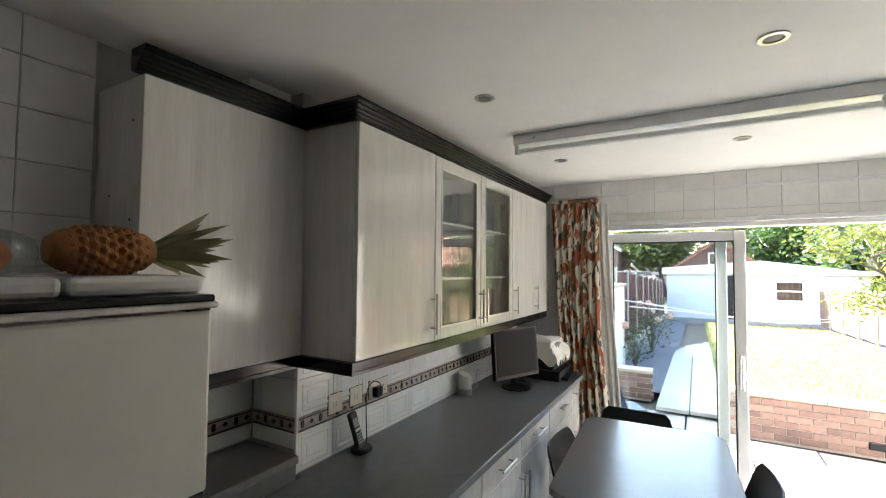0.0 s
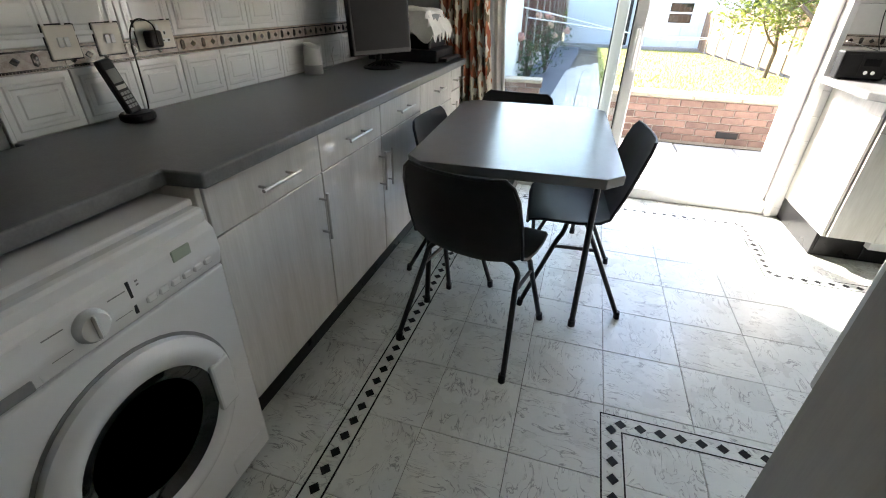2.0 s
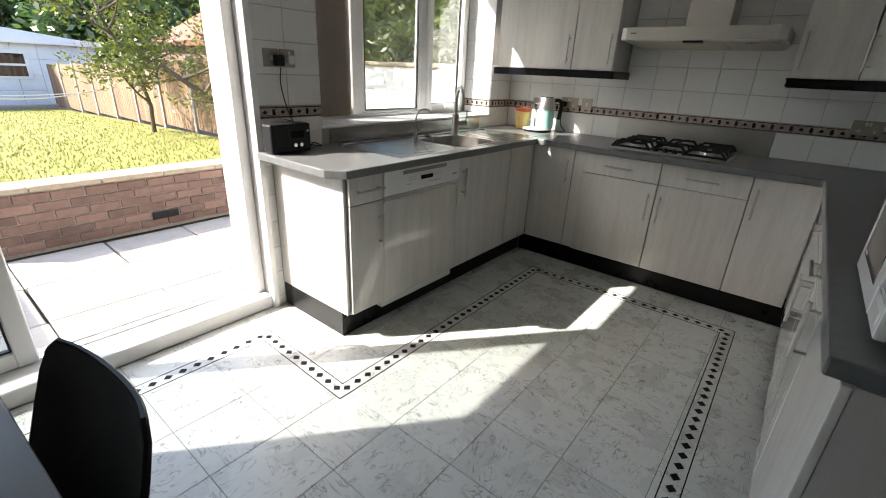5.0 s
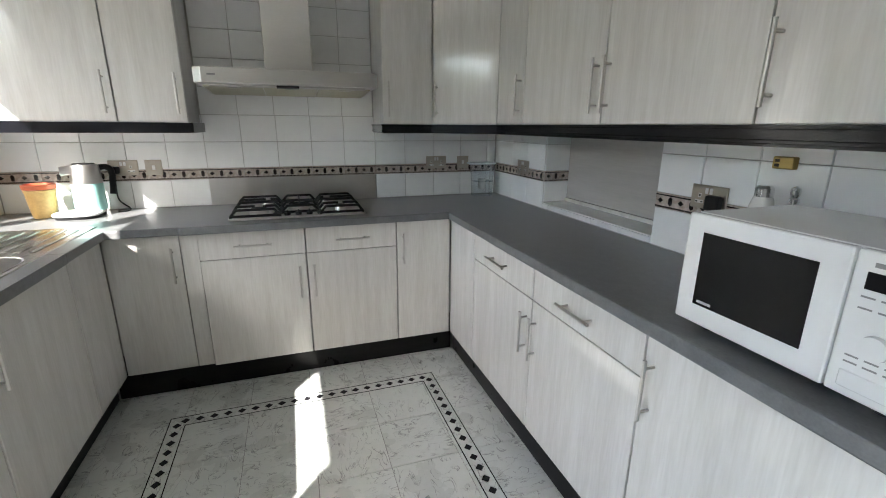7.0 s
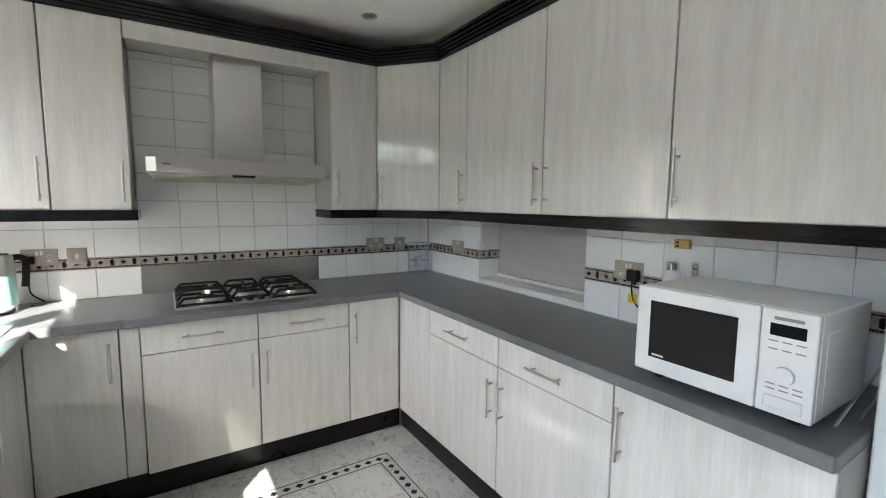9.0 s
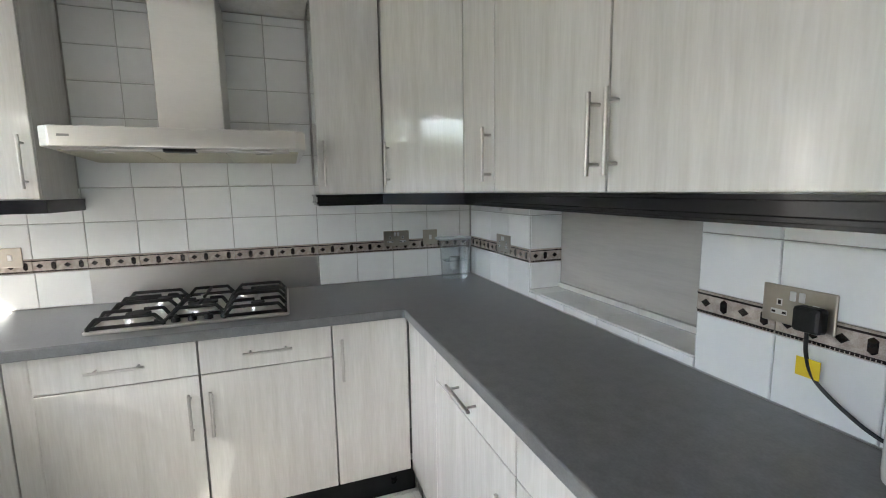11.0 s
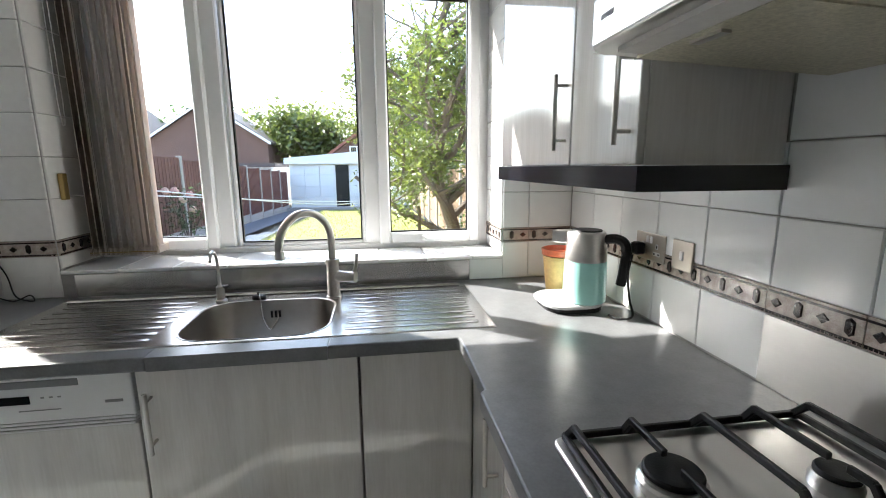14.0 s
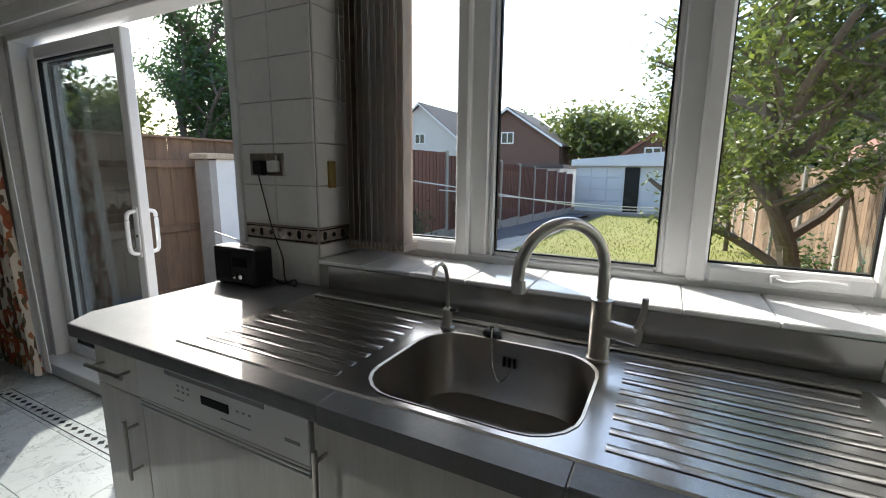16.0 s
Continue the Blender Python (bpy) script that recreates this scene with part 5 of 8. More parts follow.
M_FILTER = mat("hood_filter_mesh", (0.50, 0.47, 0.36), 0.45, 0.6, vary=0.25, scale=160, bump=0.5, bscale=500)
for k in range(3):
    gf = part("grease_filter", under_hood(hx0 + 0.085, XE - 0.04, 1.915 + k * 0.278, 2.187 + k * 0.278, 0.006), M_FILTER, HD, "metal mesh grease filter")
    part("catch", under_hood(hx0 + 0.10, hx0 + 0.115, 2.02 + k * 0.278, 2.08 + k * 0.278, 0.010), M_NICKEL, gf)
part("light_strip", under_hood(hx0 + 0.032, hx0 + 0.078, 1.95, 2.71, 0.008), M_LIGHTGREY, HD)
part("switch_block", under_hood(hx0 + 0.03, hx0 + 0.07, 2.29, 2.40, 0.011), M_BLACK, HD)
panel_bars(hb, "maker_name", "-X", hx0, [(2.69, 1.628, 0.018, 0.004)], M_GREY)
part("chimney", box(3.545, XE - 0.01, 2.205, 2.455, 1.662, 2.262, 0.004), M_STEEL, HD)

# gas hob
HB = thing("gas_hob", (3.49, 2.325, WT), "steel five-burner gas hob with cast iron grids", "hob")
bx0, bx1, by0, by1 = 3.243, 3.745, 1.988, 2.692
plate = part("plate", prism(rounded_rect((bx0 + bx1) / 2, (by0 + by1) / 2, bx1 - bx0, by1 - by0, 0.018, 4), WT + 0.0005, WT + 0.011, 0.003), M_STEEL, HB)
burners = [(3.372, 2.546, 0.05), (3.611, 2.508, 0.034), (3.475, 2.335, 0.064), (3.376, 2.113, 0.032), (3.611, 2.172, 0.047)]
for x, y, r in burners:
    bn = part("burner", lathe([(r, 0), (r, 0.012), (r * 0.92, 0.016), (r * 0.9, 0.022), (0.0, 0.022)], (x, y, WT + 0.011), 28), M_STEEL, HB, smooth=True)
    part("cap", lathe([(r * 0.86, 0.0), (r * 0.86, 0.006), (r * 0.8, 0.009), (0.0, 0.009)] if r < 0.06 else [(r * 0.9, 0.0), (r * 0.9, 0.008), (r * 0.55, 0.009), (r * 0.5, 0.004), (0.0, 0.004)], (x, y, WT + 0.0325), 28), M_IRON, bn, smooth=True)


ZL, ZG = WT + 0.02, WT + 0.052


def bars(b, pts, w=0.010, h=0.013):
    """Square iron bar bent along the points."""
    for p, q in zip(pts, pts[1:]):
        p, q = Vector(p), Vector(q)
        d = q - p
        length = d.length + w * 0.5
        bb = box(-w / 2, w / 2, -length / 2, length / 2, -h / 2, h / 2, 0.002)
        bb.transform(Matrix.Translation((p + q) / 2) @ d.to_track_quat("Y", "Z").to_matrix().to_4x4())
        merged(b, bb)


def bridge(b, x, ya, yb):
    bars(b, [(x, ya, ZL), (x, ya + 0.028, ZG), (x, yb - 0.028, ZG), (x, yb, ZL)])


def finger(b, x, y0, y1, bend=0.0):
    s = 1 if y1 > y0 else -1
    bars(b, [(x, y0, ZL), (x, y0 + s * 0.022, ZG), (x + bend, y1, ZG)])


def grid(xf, ya, yb, crossings, fingers):
    """A low iron frame on feet, with raised bridges across it and fingers to the burners."""
    b = bmesh.new()
    xb = bx1 - 0.02
    for y in (ya, yb):
        bars(b, [(xf, y, ZL), (xb, y, ZL)])
        for x in (xf + 0.004, xb - 0.004):
            bars(b, [(x, y, WT + 0.0112), (x, y, ZL)], 0.012, 0.012)
    for x in (xf, xb):
        bars(b, [(x, ya, ZL), (x, yb, ZL)])
    for x in crossings:
        bridge(b, x, ya, yb)
    for bx, by, r in fingers:
        finger(b, bx, ya, by - r * 0.45)
        finger(b, bx, yb, by + r * 0.45)
    return b


side_x = (bx0 + 0.022, 3.505, bx1 - 0.028)
part("pan_support", grid(bx0 + 0.018, 2.438, 2.678, side_x, [burners[0], burners[1]]), M_IRON, HB, "cast iron pan grid")
mid = grid(bx0 + 0.085, 2.238, 2.430, (bx0 + 0.092, bx1 - 0.03), [burners[2]])
bars(mid, [(bx0 + 0.092, 2.335, ZG), (3.445, 2.335, ZG)])
bars(mid, [(bx1 - 0.03, 2.335, ZG), (3.51, 2.335, ZG)])
part("pan_support", mid, M_IRON, HB, "cast iron pan grid")
part("pan_support", grid(bx0 + 0.018, 2.002, 2.230, side_x, [burners[3], burners[4]]), M_IRON, HB, "cast iron pan grid")
for k in range(5):
    y = 2.231 + k * 0.057
    kb = part("knob", lathe([(0.016, 0), (0.0165, 0.008), (0.014, 0.016), (0.0, 0.016)], (bx0 + 0.042, y, WT + 0.0112), 20), M_BLACK, HB, "black control knob", smooth=True)
    part("grip", box(bx0 + 0.026, bx0 + 0.058, y - 0.004, y + 0.004, WT + 0.025, WT + 0.038, 0.003), M_BLACK, kb)

# sink
SK = thing("kitchen_sink", (2.62, 3.5, WT), "stainless steel sink with two ridged drainers", "sink")
deck = bmesh.new()
kx0, kx1, ky0, ky1 = 1.80, 3.297, 3.270, 3.765
hole = rounded_rect(2.568, 3.478, 0.44, 0.372, 0.10, 5)
z = WT + 0.003
vo = [deck.verts.new((x, y, z)) for x, y in [(kx1, ky1), (kx0, ky1), (kx0, ky0), (kx1, ky0)]]
vh = [deck.verts.new((x, y, z)) for x, y in hole]
nq = 6
for q in range(4):
    c0 = vh[q * nq:(q + 1) * nq]
    for a, c in zip(c0, c0[1:]):
        deck.faces.new((vo[q], a, c))
    nxt = (q + 1) % 4
    deck.faces.new((vo[q], c0[-1], vh[nxt * nq], vo[nxt]))
bmesh.ops.recalc_face_normals(deck, faces=deck.faces)
if deck.faces[0].normal.z < 0:
    bmesh.ops.reverse_faces(deck, faces=deck.faces)
lip = [deck.verts.new((v.co.x + (0.006 if v.co.x > 2.5 else -0.006), v.co.y + (0.006 if v.co.y > 3.5 else -0.006), WT + 0.0002)) for v in vo]
for i in range(4):
    deck.faces.new((vo[i], vo[(i + 1) % 4], lip[(i + 1) % 4], lip[i]))
part("deck", deck, M_SINK, SK)
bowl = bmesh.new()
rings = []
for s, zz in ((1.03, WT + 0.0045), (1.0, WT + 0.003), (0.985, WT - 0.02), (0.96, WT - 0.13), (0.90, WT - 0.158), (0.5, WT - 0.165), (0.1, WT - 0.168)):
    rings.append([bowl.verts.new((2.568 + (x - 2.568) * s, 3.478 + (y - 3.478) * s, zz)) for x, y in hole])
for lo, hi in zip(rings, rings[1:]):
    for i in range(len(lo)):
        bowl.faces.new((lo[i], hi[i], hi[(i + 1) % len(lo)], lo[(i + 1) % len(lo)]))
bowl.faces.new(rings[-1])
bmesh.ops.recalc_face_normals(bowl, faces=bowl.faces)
part("bowl", bowl, M_BOWL_SHADED, SK, smooth=True)
part("waste", lathe([(0.045, 0), (0.045, 0.004), (0.036, 0.006), (0.0, 0.002)], (2.568, 3.478, WT - 0.1675), 24), M_CHROME, SK, smooth=True)
for xa, xb in ((1.85, 2.29), (2.84, 3.255)):
    for k in range(8):
        y = 3.31 + k * 0.052
        part("ridge", prism([(xa, y), (xb, y), (xb, y + 0.02), (xa, y + 0.02)], WT + 0.0028, WT + 0.0048, 0.0019, seg=2), M_SINK, SK, smooth=True)
part("back_ledge", box(kx0 + 0.02, kx1 - 0.02, 3.738, 3.763, WT + 0.0028, WT + 0.012, 0.004), M_SINK, SK)
for k in range(3):
    part("overflow_slot", box(2.548 + k * 0.014, 2.555 + k * 0.014, 3.6515, 3.657, WT - 0.06, WT - 0.035), M_BLACK, SK)
plug = tagged(part("sink_plug", lathe([(0.024, 0), (0.026, 0.008), (0.02, 0.014), (0.006, 0.016), (0.006, 0.026), (0.0, 0.026)], (2.502, 3.69, WT + 0.0048), 20), M_BLACK, smooth=True), "black sink plug with brass stud on a chain", "plug")
tagged(part("plug_chain", tube(smooth_path([(2.507, 3.68, WT + 0.027), (2.515, 3.655, WT + 0.008), (2.525, 3.642, WT - 0.06), (2.545, 3.640, WT - 0.10), (2.57, 3.643, WT - 0.07), (2.576, 3.650, WT - 0.045)]), 0.0022, 6), M_CHROME, smooth=True), "fine ball chain of the sink plug", "chain")

TP = thing("mixer_tap", (2.778, 3.668, WT), "brushed steel swan-neck mixer tap", "tap")
tx, ty = 2.778, 3.668
part("base", lathe([(0.028, 0), (0.028, 0.006), (0.024, 0.008), (0.024, 0.135), (0.026, 0.138), (0.026, 0.148), (0.018, 0.15), (0.0, 0.15)], (tx, ty, WT + 0.0032), 24), M_NICKEL, TP, smooth=True)
sd = Vector((-0.66, -0.75, 0)).normalized()
neck = [(tx, ty, WT + 0.14), (tx, ty, WT + 0.218)]
for k in range(1, 11):
    a = math.pi * k / 10
    p = Vector((tx, ty, WT + 0.218)) + sd * (0.114 * (1 - math.cos(a))) + Vector((0, 0, 0.114 * math.sin(a)))
    neck.append(tuple(p))
neck.append(tuple(Vector(neck[-1]) - Vector((0, 0, 0.022)) - sd * 0.002))
part("spout", tube(smooth_path(neck, 3), 0.0135, 16), M_NICKEL, TP, smooth=True)
part("nozzle", cyl(Vector(neck[-1]) + Vector((0, 0, 0.02)), Vector(neck[-1]) - Vector((0, 0, 0.008)), 0.0155, seg=18), M_NICKEL, TP, smooth=True)
lv = part("lever_body", cyl((tx, ty, WT + 0.085), (tx + 0.085, ty - 0.03, WT + 0.085), 0.021, seg=20), M_NICKEL, TP, smooth=True)
part("lever", tube(smooth_path([(tx + 0.075, ty - 0.028, WT + 0.095), (tx + 0.088, ty - 0.032, WT + 0.13), (tx + 0.092, ty - 0.034, WT + 0.175)]), 0.007, 10), M_NICKEL, lv, smooth=True)
FT = thing("filter_tap", (2.37, 3.685, WT), "slim steel drinking water tap", "tap")
part("base", lathe([(0.02, 0), (0.02, 0.005), (0.014, 0.008), (0.014, 0.055), (0.008, 0.06), (0.0, 0.06)], (2.37, 3.685, WT + 0.0032), 18), M_NICKEL, FT, smooth=True)
part("spout", tube(smooth_path([(2.37, 3.685, WT + 0.06), (2.37, 3.683, WT + 0.13), (2.373, 3.665, WT + 0.175), (2.378, 3.63, WT + 0.198), (2.384, 3.59, WT + 0.198), (2.388, 3.565, WT + 0.175)]), 0.0055, 10), M_NICKEL, FT, smooth=True)
part("lever", tube([(2.37, 3.685, WT + 0.055), (2.405, 3.675, WT + 0.063)], 0.005, 8), M_BLACK, FT)


# ---- sockets ----
def socket(axis, plane, u, z, wide=True, sw=True, material=None, name="wall_socket", label="satin chrome double wall socket with switches", rockers=0):
    w, h = (0.073 if wide else 0.043), 0.043
    root = thing(name, at_plane(axis, plane, u, 0, z), label, "socket" if not rockers else "switch", "sockets and switches")
    p = plane
    part("plate", slab(axis, p, u - w, u + w, z - h, z + h, 0.0062, 0.0125, 0.003, 2), material or M_SWITCH, root)
    if material:
        part("surround", slab(axis, p, u - w - 0.004, u + w + 0.004, z - h - 0.004, z + h + 0.004, 0.0062, 0.0085, 0.001), M_BLACK, root)
    if rockers:
        for k in range(rockers):
            uu = u + (k - (rockers - 1) / 2) * 0.018
            part("rocker", slab(axis, p, uu - 0.008, uu + 0.008, z - 0.013, z + 0.013, 0.012, 0.0165, 0.002), M_WHITE, root)
        return root
    for s in ((-1, 1) if wide else (0,)):
        uu = u + s * 0.036
        hole = slab(axis, p, uu - 0.003, uu + 0.003, z + 0.0, z + 0.009, 0.0125, 0.0132)
        for t in (-1, 1):
            slab(axis, p, uu + t * 0.011 - 0.004, uu + t * 0.011 + 0.004, z - 0.021, z - 0.016, 0.0125, 0.0132, bm=hole)
        inset = slab(axis, p, uu - 0.006, uu + 0.006, z - 0.003, z + 0.012, 0.0118, 0.0127, 0.0)
        slab(axis, p, uu - 0.017, uu + 0.017, z - 0.024, z - 0.012, 0.0118, 0.0127, bm=inset)
        pi = part("pin_plate", inset, M_WHITE, root)
        part("pin_holes", hole, M_BLACK, pi)
    for s in ((-1, 1) if wide else (1,)):
        uu = u + s * 0.009
        part("rocker", slab(axis, p, uu - 0.0065, uu + 0.0065, z + 0.012, z + 0.034, 0.012, 0.016, 0.002), M_WHITE, root)
    return root


def plug_in(axis, plane, u, z, size=0.026, name="mains_plug", label="black moulded plug in a wall socket", material=None):
    root = tagged(part(name, slab(axis, plane, u - size, u + size, z - size, z + size, 0.0132, 0.045, 0.008, 2), material or M_BLACK), label, "plug")
    return root


def cable(name, pts, label, r=0.0032, material=None):
    return tagged(part(name, tube(smooth_path(pts), r, 8), material or M_BLACK, smooth=True), label, "cable")


socket("-X", XE, 1.402, 1.152)
socket("-X", XE, 1.204, 1.15, False, name="wall_switch", label="satin chrome single wall switch", rockers=1)
socket("-X", XE, 3.262, 1.155)
socket("-X", XE, 3.113, 1.155, False, name="wall_switch", label="satin chrome cooker switch", rockers=1)
socket("+Y", YS, 3.37, 1.146)
socket("+Y", YS, 2.003, 1.155)
socket("-Y", YN, 1.463, 1.374, False, name="wall_switch", label="satin chrome wall switch", rockers=1)
socket("-Y", YN, 1.556, 1.374, False, label="satin chrome single wall socket with a plug")
plug_in("-Y", YN, 1.565, 1.368, 0.022, label="white plug in the wall socket", material=M_WHITE)
plug_in("-Y", YN, 1.495, 1.362, 0.027, label="black charger plug over the radio")
cable("radio_cable", [(1.495, 3.812, 1.335), (1.498, 3.83, 1.25), (1.53, 3.835, 1.12), (1.58, 3.83, 1.02), (1.62, 3.80, 0.945), (1.69, 3.78, 0.93), (1.66, 3.81, 0.945), (1.62, 3.79, 0.93), (1.57, 3.78, 0.95)], "thin black cable hanging down to the radio", 0.0025)
plug_in("+Y", YS, 1.967, 1.14, 0.027)
cable("microwave_cable", [(1.967, 0.975, 1.12), (1.963, 0.978, 1.07), (1.945, 0.975, 1.02), (1.89, 0.97, 0.975), (1.82, 0.968, 0.945), (1.68, 0.965, 0.925)], "black microwave flex with a yellow tag", 0.004)
tg = tagged(part("cable_tag", box(1.935, 1.98, 0.9765, 0.9785, 1.02, 1.06), M_YELLOW), "yellow tape tag on the microwave flex", "tag")
plug_in("-X", XE, 3.298, 1.145, 0.02, label="black kettle plug in the wall socket")

# west wall switches, by the phone
for u, r in ((1.508, 2), (1.648, 2)):
    socket("+X", XW, u, 1.15, False, material=M_IVORY, name="wall_switch", label="brushed steel double switch on the tiles", rockers=r)
socket("+X", XW, 1.818, 1.15, material=M_IVORY, label="brushed steel double wall socket")
plug_in("+X", XW, 1.79, 1.14, 0.026, label="black phone charger in the socket")
cable("phone_cable", [(-1.395, 1.79, 1.125), (-1.385, 1.775, 1.185), (-1.40, 1.735, 1.20), (-1.415, 1.71, 1.155), (-1.41, 1.70, 1.05), (-1.38, 1.67, 0.95), (-1.37, 1.645, 0.926)], "thin black phone charging cable", 0.0025)

# ---- things on the worktops ----
MW = thing("microwave_oven", (1.37, 1.25, WT), "white microwave oven with a black door window", "microwave")
mx0, mx1, myf, myb, mz0, mz1 = 1.152, 1.602, 1.480, 1.12, WT + 0.024, WT + 0.287
part("body", box(mx0, mx1, myb, myf - 0.022, mz0, mz1, 0.005), M_WHITE, MW)
md = part("door", box(mx0 + 0.118, mx1, myf - 0.021, myf, mz0 + 0.002, mz1, 0.005, 2), M_WHITE, MW)
part("window", box(mx0 + 0.165, mx1 - 0.045, myf - 0.004, myf + 0.0015, mz0 + 0.05, mz1 - 0.04, 0.001), M_DARKGLASS, md, "black door window")
panel_bars(md, "small_print", "+Y", myf + 0.0015, [(mx1 - 0.075, mz0 + 0.06, 0.018, 0.003)], M_LIGHTGREY)
mp = part("control_panel", box(mx0, mx0 + 0.116, myf - 0.021, myf - 0.001, mz0 + 0.002, mz1, 0.005, 2), M_WHITE, MW)
part("display", box(mx0 + 0.022, mx0 + 0.095, myf - 0.003, myf + 0.0005, mz1 - 0.065, mz1 - 0.035, 0.001), M_SCREEN, mp, "black clock display")
part("dial", lathe([(0.022, 0.0), (0.021, 0.012), (0.0, 0.014)], (mx0 + 0.058, myf - 0.002, mz0 + 0.105), 24, axis="Y"), M_WHITE, mp, "white round dial", smooth=True)
part("open_button", box(mx0 + 0.018, mx0 + 0.098, myf - 0.003, myf + 0.001, mz0 + 0.018, mz0 + 0.05, 0.003), M_WHITE, mp)
panel_bars(mp, "printed_keys", "+Y", myf - 0.001, [(mx0 + 0.03 + 0.028 * i, mz0 + 0.185 - 0.02 * j, 0.010, 0.0015) for i in range(3) for j in range(2)]
           + [(mx0 + 0.03 + 0.028 * i, mz0 + 0.078 - 0.012 * j, 0.010, 0.0015) for i in range(3) for j in range(2)] + [(mx0 + 0.058, mz1 - 0.022, 0.03, 0.004)], M_GREY)
part("vents", box(mx0 - 0.001, mx0 + 0.002, myb + 0.05, myf - 0.06, mz0 + 0.04, mz1 - 0.05, 0.001), M_WHITE, MW)
for xx in (mx0 + 0.05, mx1 - 0.05):
    for yy in (myb + 0.05, myf - 0.06):
        part("foot", cyl((xx, yy, WT), (xx, yy, mz0 + 0.004), 0.014), M_BLACK, MW)
# mills and a tray behind the microwave
tagged(part("pepper_mill", lathe([(0.013, 0), (0.013, 0.285), (0.009, 0.29), (0.013, 0.30), (0.012, 0.315), (0.0, 0.322)], (1.668, 1.03, WT), 20), M_CHROME, smooth=True), "slim chrome mill behind the microwave", "mill")
ub = thing("salt_shaker", (1.755, 1.03, WT), "white bottle with a steel cap behind the microwave", "bottle")
part("bottle", lathe([(0.042, 0), (0.044, 0.02), (0.044, 0.17), (0.040, 0.215), (0.028, 0.27), (0.024, 0.28)], (1.755, 1.03, WT), 24), M_WHITE, ub, smooth=True)
part("cap", lathe([(0.0245, 0.28), (0.0245, 0.305), (0.018, 0.313), (0.0, 0.314)], (1.755, 1.03, WT), 24), M_CHROME, ub, smooth=True)
cl = tagged(part("clip_frame", tube([(1.135, 1.38, WT + 0.01), (1.125, 1.30, WT + 0.06), (1.112, 1.20, WT + 0.115), (1.108, 1.16, WT + 0.13), (1.106, 1.15, WT + 0.10), (1.108, 1.2, WT + 0.04), (1.115, 1.28, WT + 0.006)], 0.004, 6), M_NICKEL), "steel wire rack leaning beside the microwave", "rack")
isolator = thing("wall_isolator", (1.76, YS, 1.297), "small brass switch block under the cabinet", "switch")
part("block", box(1.729, 1.792, YS + 0.0065, YS + 0.03, 1.279, 1.315, 0.003), M_BRASS, isolator)
part("rocker", box(1.770, 1.784, YS + 0.029, YS + 0.032, 1.299, 1.308, 0.001), M_BLACK, isolator)
part("rocker", box(1.770, 1.784, YS + 0.029, YS + 0.032, 1.285, 1.294, 0.001), M_BLACK, isolator)

# kettle on its scale-like base
KT = thing("kettle", (3.62, 3.39, WT), "pale aqua kettle with steel lid on a white base", "kettle")
kx, ky = 3.645, 3.415
base_pts = [(kx + x, ky + y) for x, y in rounded_rect(-0.03, 0.012, 0.215, 0.215, 0.075, 5)]
bse = part("base", prism([(kx + (x - kx) * 1.0 - 0.01, y + 0.01) for x, y in base_pts], WT + 0.0155, WT + 0.029, 0.004), M_WHITE, KT, "white flat base with keypad")
part("underside", prism([(kx + (x - kx) * 0.93 - 0.008, ky + (y - ky) * 0.93 + 0.01) for x, y in base_pts], WT + 0.0002, WT + 0.0155), M_BLACK, KT)
part("keypad", box(kx - 0.135, kx - 0.112, ky - 0.03, ky + 0.03, WT + 0.0285, WT + 0.0305, 0.001), M_GREY, bse)
part("jug_body", lathe([(0.068, 0.03), (0.072, 0.034), (0.069, 0.172), (0.0, 0.172)], (kx, ky - 0.02, WT), 36), M_AQUA, KT, smooth=True)
part("steel_collar", lathe([(0.0692, 0.172), (0.064, 0.262), (0.058, 0.270), (0.0, 0.271)], (kx, ky - 0.02, WT), 36), M_STEEL, KT, smooth=True)
part("lid_button", lathe([(0.05, 0.2712), (0.048, 0.275), (0.0, 0.276)], (kx, ky - 0.02, WT), 24), M_BLACK, KT, smooth=True)
kd = Vector((0.72, -0.69, 0))
part("handle", tube(smooth_path([tuple(Vector((kx, ky - 0.02, WT + 0.245)) + kd * 0.05), tuple(Vector((kx, ky - 0.02, WT + 0.25)) + kd * 0.10), tuple(Vector((kx, ky - 0.02, WT + 0.225)) + kd * 0.128),
                                 tuple(Vector((kx, ky - 0.02, WT + 0.15)) + kd * 0.125), tuple(Vector((kx, ky - 0.02, WT + 0.10)) + kd * 0.118)]), 0.016, 10), M_BLACK, KT, smooth=True)
part("spout", prism([(kx - 0.045, ky + 0.018), (kx - 0.095, ky + 0.055), (kx - 0.02, ky + 0.042)], WT + 0.222, WT + 0.268, 0.004), M_STEEL, KT)
cable("kettle_cable", [(3.755, 3.298, 1.125), (3.745, 3.30, 1.06), (3.755, 3.30, 0.98), (3.74, 3.25, 0.935), (3.70, 3.25, 0.927), (3.68, 3.29, 0.928)], "black kettle flex looped on the worktop", 0.0038)

# pots in the corner
PT = thing("flower_pot", (3.70, 3.62, WT), "ochre plant pot with stacked orange rim", "pot")
part("pot", lathe([(0.045, 0), (0.05, 0.004), (0.064, 0.132), (0.066, 0.134), (0.066, 0.145), (0.06, 0.145), (0.058, 0.132), (0.0, 0.02)], (3.645, 3.605, WT), 28), M_POT, PT, smooth=True)
part("rim", lathe([(0.06, 0.146), (0.07, 0.15), (0.072, 0.172), (0.066, 0.174), (0.062, 0.155), (0.0, 0.148)], (3.645, 3.605, WT), 28), M_POT_RIM, PT, smooth=True)

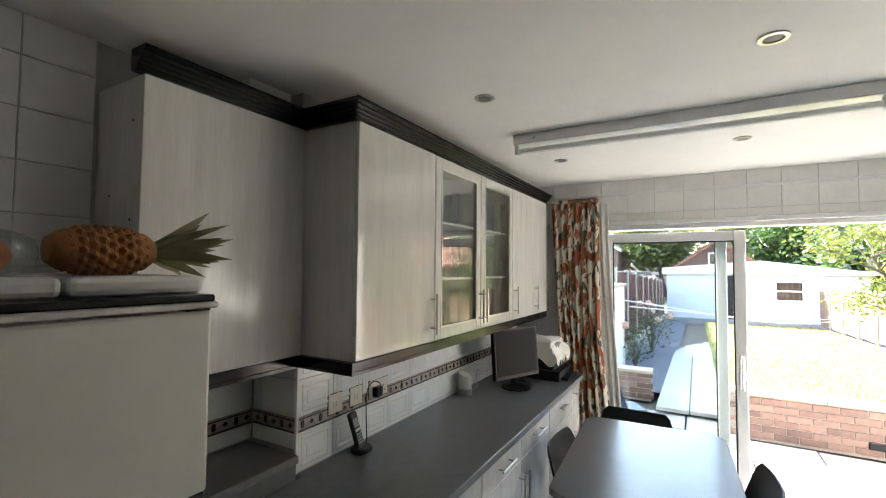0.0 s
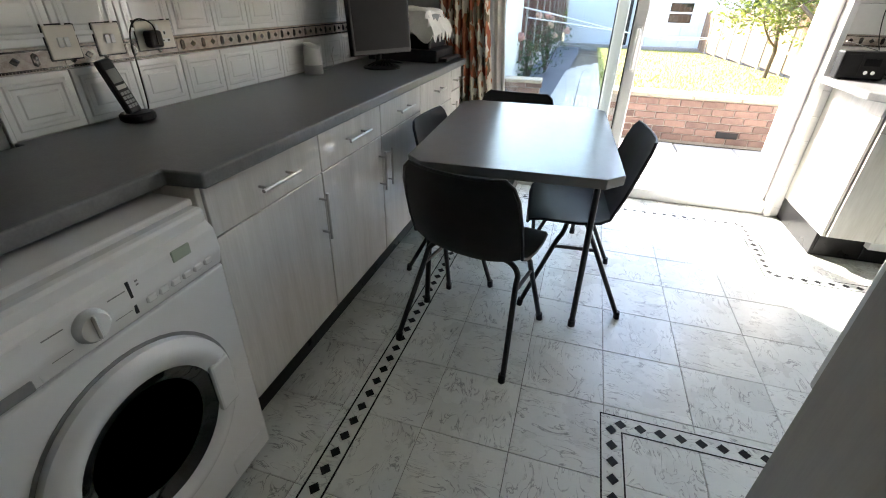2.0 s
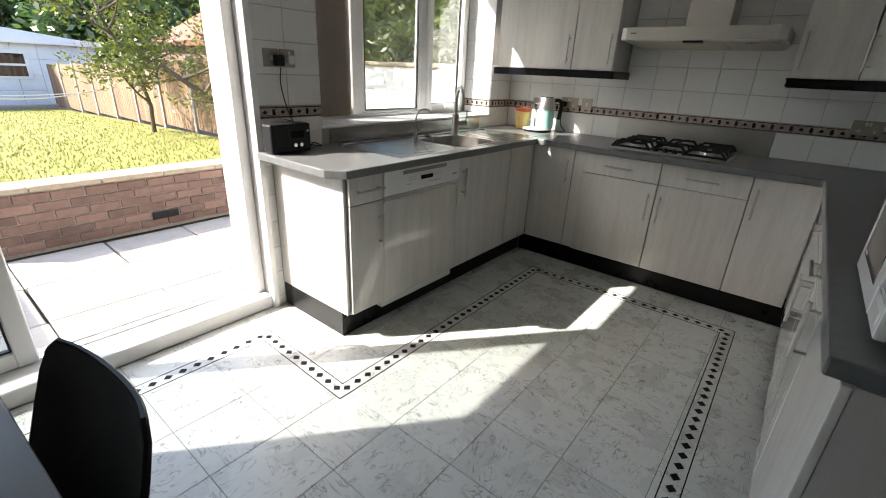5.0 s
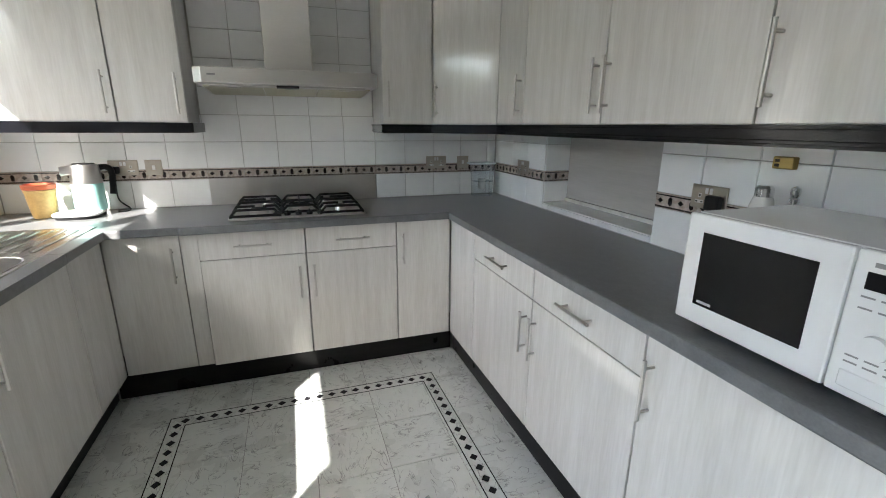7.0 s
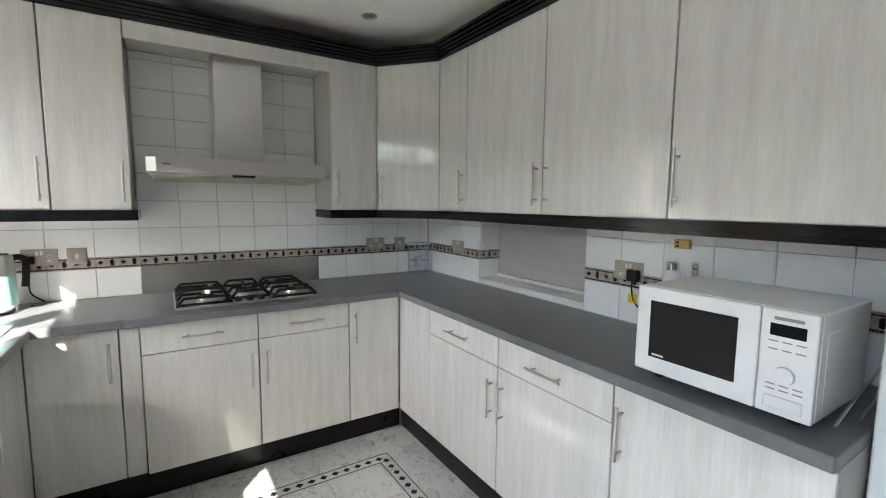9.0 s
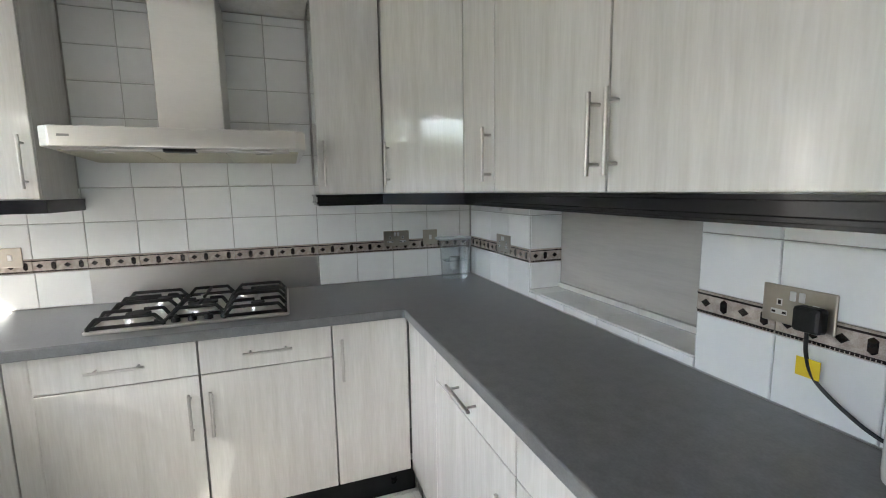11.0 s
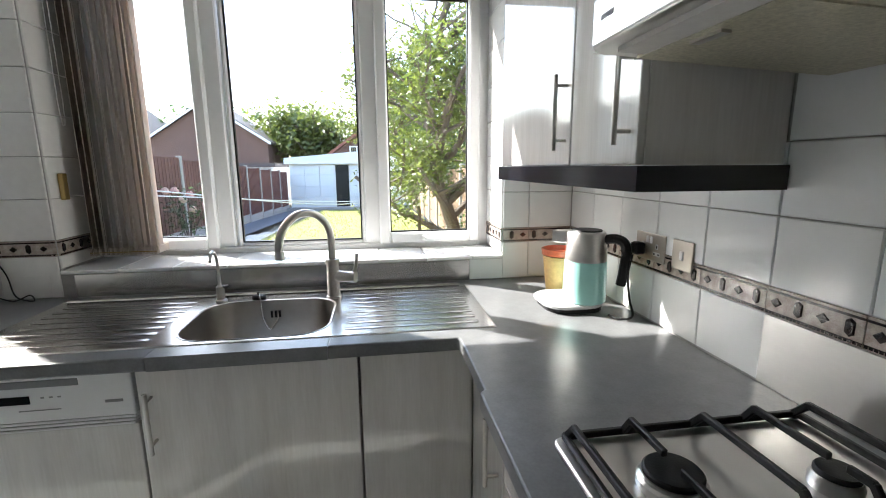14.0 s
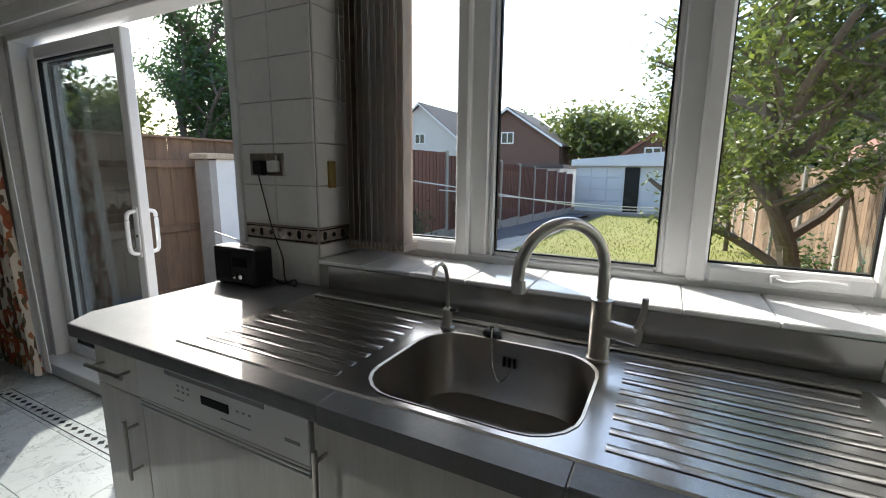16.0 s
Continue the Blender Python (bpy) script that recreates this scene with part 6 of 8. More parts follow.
# water filter jug
WJ = thing("water_filter_jug", (3.70, 1.08, WT), "clear plastic water filter jug with pale lid", "jug")
jb = [rounded_rect(3.70, 1.09, w, d, 0.03, 4) for w, d in ((0.095, 0.14), (0.10, 0.145), (0.105, 0.15), (0.115, 0.17))]
jm = bmesh.new()
rr = [[jm.verts.new((x, y, WT + h)) for x, y in ring] for ring, h in zip(jb, (0.002, 0.07, 0.15, 0.22))]
for lo, hi in zip(rr, rr[1:]):
    for i in range(len(lo)):
        jm.faces.new((lo[i], lo[(i + 1) % len(lo)], hi[(i + 1) % len(lo)], hi[i]))
jm.faces.new(rr[0][::-1])
part("jug", jm, M_CLEAR, WJ, smooth=True)
part("funnel", prism(rounded_rect(3.70, 1.09, 0.09, 0.13, 0.025, 4), WT + 0.10, WT + 0.105), M_CLEAR, WJ)
part("cartridge", lathe([(0.025, 0.05), (0.028, 0.12), (0.0, 0.122)], (3.70, 1.09, WT), 18), M_WHITE, WJ, smooth=True)
part("lid", prism(rounded_rect(3.70, 1.095, 0.12, 0.20, 0.04, 4), WT + 0.221, WT + 0.233, 0.003), mat("pale_translucent_lid", (0.6, 0.63, 0.66), 0.25), WJ)

# radio
RD = thing("radio", (1.455, 3.75, WT), "small black digital radio with aerial up", "radio")
part("body", box(1.342, 1.572, 3.705, 3.79, WT + 0.004, WT + 0.148, 0.010, 2), M_BLACK, RD)
part("speaker_grille", box(1.355, 1.44, 3.702, 3.707, WT + 0.02, WT + 0.132, 0.002), M_CHAIR, RD)
part("screen", box(1.455, 1.53, 3.7025, 3.707, WT + 0.075, WT + 0.112, 0.001), M_SCREEN, RD)
for u in (1.47, 1.505):
    part("knob", cyl((u, 3.705, WT + 0.042), (u, 3.693, WT + 0.042), 0.010, seg=14), M_CHROME, RD, smooth=True)
part("button", cyl((1.552, 3.705, WT + 0.11), (1.552, 3.702, WT + 0.11), 0.006, seg=12), M_CHROME, RD)
part("aerial", tube([(1.53, 3.76, WT + 0.147), (1.335, 3.725, WT + 0.195)], 0.0025, 6), M_CHROME, RD)
for u in (1.37, 1.545):
    part("foot", box(u - 0.01, u + 0.01, 3.715, 3.78, WT, WT + 0.006), M_BLACK, RD)
tagged(part("tile_sample", box(1.63, 1.715, YN - 0.009, YN - 0.0064, WT + 0.02, WT + 0.09, 0.001), M_TILE_MATT, WALL_N), kind="")

# cordless phone
PH = thing("cordless_phone", (-1.35, 1.60, WT), "black cordless phone standing in its charger", "phone")
part("charger", prism(rounded_rect(-1.352, 1.60, 0.085, 0.10, 0.035, 5), WT + 0.0005, WT + 0.026, 0.006), M_BLACK, PH, smooth=False)
hs = box(-0.012, 0.012, -0.024, 0.024, 0.0, 0.165, 0.008, 2)
hm = Matrix.Translation((-1.352, 1.593, WT + 0.022)) @ Matrix.Rotation(radians(-14), 4, "Y") @ Matrix.Rotation(radians(8), 4, "X")
hs.transform(hm)
hst = part("handset", hs, M_BLACK, PH)
sc = box(0.0115, 0.0135, -0.017, 0.017, 0.095, 0.135, 0.001)
sc.transform(hm)
part("screen", sc, M_GREY, hst)
kp = bmesh.new()
for i in range(3):
    for j in range(4):
        box(0.0115, 0.0138, -0.016 + i * 0.011, -0.007 + i * 0.011, 0.02 + j * 0.013, 0.029 + j * 0.013, bm=kp)
kp.transform(hm)
part("keys", kp, M_GREY, hst)
ns = box(0.0115, 0.0136, -0.016, 0.016, 0.076, 0.088)
ns.transform(hm)
part("call_keys", ns, M_LIGHTGREY, hst)

# smart speaker
SP = thing("smart_speaker", (-1.365, 2.72, WT), "small white and grey smart speaker", "speaker")
part("lower", lathe([(0.047, 0.0), (0.049, 0.004), (0.046, 0.045)], (-1.365, 2.665, WT), 28), M_GREY, SP, smooth=True)
up = lathe([(0.0465, 0.045), (0.042, 0.12), (0.04, 0.135), (0.0, 0.137)], (-1.365, 2.665, WT), 28)
for v in up.verts:
    if v.co.z > WT + 0.11:
        v.co.z += (v.co.x + 1.365) * -0.35
part("upper", up, M_LIGHTGREY, SP, "pale upper shell with slanted top", smooth=True)
cable("speaker_cable", [(-1.36, 2.75, WT + 0.01), (-1.37, 2.80, WT + 0.005), (-1.36, 2.86, WT + 0.02), (-1.40, 2.92, WT + 0.06), (-1.42, 2.98, WT + 0.10)], "pale cable behind the smart speaker", 0.0022, M_LIGHTGREY)

# monitor
MN = thing("computer_monitor", (-1.17, 3.0, WT), "black flat computer monitor on a round foot", "monitor")
mm = Matrix.Translation((-1.12, 3.0, WT + 0.03)) @ Matrix.Rotation(radians(66), 4, "Z") @ Matrix.Rotation(radians(-5), 4, "X")
bd = box(-0.215, 0.215, -0.018, 0.018, 0.045, 0.395, 0.006, 2)
bd.transform(mm)
part("casing", bd, M_BLACK, MN)
sc = box(-0.2, 0.2, -0.0195, -0.017, 0.07, 0.38)
sc.transform(mm)
part("screen", sc, M_SCREEN, MN, "dark switched-off screen")
part("foot", lathe([(0.105, 0.0), (0.105, 0.008), (0.09, 0.014), (0.0, 0.016)], (-1.135, 3.01, WT + 0.0005), 32), M_BLACK, MN, smooth=True)
part("stem", box(-1.165, -1.138, 2.99, 3.03, WT + 0.012, WT + 0.14, 0.006), M_BLACK, MN)
clut = bmesh.new()
for k in range(7):
    tube(smooth_path([(-1.18 + 0.02 * k, 2.92 + 0.01 * k, WT + 0.02), (-1.11 + 0.006 * k, 2.96, WT + 0.05), (-1.08 + 0.01 * k, 3.03, WT + 0.03), (-1.16, 3.08 + 0.02 * k, WT + 0.022)], 4), 0.004, 6, bm=clut)
tagged(part("cable_bundle", clut, M_BLACK), "tangle of black cables at the monitor's foot", "cable")

# printer under a cloth
PR = thing("printer", (-1.13, 3.49, WT), "black flat printer on the worktop's end", "printer")
part("body", box(-1.36, -0.90, 3.30, 3.67, WT + 0.004, WT + 0.075, 0.008, 2), M_BLACK, PR)
part("paper_tray", box(-0.90, -0.845, 3.34, 3.63, WT + 0.01, WT + 0.03, 0.004), M_BLACK, PR)
part("upper", box(-1.34, -0.95, 3.33, 3.65, WT + 0.0755, WT + 0.16, 0.012, 2), M_BLACK, PR)
ct = bmesh.new()
NX = 22
for i in range(NX + 1):
    for j in range(NX + 1):
        u, v = -1 + 2 * i / NX, -1 + 2 * j / NX
        x, y = -1.145 + u * 0.235, 3.49 + v * 0.225
        edge = max(abs(u), abs(v))
        z = WT + 0.305 - 0.03 * edge ** 2
        if edge > 0.72:
            z -= (edge - 0.72) / 0.28 * (0.13 + 0.03 * math.sin(9 * (u + 2 * v)))
        z += 0.016 * noise.noise(Vector((x * 9, y * 9, 0)))
        x += 0.012 * noise.noise(Vector((x * 12, y * 12, 3)))
        ct.verts.new((x, y, z))
ct.verts.ensure_lookup_table()
for i in range(NX):
    for j in range(NX):
        a = i * (NX + 1) + j
        ct.faces.new((ct.verts[a], ct.verts[a + NX + 1], ct.verts[a + NX + 2], ct.verts[a + 1]))
bmesh.ops.recalc_face_normals(ct, faces=ct.faces)
bmesh.ops.solidify(ct, geom=list(ct.faces), thickness=0.003)
tagged(part("dust_cover", ct, M_LINEN, smooth=True), "crumpled white cloth draped over the printer", "cloth")
part("lid", box(-1.33, -0.96, 3.32, 3.66, WT + 0.16, WT + 0.27, 0.02, 2), M_GREY, PR)

# ---- curtain ----
def curtain_mat():
    m = mat("leaf_print_curtain", (0.62, 0.56, 0.47), 0.85, vary=0.05, scale=30, bump=0.1, bscale=300)
    t = m.node_tree
    b = t.nodes["Principled BSDF"]
    old = b.inputs["Base Color"].links[0].from_socket
    co = t.nodes.new("ShaderNodeTexCoord")
    for rot, sc, thr, col in ((0.5, (16, 16, 7), 0.53, (0.27, 0.07, 0.03)), (-0.6, (22, 22, 8), 0.56, (0.10, 0.075, 0.04)), (0.9, (26, 26, 13), 0.60, (0.33, 0.12, 0.045))):
        mp = t.nodes.new("ShaderNodeMapping")
        mp.inputs["Rotation"].default_value, mp.inputs["Scale"].default_value = (rot, 0, 0), sc
        t.links.new(co.outputs["Object"], mp.inputs[0])
        nz = t.nodes.new("ShaderNodeTexNoise")
        nz.inputs["Scale"].default_value, nz.inputs["Detail"].default_value = 1.0, 1.5
        t.links.new(mp.outputs[0], nz.inputs["Vector"])
        rp = t.nodes.new("ShaderNodeMapRange")
        rp.inputs["From Min"].default_value, rp.inputs["From Max"].default_value = thr, thr + 0.02
        t.links.new(nz.outputs["Fac"], rp.inputs[0])
        mx = t.nodes.new("ShaderNodeMixRGB")
        mx.inputs[2].default_value = (*col, 1)
        t.links.new(rp.outputs[0], mx.inputs[0])
        t.links.new(old, mx.inputs[1])
        old = mx.outputs[0]
    t.links.new(old, b.inputs["Base Color"])
    return m


CU = thing("curtain", (-0.9, 3.78, 0.1), "cream curtain with rust and brown leaf print, drawn aside", "curtain")
cb = bmesh.new()
NF, NZ = 110, 26
for j in range(NZ + 1):
    f = j / NZ
    z = 0.05 + (2.345 - 0.05) * f
    for i in range(NF + 1):
        s = i / NF
        gather = 0.82 + 0.18 * abs(2 * f - 1)
        x = -0.90 + (s - 0.5) * (0.40 + 0.12 * (1 - f) ** 2) * gather + 0.09 * (1 - f) ** 1.5
        amp = 0.032 * (1 - 0.45 * f)
        y = 3.782 + amp * math.sin(s * 2 * math.pi * 7 + 0.7 * math.sin(3 * f)) + 0.008 * noise.noise(Vector((s * 9, f * 5, 0)))
        cb.verts.new((x + 0.006 * math.cos(s * 44), y, z))
cb.verts.ensure_lookup_table()
for j in range(NZ):
    for i in range(NF):
        a = j * (NF + 1) + i
        cb.faces.new((cb.verts[a], cb.verts[a + 1], cb.verts[a + NF + 2], cb.verts[a + NF + 1]))
part("fabric", cb, curtain_mat(), CU, smooth=True)
ln = bmesh.new()
for j in range(9):
    for i in range(13):
        s = i / 12
        ln.verts.new((-0.72 + s * 0.09 + 0.14 * (1 - j / 8) ** 1.5, 3.812 + 0.01 * math.sin(s * 12), 0.06 + 2.25 * j / 8))
ln.verts.ensure_lookup_table()
for j in range(8):
    for i in range(12):
        a = j * 13 + i
        ln.faces.new((ln.verts[a], ln.verts[a + 1], ln.verts[a + 14], ln.verts[a + 13]))
part("lining", ln, M_LINEN, CU, "plain cream lining", smooth=True)
part("heading", box(-1.11, -0.71, 3.752, 3.815, 2.325, 2.355, 0.006), curtain_mat(), CU)
part("rail", box(-1.115, -0.69, 3.825, 3.843, 2.335, 2.35), M_UPVC, CU)

# ---- ceiling lamps ----
def downlight(x, y):
    d = thing("downlight", (x, y, ZC), "chrome recessed ceiling downlight, switched off", "lamp", "ceiling downlights")
    part("bezel", lathe([(0.044, 0.0), (0.043, -0.005), (0.03, -0.006), (0.028, 0.0)], (x, y, ZC - 0.0005), 28), M_NICKEL, d, smooth=True)
    part("bulb", lathe([(0.028, -0.001), (0.02, -0.004), (0.0, -0.005)], (x, y, ZC - 0.0008), 20), M_GREY, d, smooth=True)


for x, y in ((-0.79, 1.706), (0.212, 1.694), (-0.792, 2.95), (0.223, 2.914), (3.22, 1.68)):
    downlight(x, y)
FL = thing("fluorescent_fitting", (-0.08, 2.3, ZC), "long white fluorescent batten, switched off", "lamp")
fxa, fxb, fy = -0.875, 0.655, 2.30
part("batten", box(fxa, fxb, fy - 0.03, fy + 0.03, ZC - 0.055, ZC - 0.001, 0.004), M_UPVC, FL)
part("tube", cyl((fxa + 0.03, fy, ZC - 0.088), (fxb - 0.03, fy, ZC - 0.088), 0.015, seg=16), M_TUBE, FL, "bare fluorescent tube", smooth=True)
for xx in (fxa + 0.003, fxb - 0.028):
    part("lampholder", box(xx, xx + 0.025, fy - 0.018, fy + 0.018, ZC - 0.108, ZC - 0.055, 0.004), M_UPVC, FL)
part("starter", cyl((fxa + 0.12, fy - 0.03, ZC - 0.03), (fxa + 0.12, fy - 0.036, ZC - 0.03), 0.009, seg=14), M_LIGHTGREY, FL)

# ---- tall oven housing ----
OV = thing("oven_housing", (0.79, 1.0, 0), "tall woodgrain housing with a white built-in double oven", "oven")
ox0, ox1, oyf, oyb = 0.500, 1.086, 1.298, 0.71
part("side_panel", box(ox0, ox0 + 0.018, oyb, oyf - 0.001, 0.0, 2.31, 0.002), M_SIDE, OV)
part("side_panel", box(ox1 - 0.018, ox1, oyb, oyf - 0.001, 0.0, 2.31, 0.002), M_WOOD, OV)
part("body", box(ox0 + 0.019, ox1 - 0.019, oyb, oyf - 0.03, 0.145, 2.305), M_CARCASS, OV)
front(OV, "drawer_front", "+Y", oyf, ox0 + 0.002, ox1 - 0.002, 0.15, 0.62, (ox0 + 0.2, 0.55, ox1 - 0.2, 0.55))
part("oven_door", box(ox0 + 0.004, ox1 - 0.004, oyf - 0.028, oyf + 0.02, 0.64, 1.145, 0.006, 2), M_WHITE, OV, "white main oven door")
part("grill_door", box(ox0 + 0.004, ox1 - 0.004, oyf - 0.028, oyf + 0.02, 1.16, 1.445, 0.006, 2), M_WHITE, OV, "white grill door")
part("oven_gap", box(ox0 + 0.006, ox1 - 0.006, oyf - 0.028, oyf, 1.146, 1.159), M_BLACK, OV)
part("oven_gap", box(ox0 + 0.006, ox1 - 0.006, oyf - 0.028, oyf, 1.446, 1.457), M_BLACK, OV)
ocp = part("control_panel", box(ox0 + 0.004, ox1 - 0.004, oyf - 0.028, oyf + 0.018, 1.458, 1.60, 0.006, 2), M_WHITE, OV, "white control panel")
part("frame_trim", box(ox0 + 0.004, ox1 - 0.004, oyf - 0.028, oyf + 0.006, 1.602, 1.72, 0.006), M_WHITE, OV)
part("clock", box(0.70, 0.86, oyf + 0.0175, oyf + 0.019, 1.50, 1.56), M_SCREEN, ocp)
part("oven_window", box(0.60, 0.98, oyf + 0.0195, oyf + 0.0215, 0.72, 1.02), M_DARKGLASS, OV)
part("oven_handle", tube(smooth_path([(0.60, oyf + 0.02, 1.10), (0.62, oyf + 0.055, 1.105), (0.79, oyf + 0.058, 1.105), (0.97, oyf + 0.055, 1.105), (0.99, oyf + 0.02, 1.10)]), 0.009), M_BLACK, OV, smooth=True)
part("grill_handle", tube(smooth_path([(0.60, oyf + 0.02, 1.40), (0.62, oyf + 0.05, 1.405), (0.79, oyf + 0.053, 1.405), (0.97, oyf + 0.05, 1.405), (0.99, oyf + 0.02, 1.40)]), 0.009), M_BLACK, OV, smooth=True)
front(OV, "top_door", "+Y", oyf, ox0 + 0.002, ox1 - 0.002, 1.73, 2.305, (ox0 + 0.04, 1.77, ox0 + 0.04, 1.95))
tw = bmesh.new()
for j in range(13):
    for i in range(9):
        s = i / 8
        tw.verts.new((0.86 + s * 0.15, oyf + 0.069 + 0.006 * math.sin(s * 9 + j * 0.2), 1.09 - 0.40 * j / 12 * (1 - 0.1 * abs(s - 0.5))))
tw.verts.ensure_lookup_table()
for j in range(12):
    for i in range(8):
        a = j * 9 + i
        tw.faces.new((tw.verts[a], tw.verts[a + 1], tw.verts[a + 10], tw.verts[a + 9]))
bmesh.ops.solidify(tw, geom=list(tw.faces), thickness=0.003)
tagged(part("tea_towel", tw, mat("printed_tea_towel", (0.62, 0.6, 0.55), 0.85, vary=0.2, scale=9, color2=(0.30, 0.31, 0.26), bump=0.2, bscale=300), smooth=True), "printed tea towel hanging on the oven handle", "towel")
structure("baseboard", box(0.488, 0.499, -1.6, 0.68, 0.0, 0.10, 0.002), M_UPVC, "white skirting in the passage", "baseboard")
# boxes stacked on the wall cabinets
rnd = random.Random(9)
stack = [(3.62, 2.05, "red"), (3.6, 2.30, "card"), (3.64, 2.52, "dark"), (3.6, 1.66, "red")]
M_CARD = mat("brown_card", (0.30, 0.2, 0.11), 0.8, vary=0.15, scale=12)
for x, y, c in stack:
    bb = box(-0.07, 0.07, -0.10, 0.10, 0, 0.06 + 0.03 * rnd.random(), 0.003)
    bb.transform(Matrix.Translation((x, y, UZ1 + 0.0005)) @ Matrix.Rotation(rnd.uniform(-0.4, 0.4), 4, "Z"))
    tagged(part("food_packet", bb, {"red": M_RED, "card": M_CARD, "dark": M_BLACK}[c]), "small packet lying on top of the wall cabinets", "packet", "packets on the cabinets")
hk = tagged(part("wall_hook", lathe([(0.016, 0.006), (0.018, 0.01), (0.01, 0.016), (0.0, 0.017)], (3.40, YS, 1.325), 18, axis="Y"), M_WHITE, smooth=True), "white plastic hook on the tiles", "hook")


# ---- outdoors ----
M_GRASS = mat("lawn_ground", (0.17, 0.20, 0.035), 0.9, vary=0.25, scale=1.1, color2=(0.21, 0.18, 0.05), bump=0.6, bscale=40)
M_EARTH = mat("bare_earth", (0.12, 0.10, 0.07), 0.95, vary=0.3, scale=5, bump=0.5, bscale=30)
M_SLATE = mat("blue_grey_chippings", (0.10, 0.105, 0.12), 0.9, vary=0.4, scale=40, bump=0.8, bscale=90)
M_SLAB = mat("pale_concrete_slab", (0.44, 0.42, 0.38), 0.85, vary=0.12, scale=7, bump=0.25, bscale=60, per_object=0.08)
M_BRICK = mat("red_brown_brick", (0.30, 0.19, 0.145), 0.85, vary=0.25, scale=14, bump=0.4, bscale=90, per_object=0.3, color2=(0.21, 0.12, 0.095))
M_MORTAR = mat("mortar", (0.36, 0.32, 0.27), 0.9, vary=0.15, scale=40, bump=0.4, bscale=120)
M_RENDER = mat("white_painted_render", (0.78, 0.78, 0.77), 0.7, vary=0.06, scale=1.5, bump=0.25, bscale=50)
M_COPING = mat("sandstone_coping", (0.48, 0.39, 0.28), 0.8, vary=0.2, scale=9, bump=0.3, bscale=60)
M_FENCE = mat("weathered_fence_board", (0.27, 0.17, 0.10), 0.8, vary=0.25, scale=4, stretch=(8, 8, 0.6), color2=(0.17, 0.11, 0.075), bump=0.3, bscale=60, per_object=0.2)
M_FENCE_RED = mat("red_brown_fence_panel", (0.15, 0.065, 0.05), 0.8, vary=0.2, scale=4, stretch=(8, 8, 0.6), per_object=0.15)
M_CONC = mat("concrete_post", (0.36, 0.34, 0.31), 0.85, vary=0.12, scale=9, bump=0.3, bscale=60)
M_SHED = mat("white_garage_panel", (0.70, 0.72, 0.74), 0.7, vary=0.06, scale=3, bump=0.3, bscale=40, per_object=0.04)
M_ROOF = mat("dark_roof_tile", (0.10, 0.085, 0.08), 0.8, vary=0.25, scale=8, stretch=(1, 1, 6), bump=0.4, bscale=20)
M_REDROOF = mat("red_clay_tile", (0.22, 0.09, 0.06), 0.8, vary=0.25, scale=8, bump=0.4, bscale=20)
M_BARK = mat("bark", (0.12, 0.095, 0.075), 0.9, vary=0.3, scale=12, stretch=(3, 3, 0.7), bump=0.6, bscale=60)
M_BLUEPL = mat("blue_plastic", (0.03, 0.07, 0.13), 0.4, vary=0.1, scale=8)


def leaf_mat(name, c, c2):
    m = bpy.data.materials.new(name)
    m.use_nodes = True
    t = m.node_tree
    t.nodes.remove(t.nodes["Principled BSDF"])
    geo = t.nodes.new("ShaderNodeNewGeometry")
    rp = t.nodes.new("ShaderNodeValToRGB")
    rp.color_ramp.elements[0].color, rp.color_ramp.elements[1].color = (*c2, 1), (*c, 1)
    t.links.new(geo.outputs["Random Per Island"], rp.inputs[0])
    df = t.nodes.new("ShaderNodeBsdfDiffuse")
    tr = t.nodes.new("ShaderNodeBsdfTranslucent")
    gl = t.nodes.new("ShaderNodeBsdfGlossy")
    gl.inputs["Roughness"].default_value = 0.45
    a = t.nodes.new("ShaderNodeMixShader")
    a.inputs[0].default_value = 0.52
    b = t.nodes.new("ShaderNodeMixShader")
    b.inputs[0].default_value = 0.06
    for n in (df, tr):
        t.links.new(rp.outputs[0], n.inputs[0])
    t.links.new(df.outputs[0], a.inputs[1])
    t.links.new(tr.outputs[0], a.inputs[2])
    t.links.new(a.outputs[0], b.inputs[1])
    t.links.new(gl.outputs[0], b.inputs[2])
    t.links.new(b.outputs[0], t.nodes["Material Output"].inputs[0])
    return m


M_LEAF = leaf_mat("fresh_leaf", (0.17, 0.205, 0.036), (0.075, 0.105, 0.02))
M_LEAF_DARK = leaf_mat("dark_leaf", (0.065, 0.13, 0.03), (0.025, 0.06, 0.014))
M_ROSE = leaf_mat("rose_petal", (0.75, 0.42, 0.36), (0.78, 0.62, 0.5))


def gz(y):
    """The garden's fall away from the house."""
    return 0.02 - 0.036 * (min(max(y, 6.3), 24.5) - 6.3)


def sheet(x0, x1, ys, lift=0.0, nx=2):
    b = bmesh.new()
    rows = [[b.verts.new((x0 + (x1 - x0) * i / nx, y, gz(y) + lift)) for i in range(nx + 1)] for y in ys]
    for lo, hi in zip(rows, rows[1:]):
        for i in range(nx):
            b.faces.new((lo[i], lo[i + 1], hi[i + 1], hi[i]))
    return b


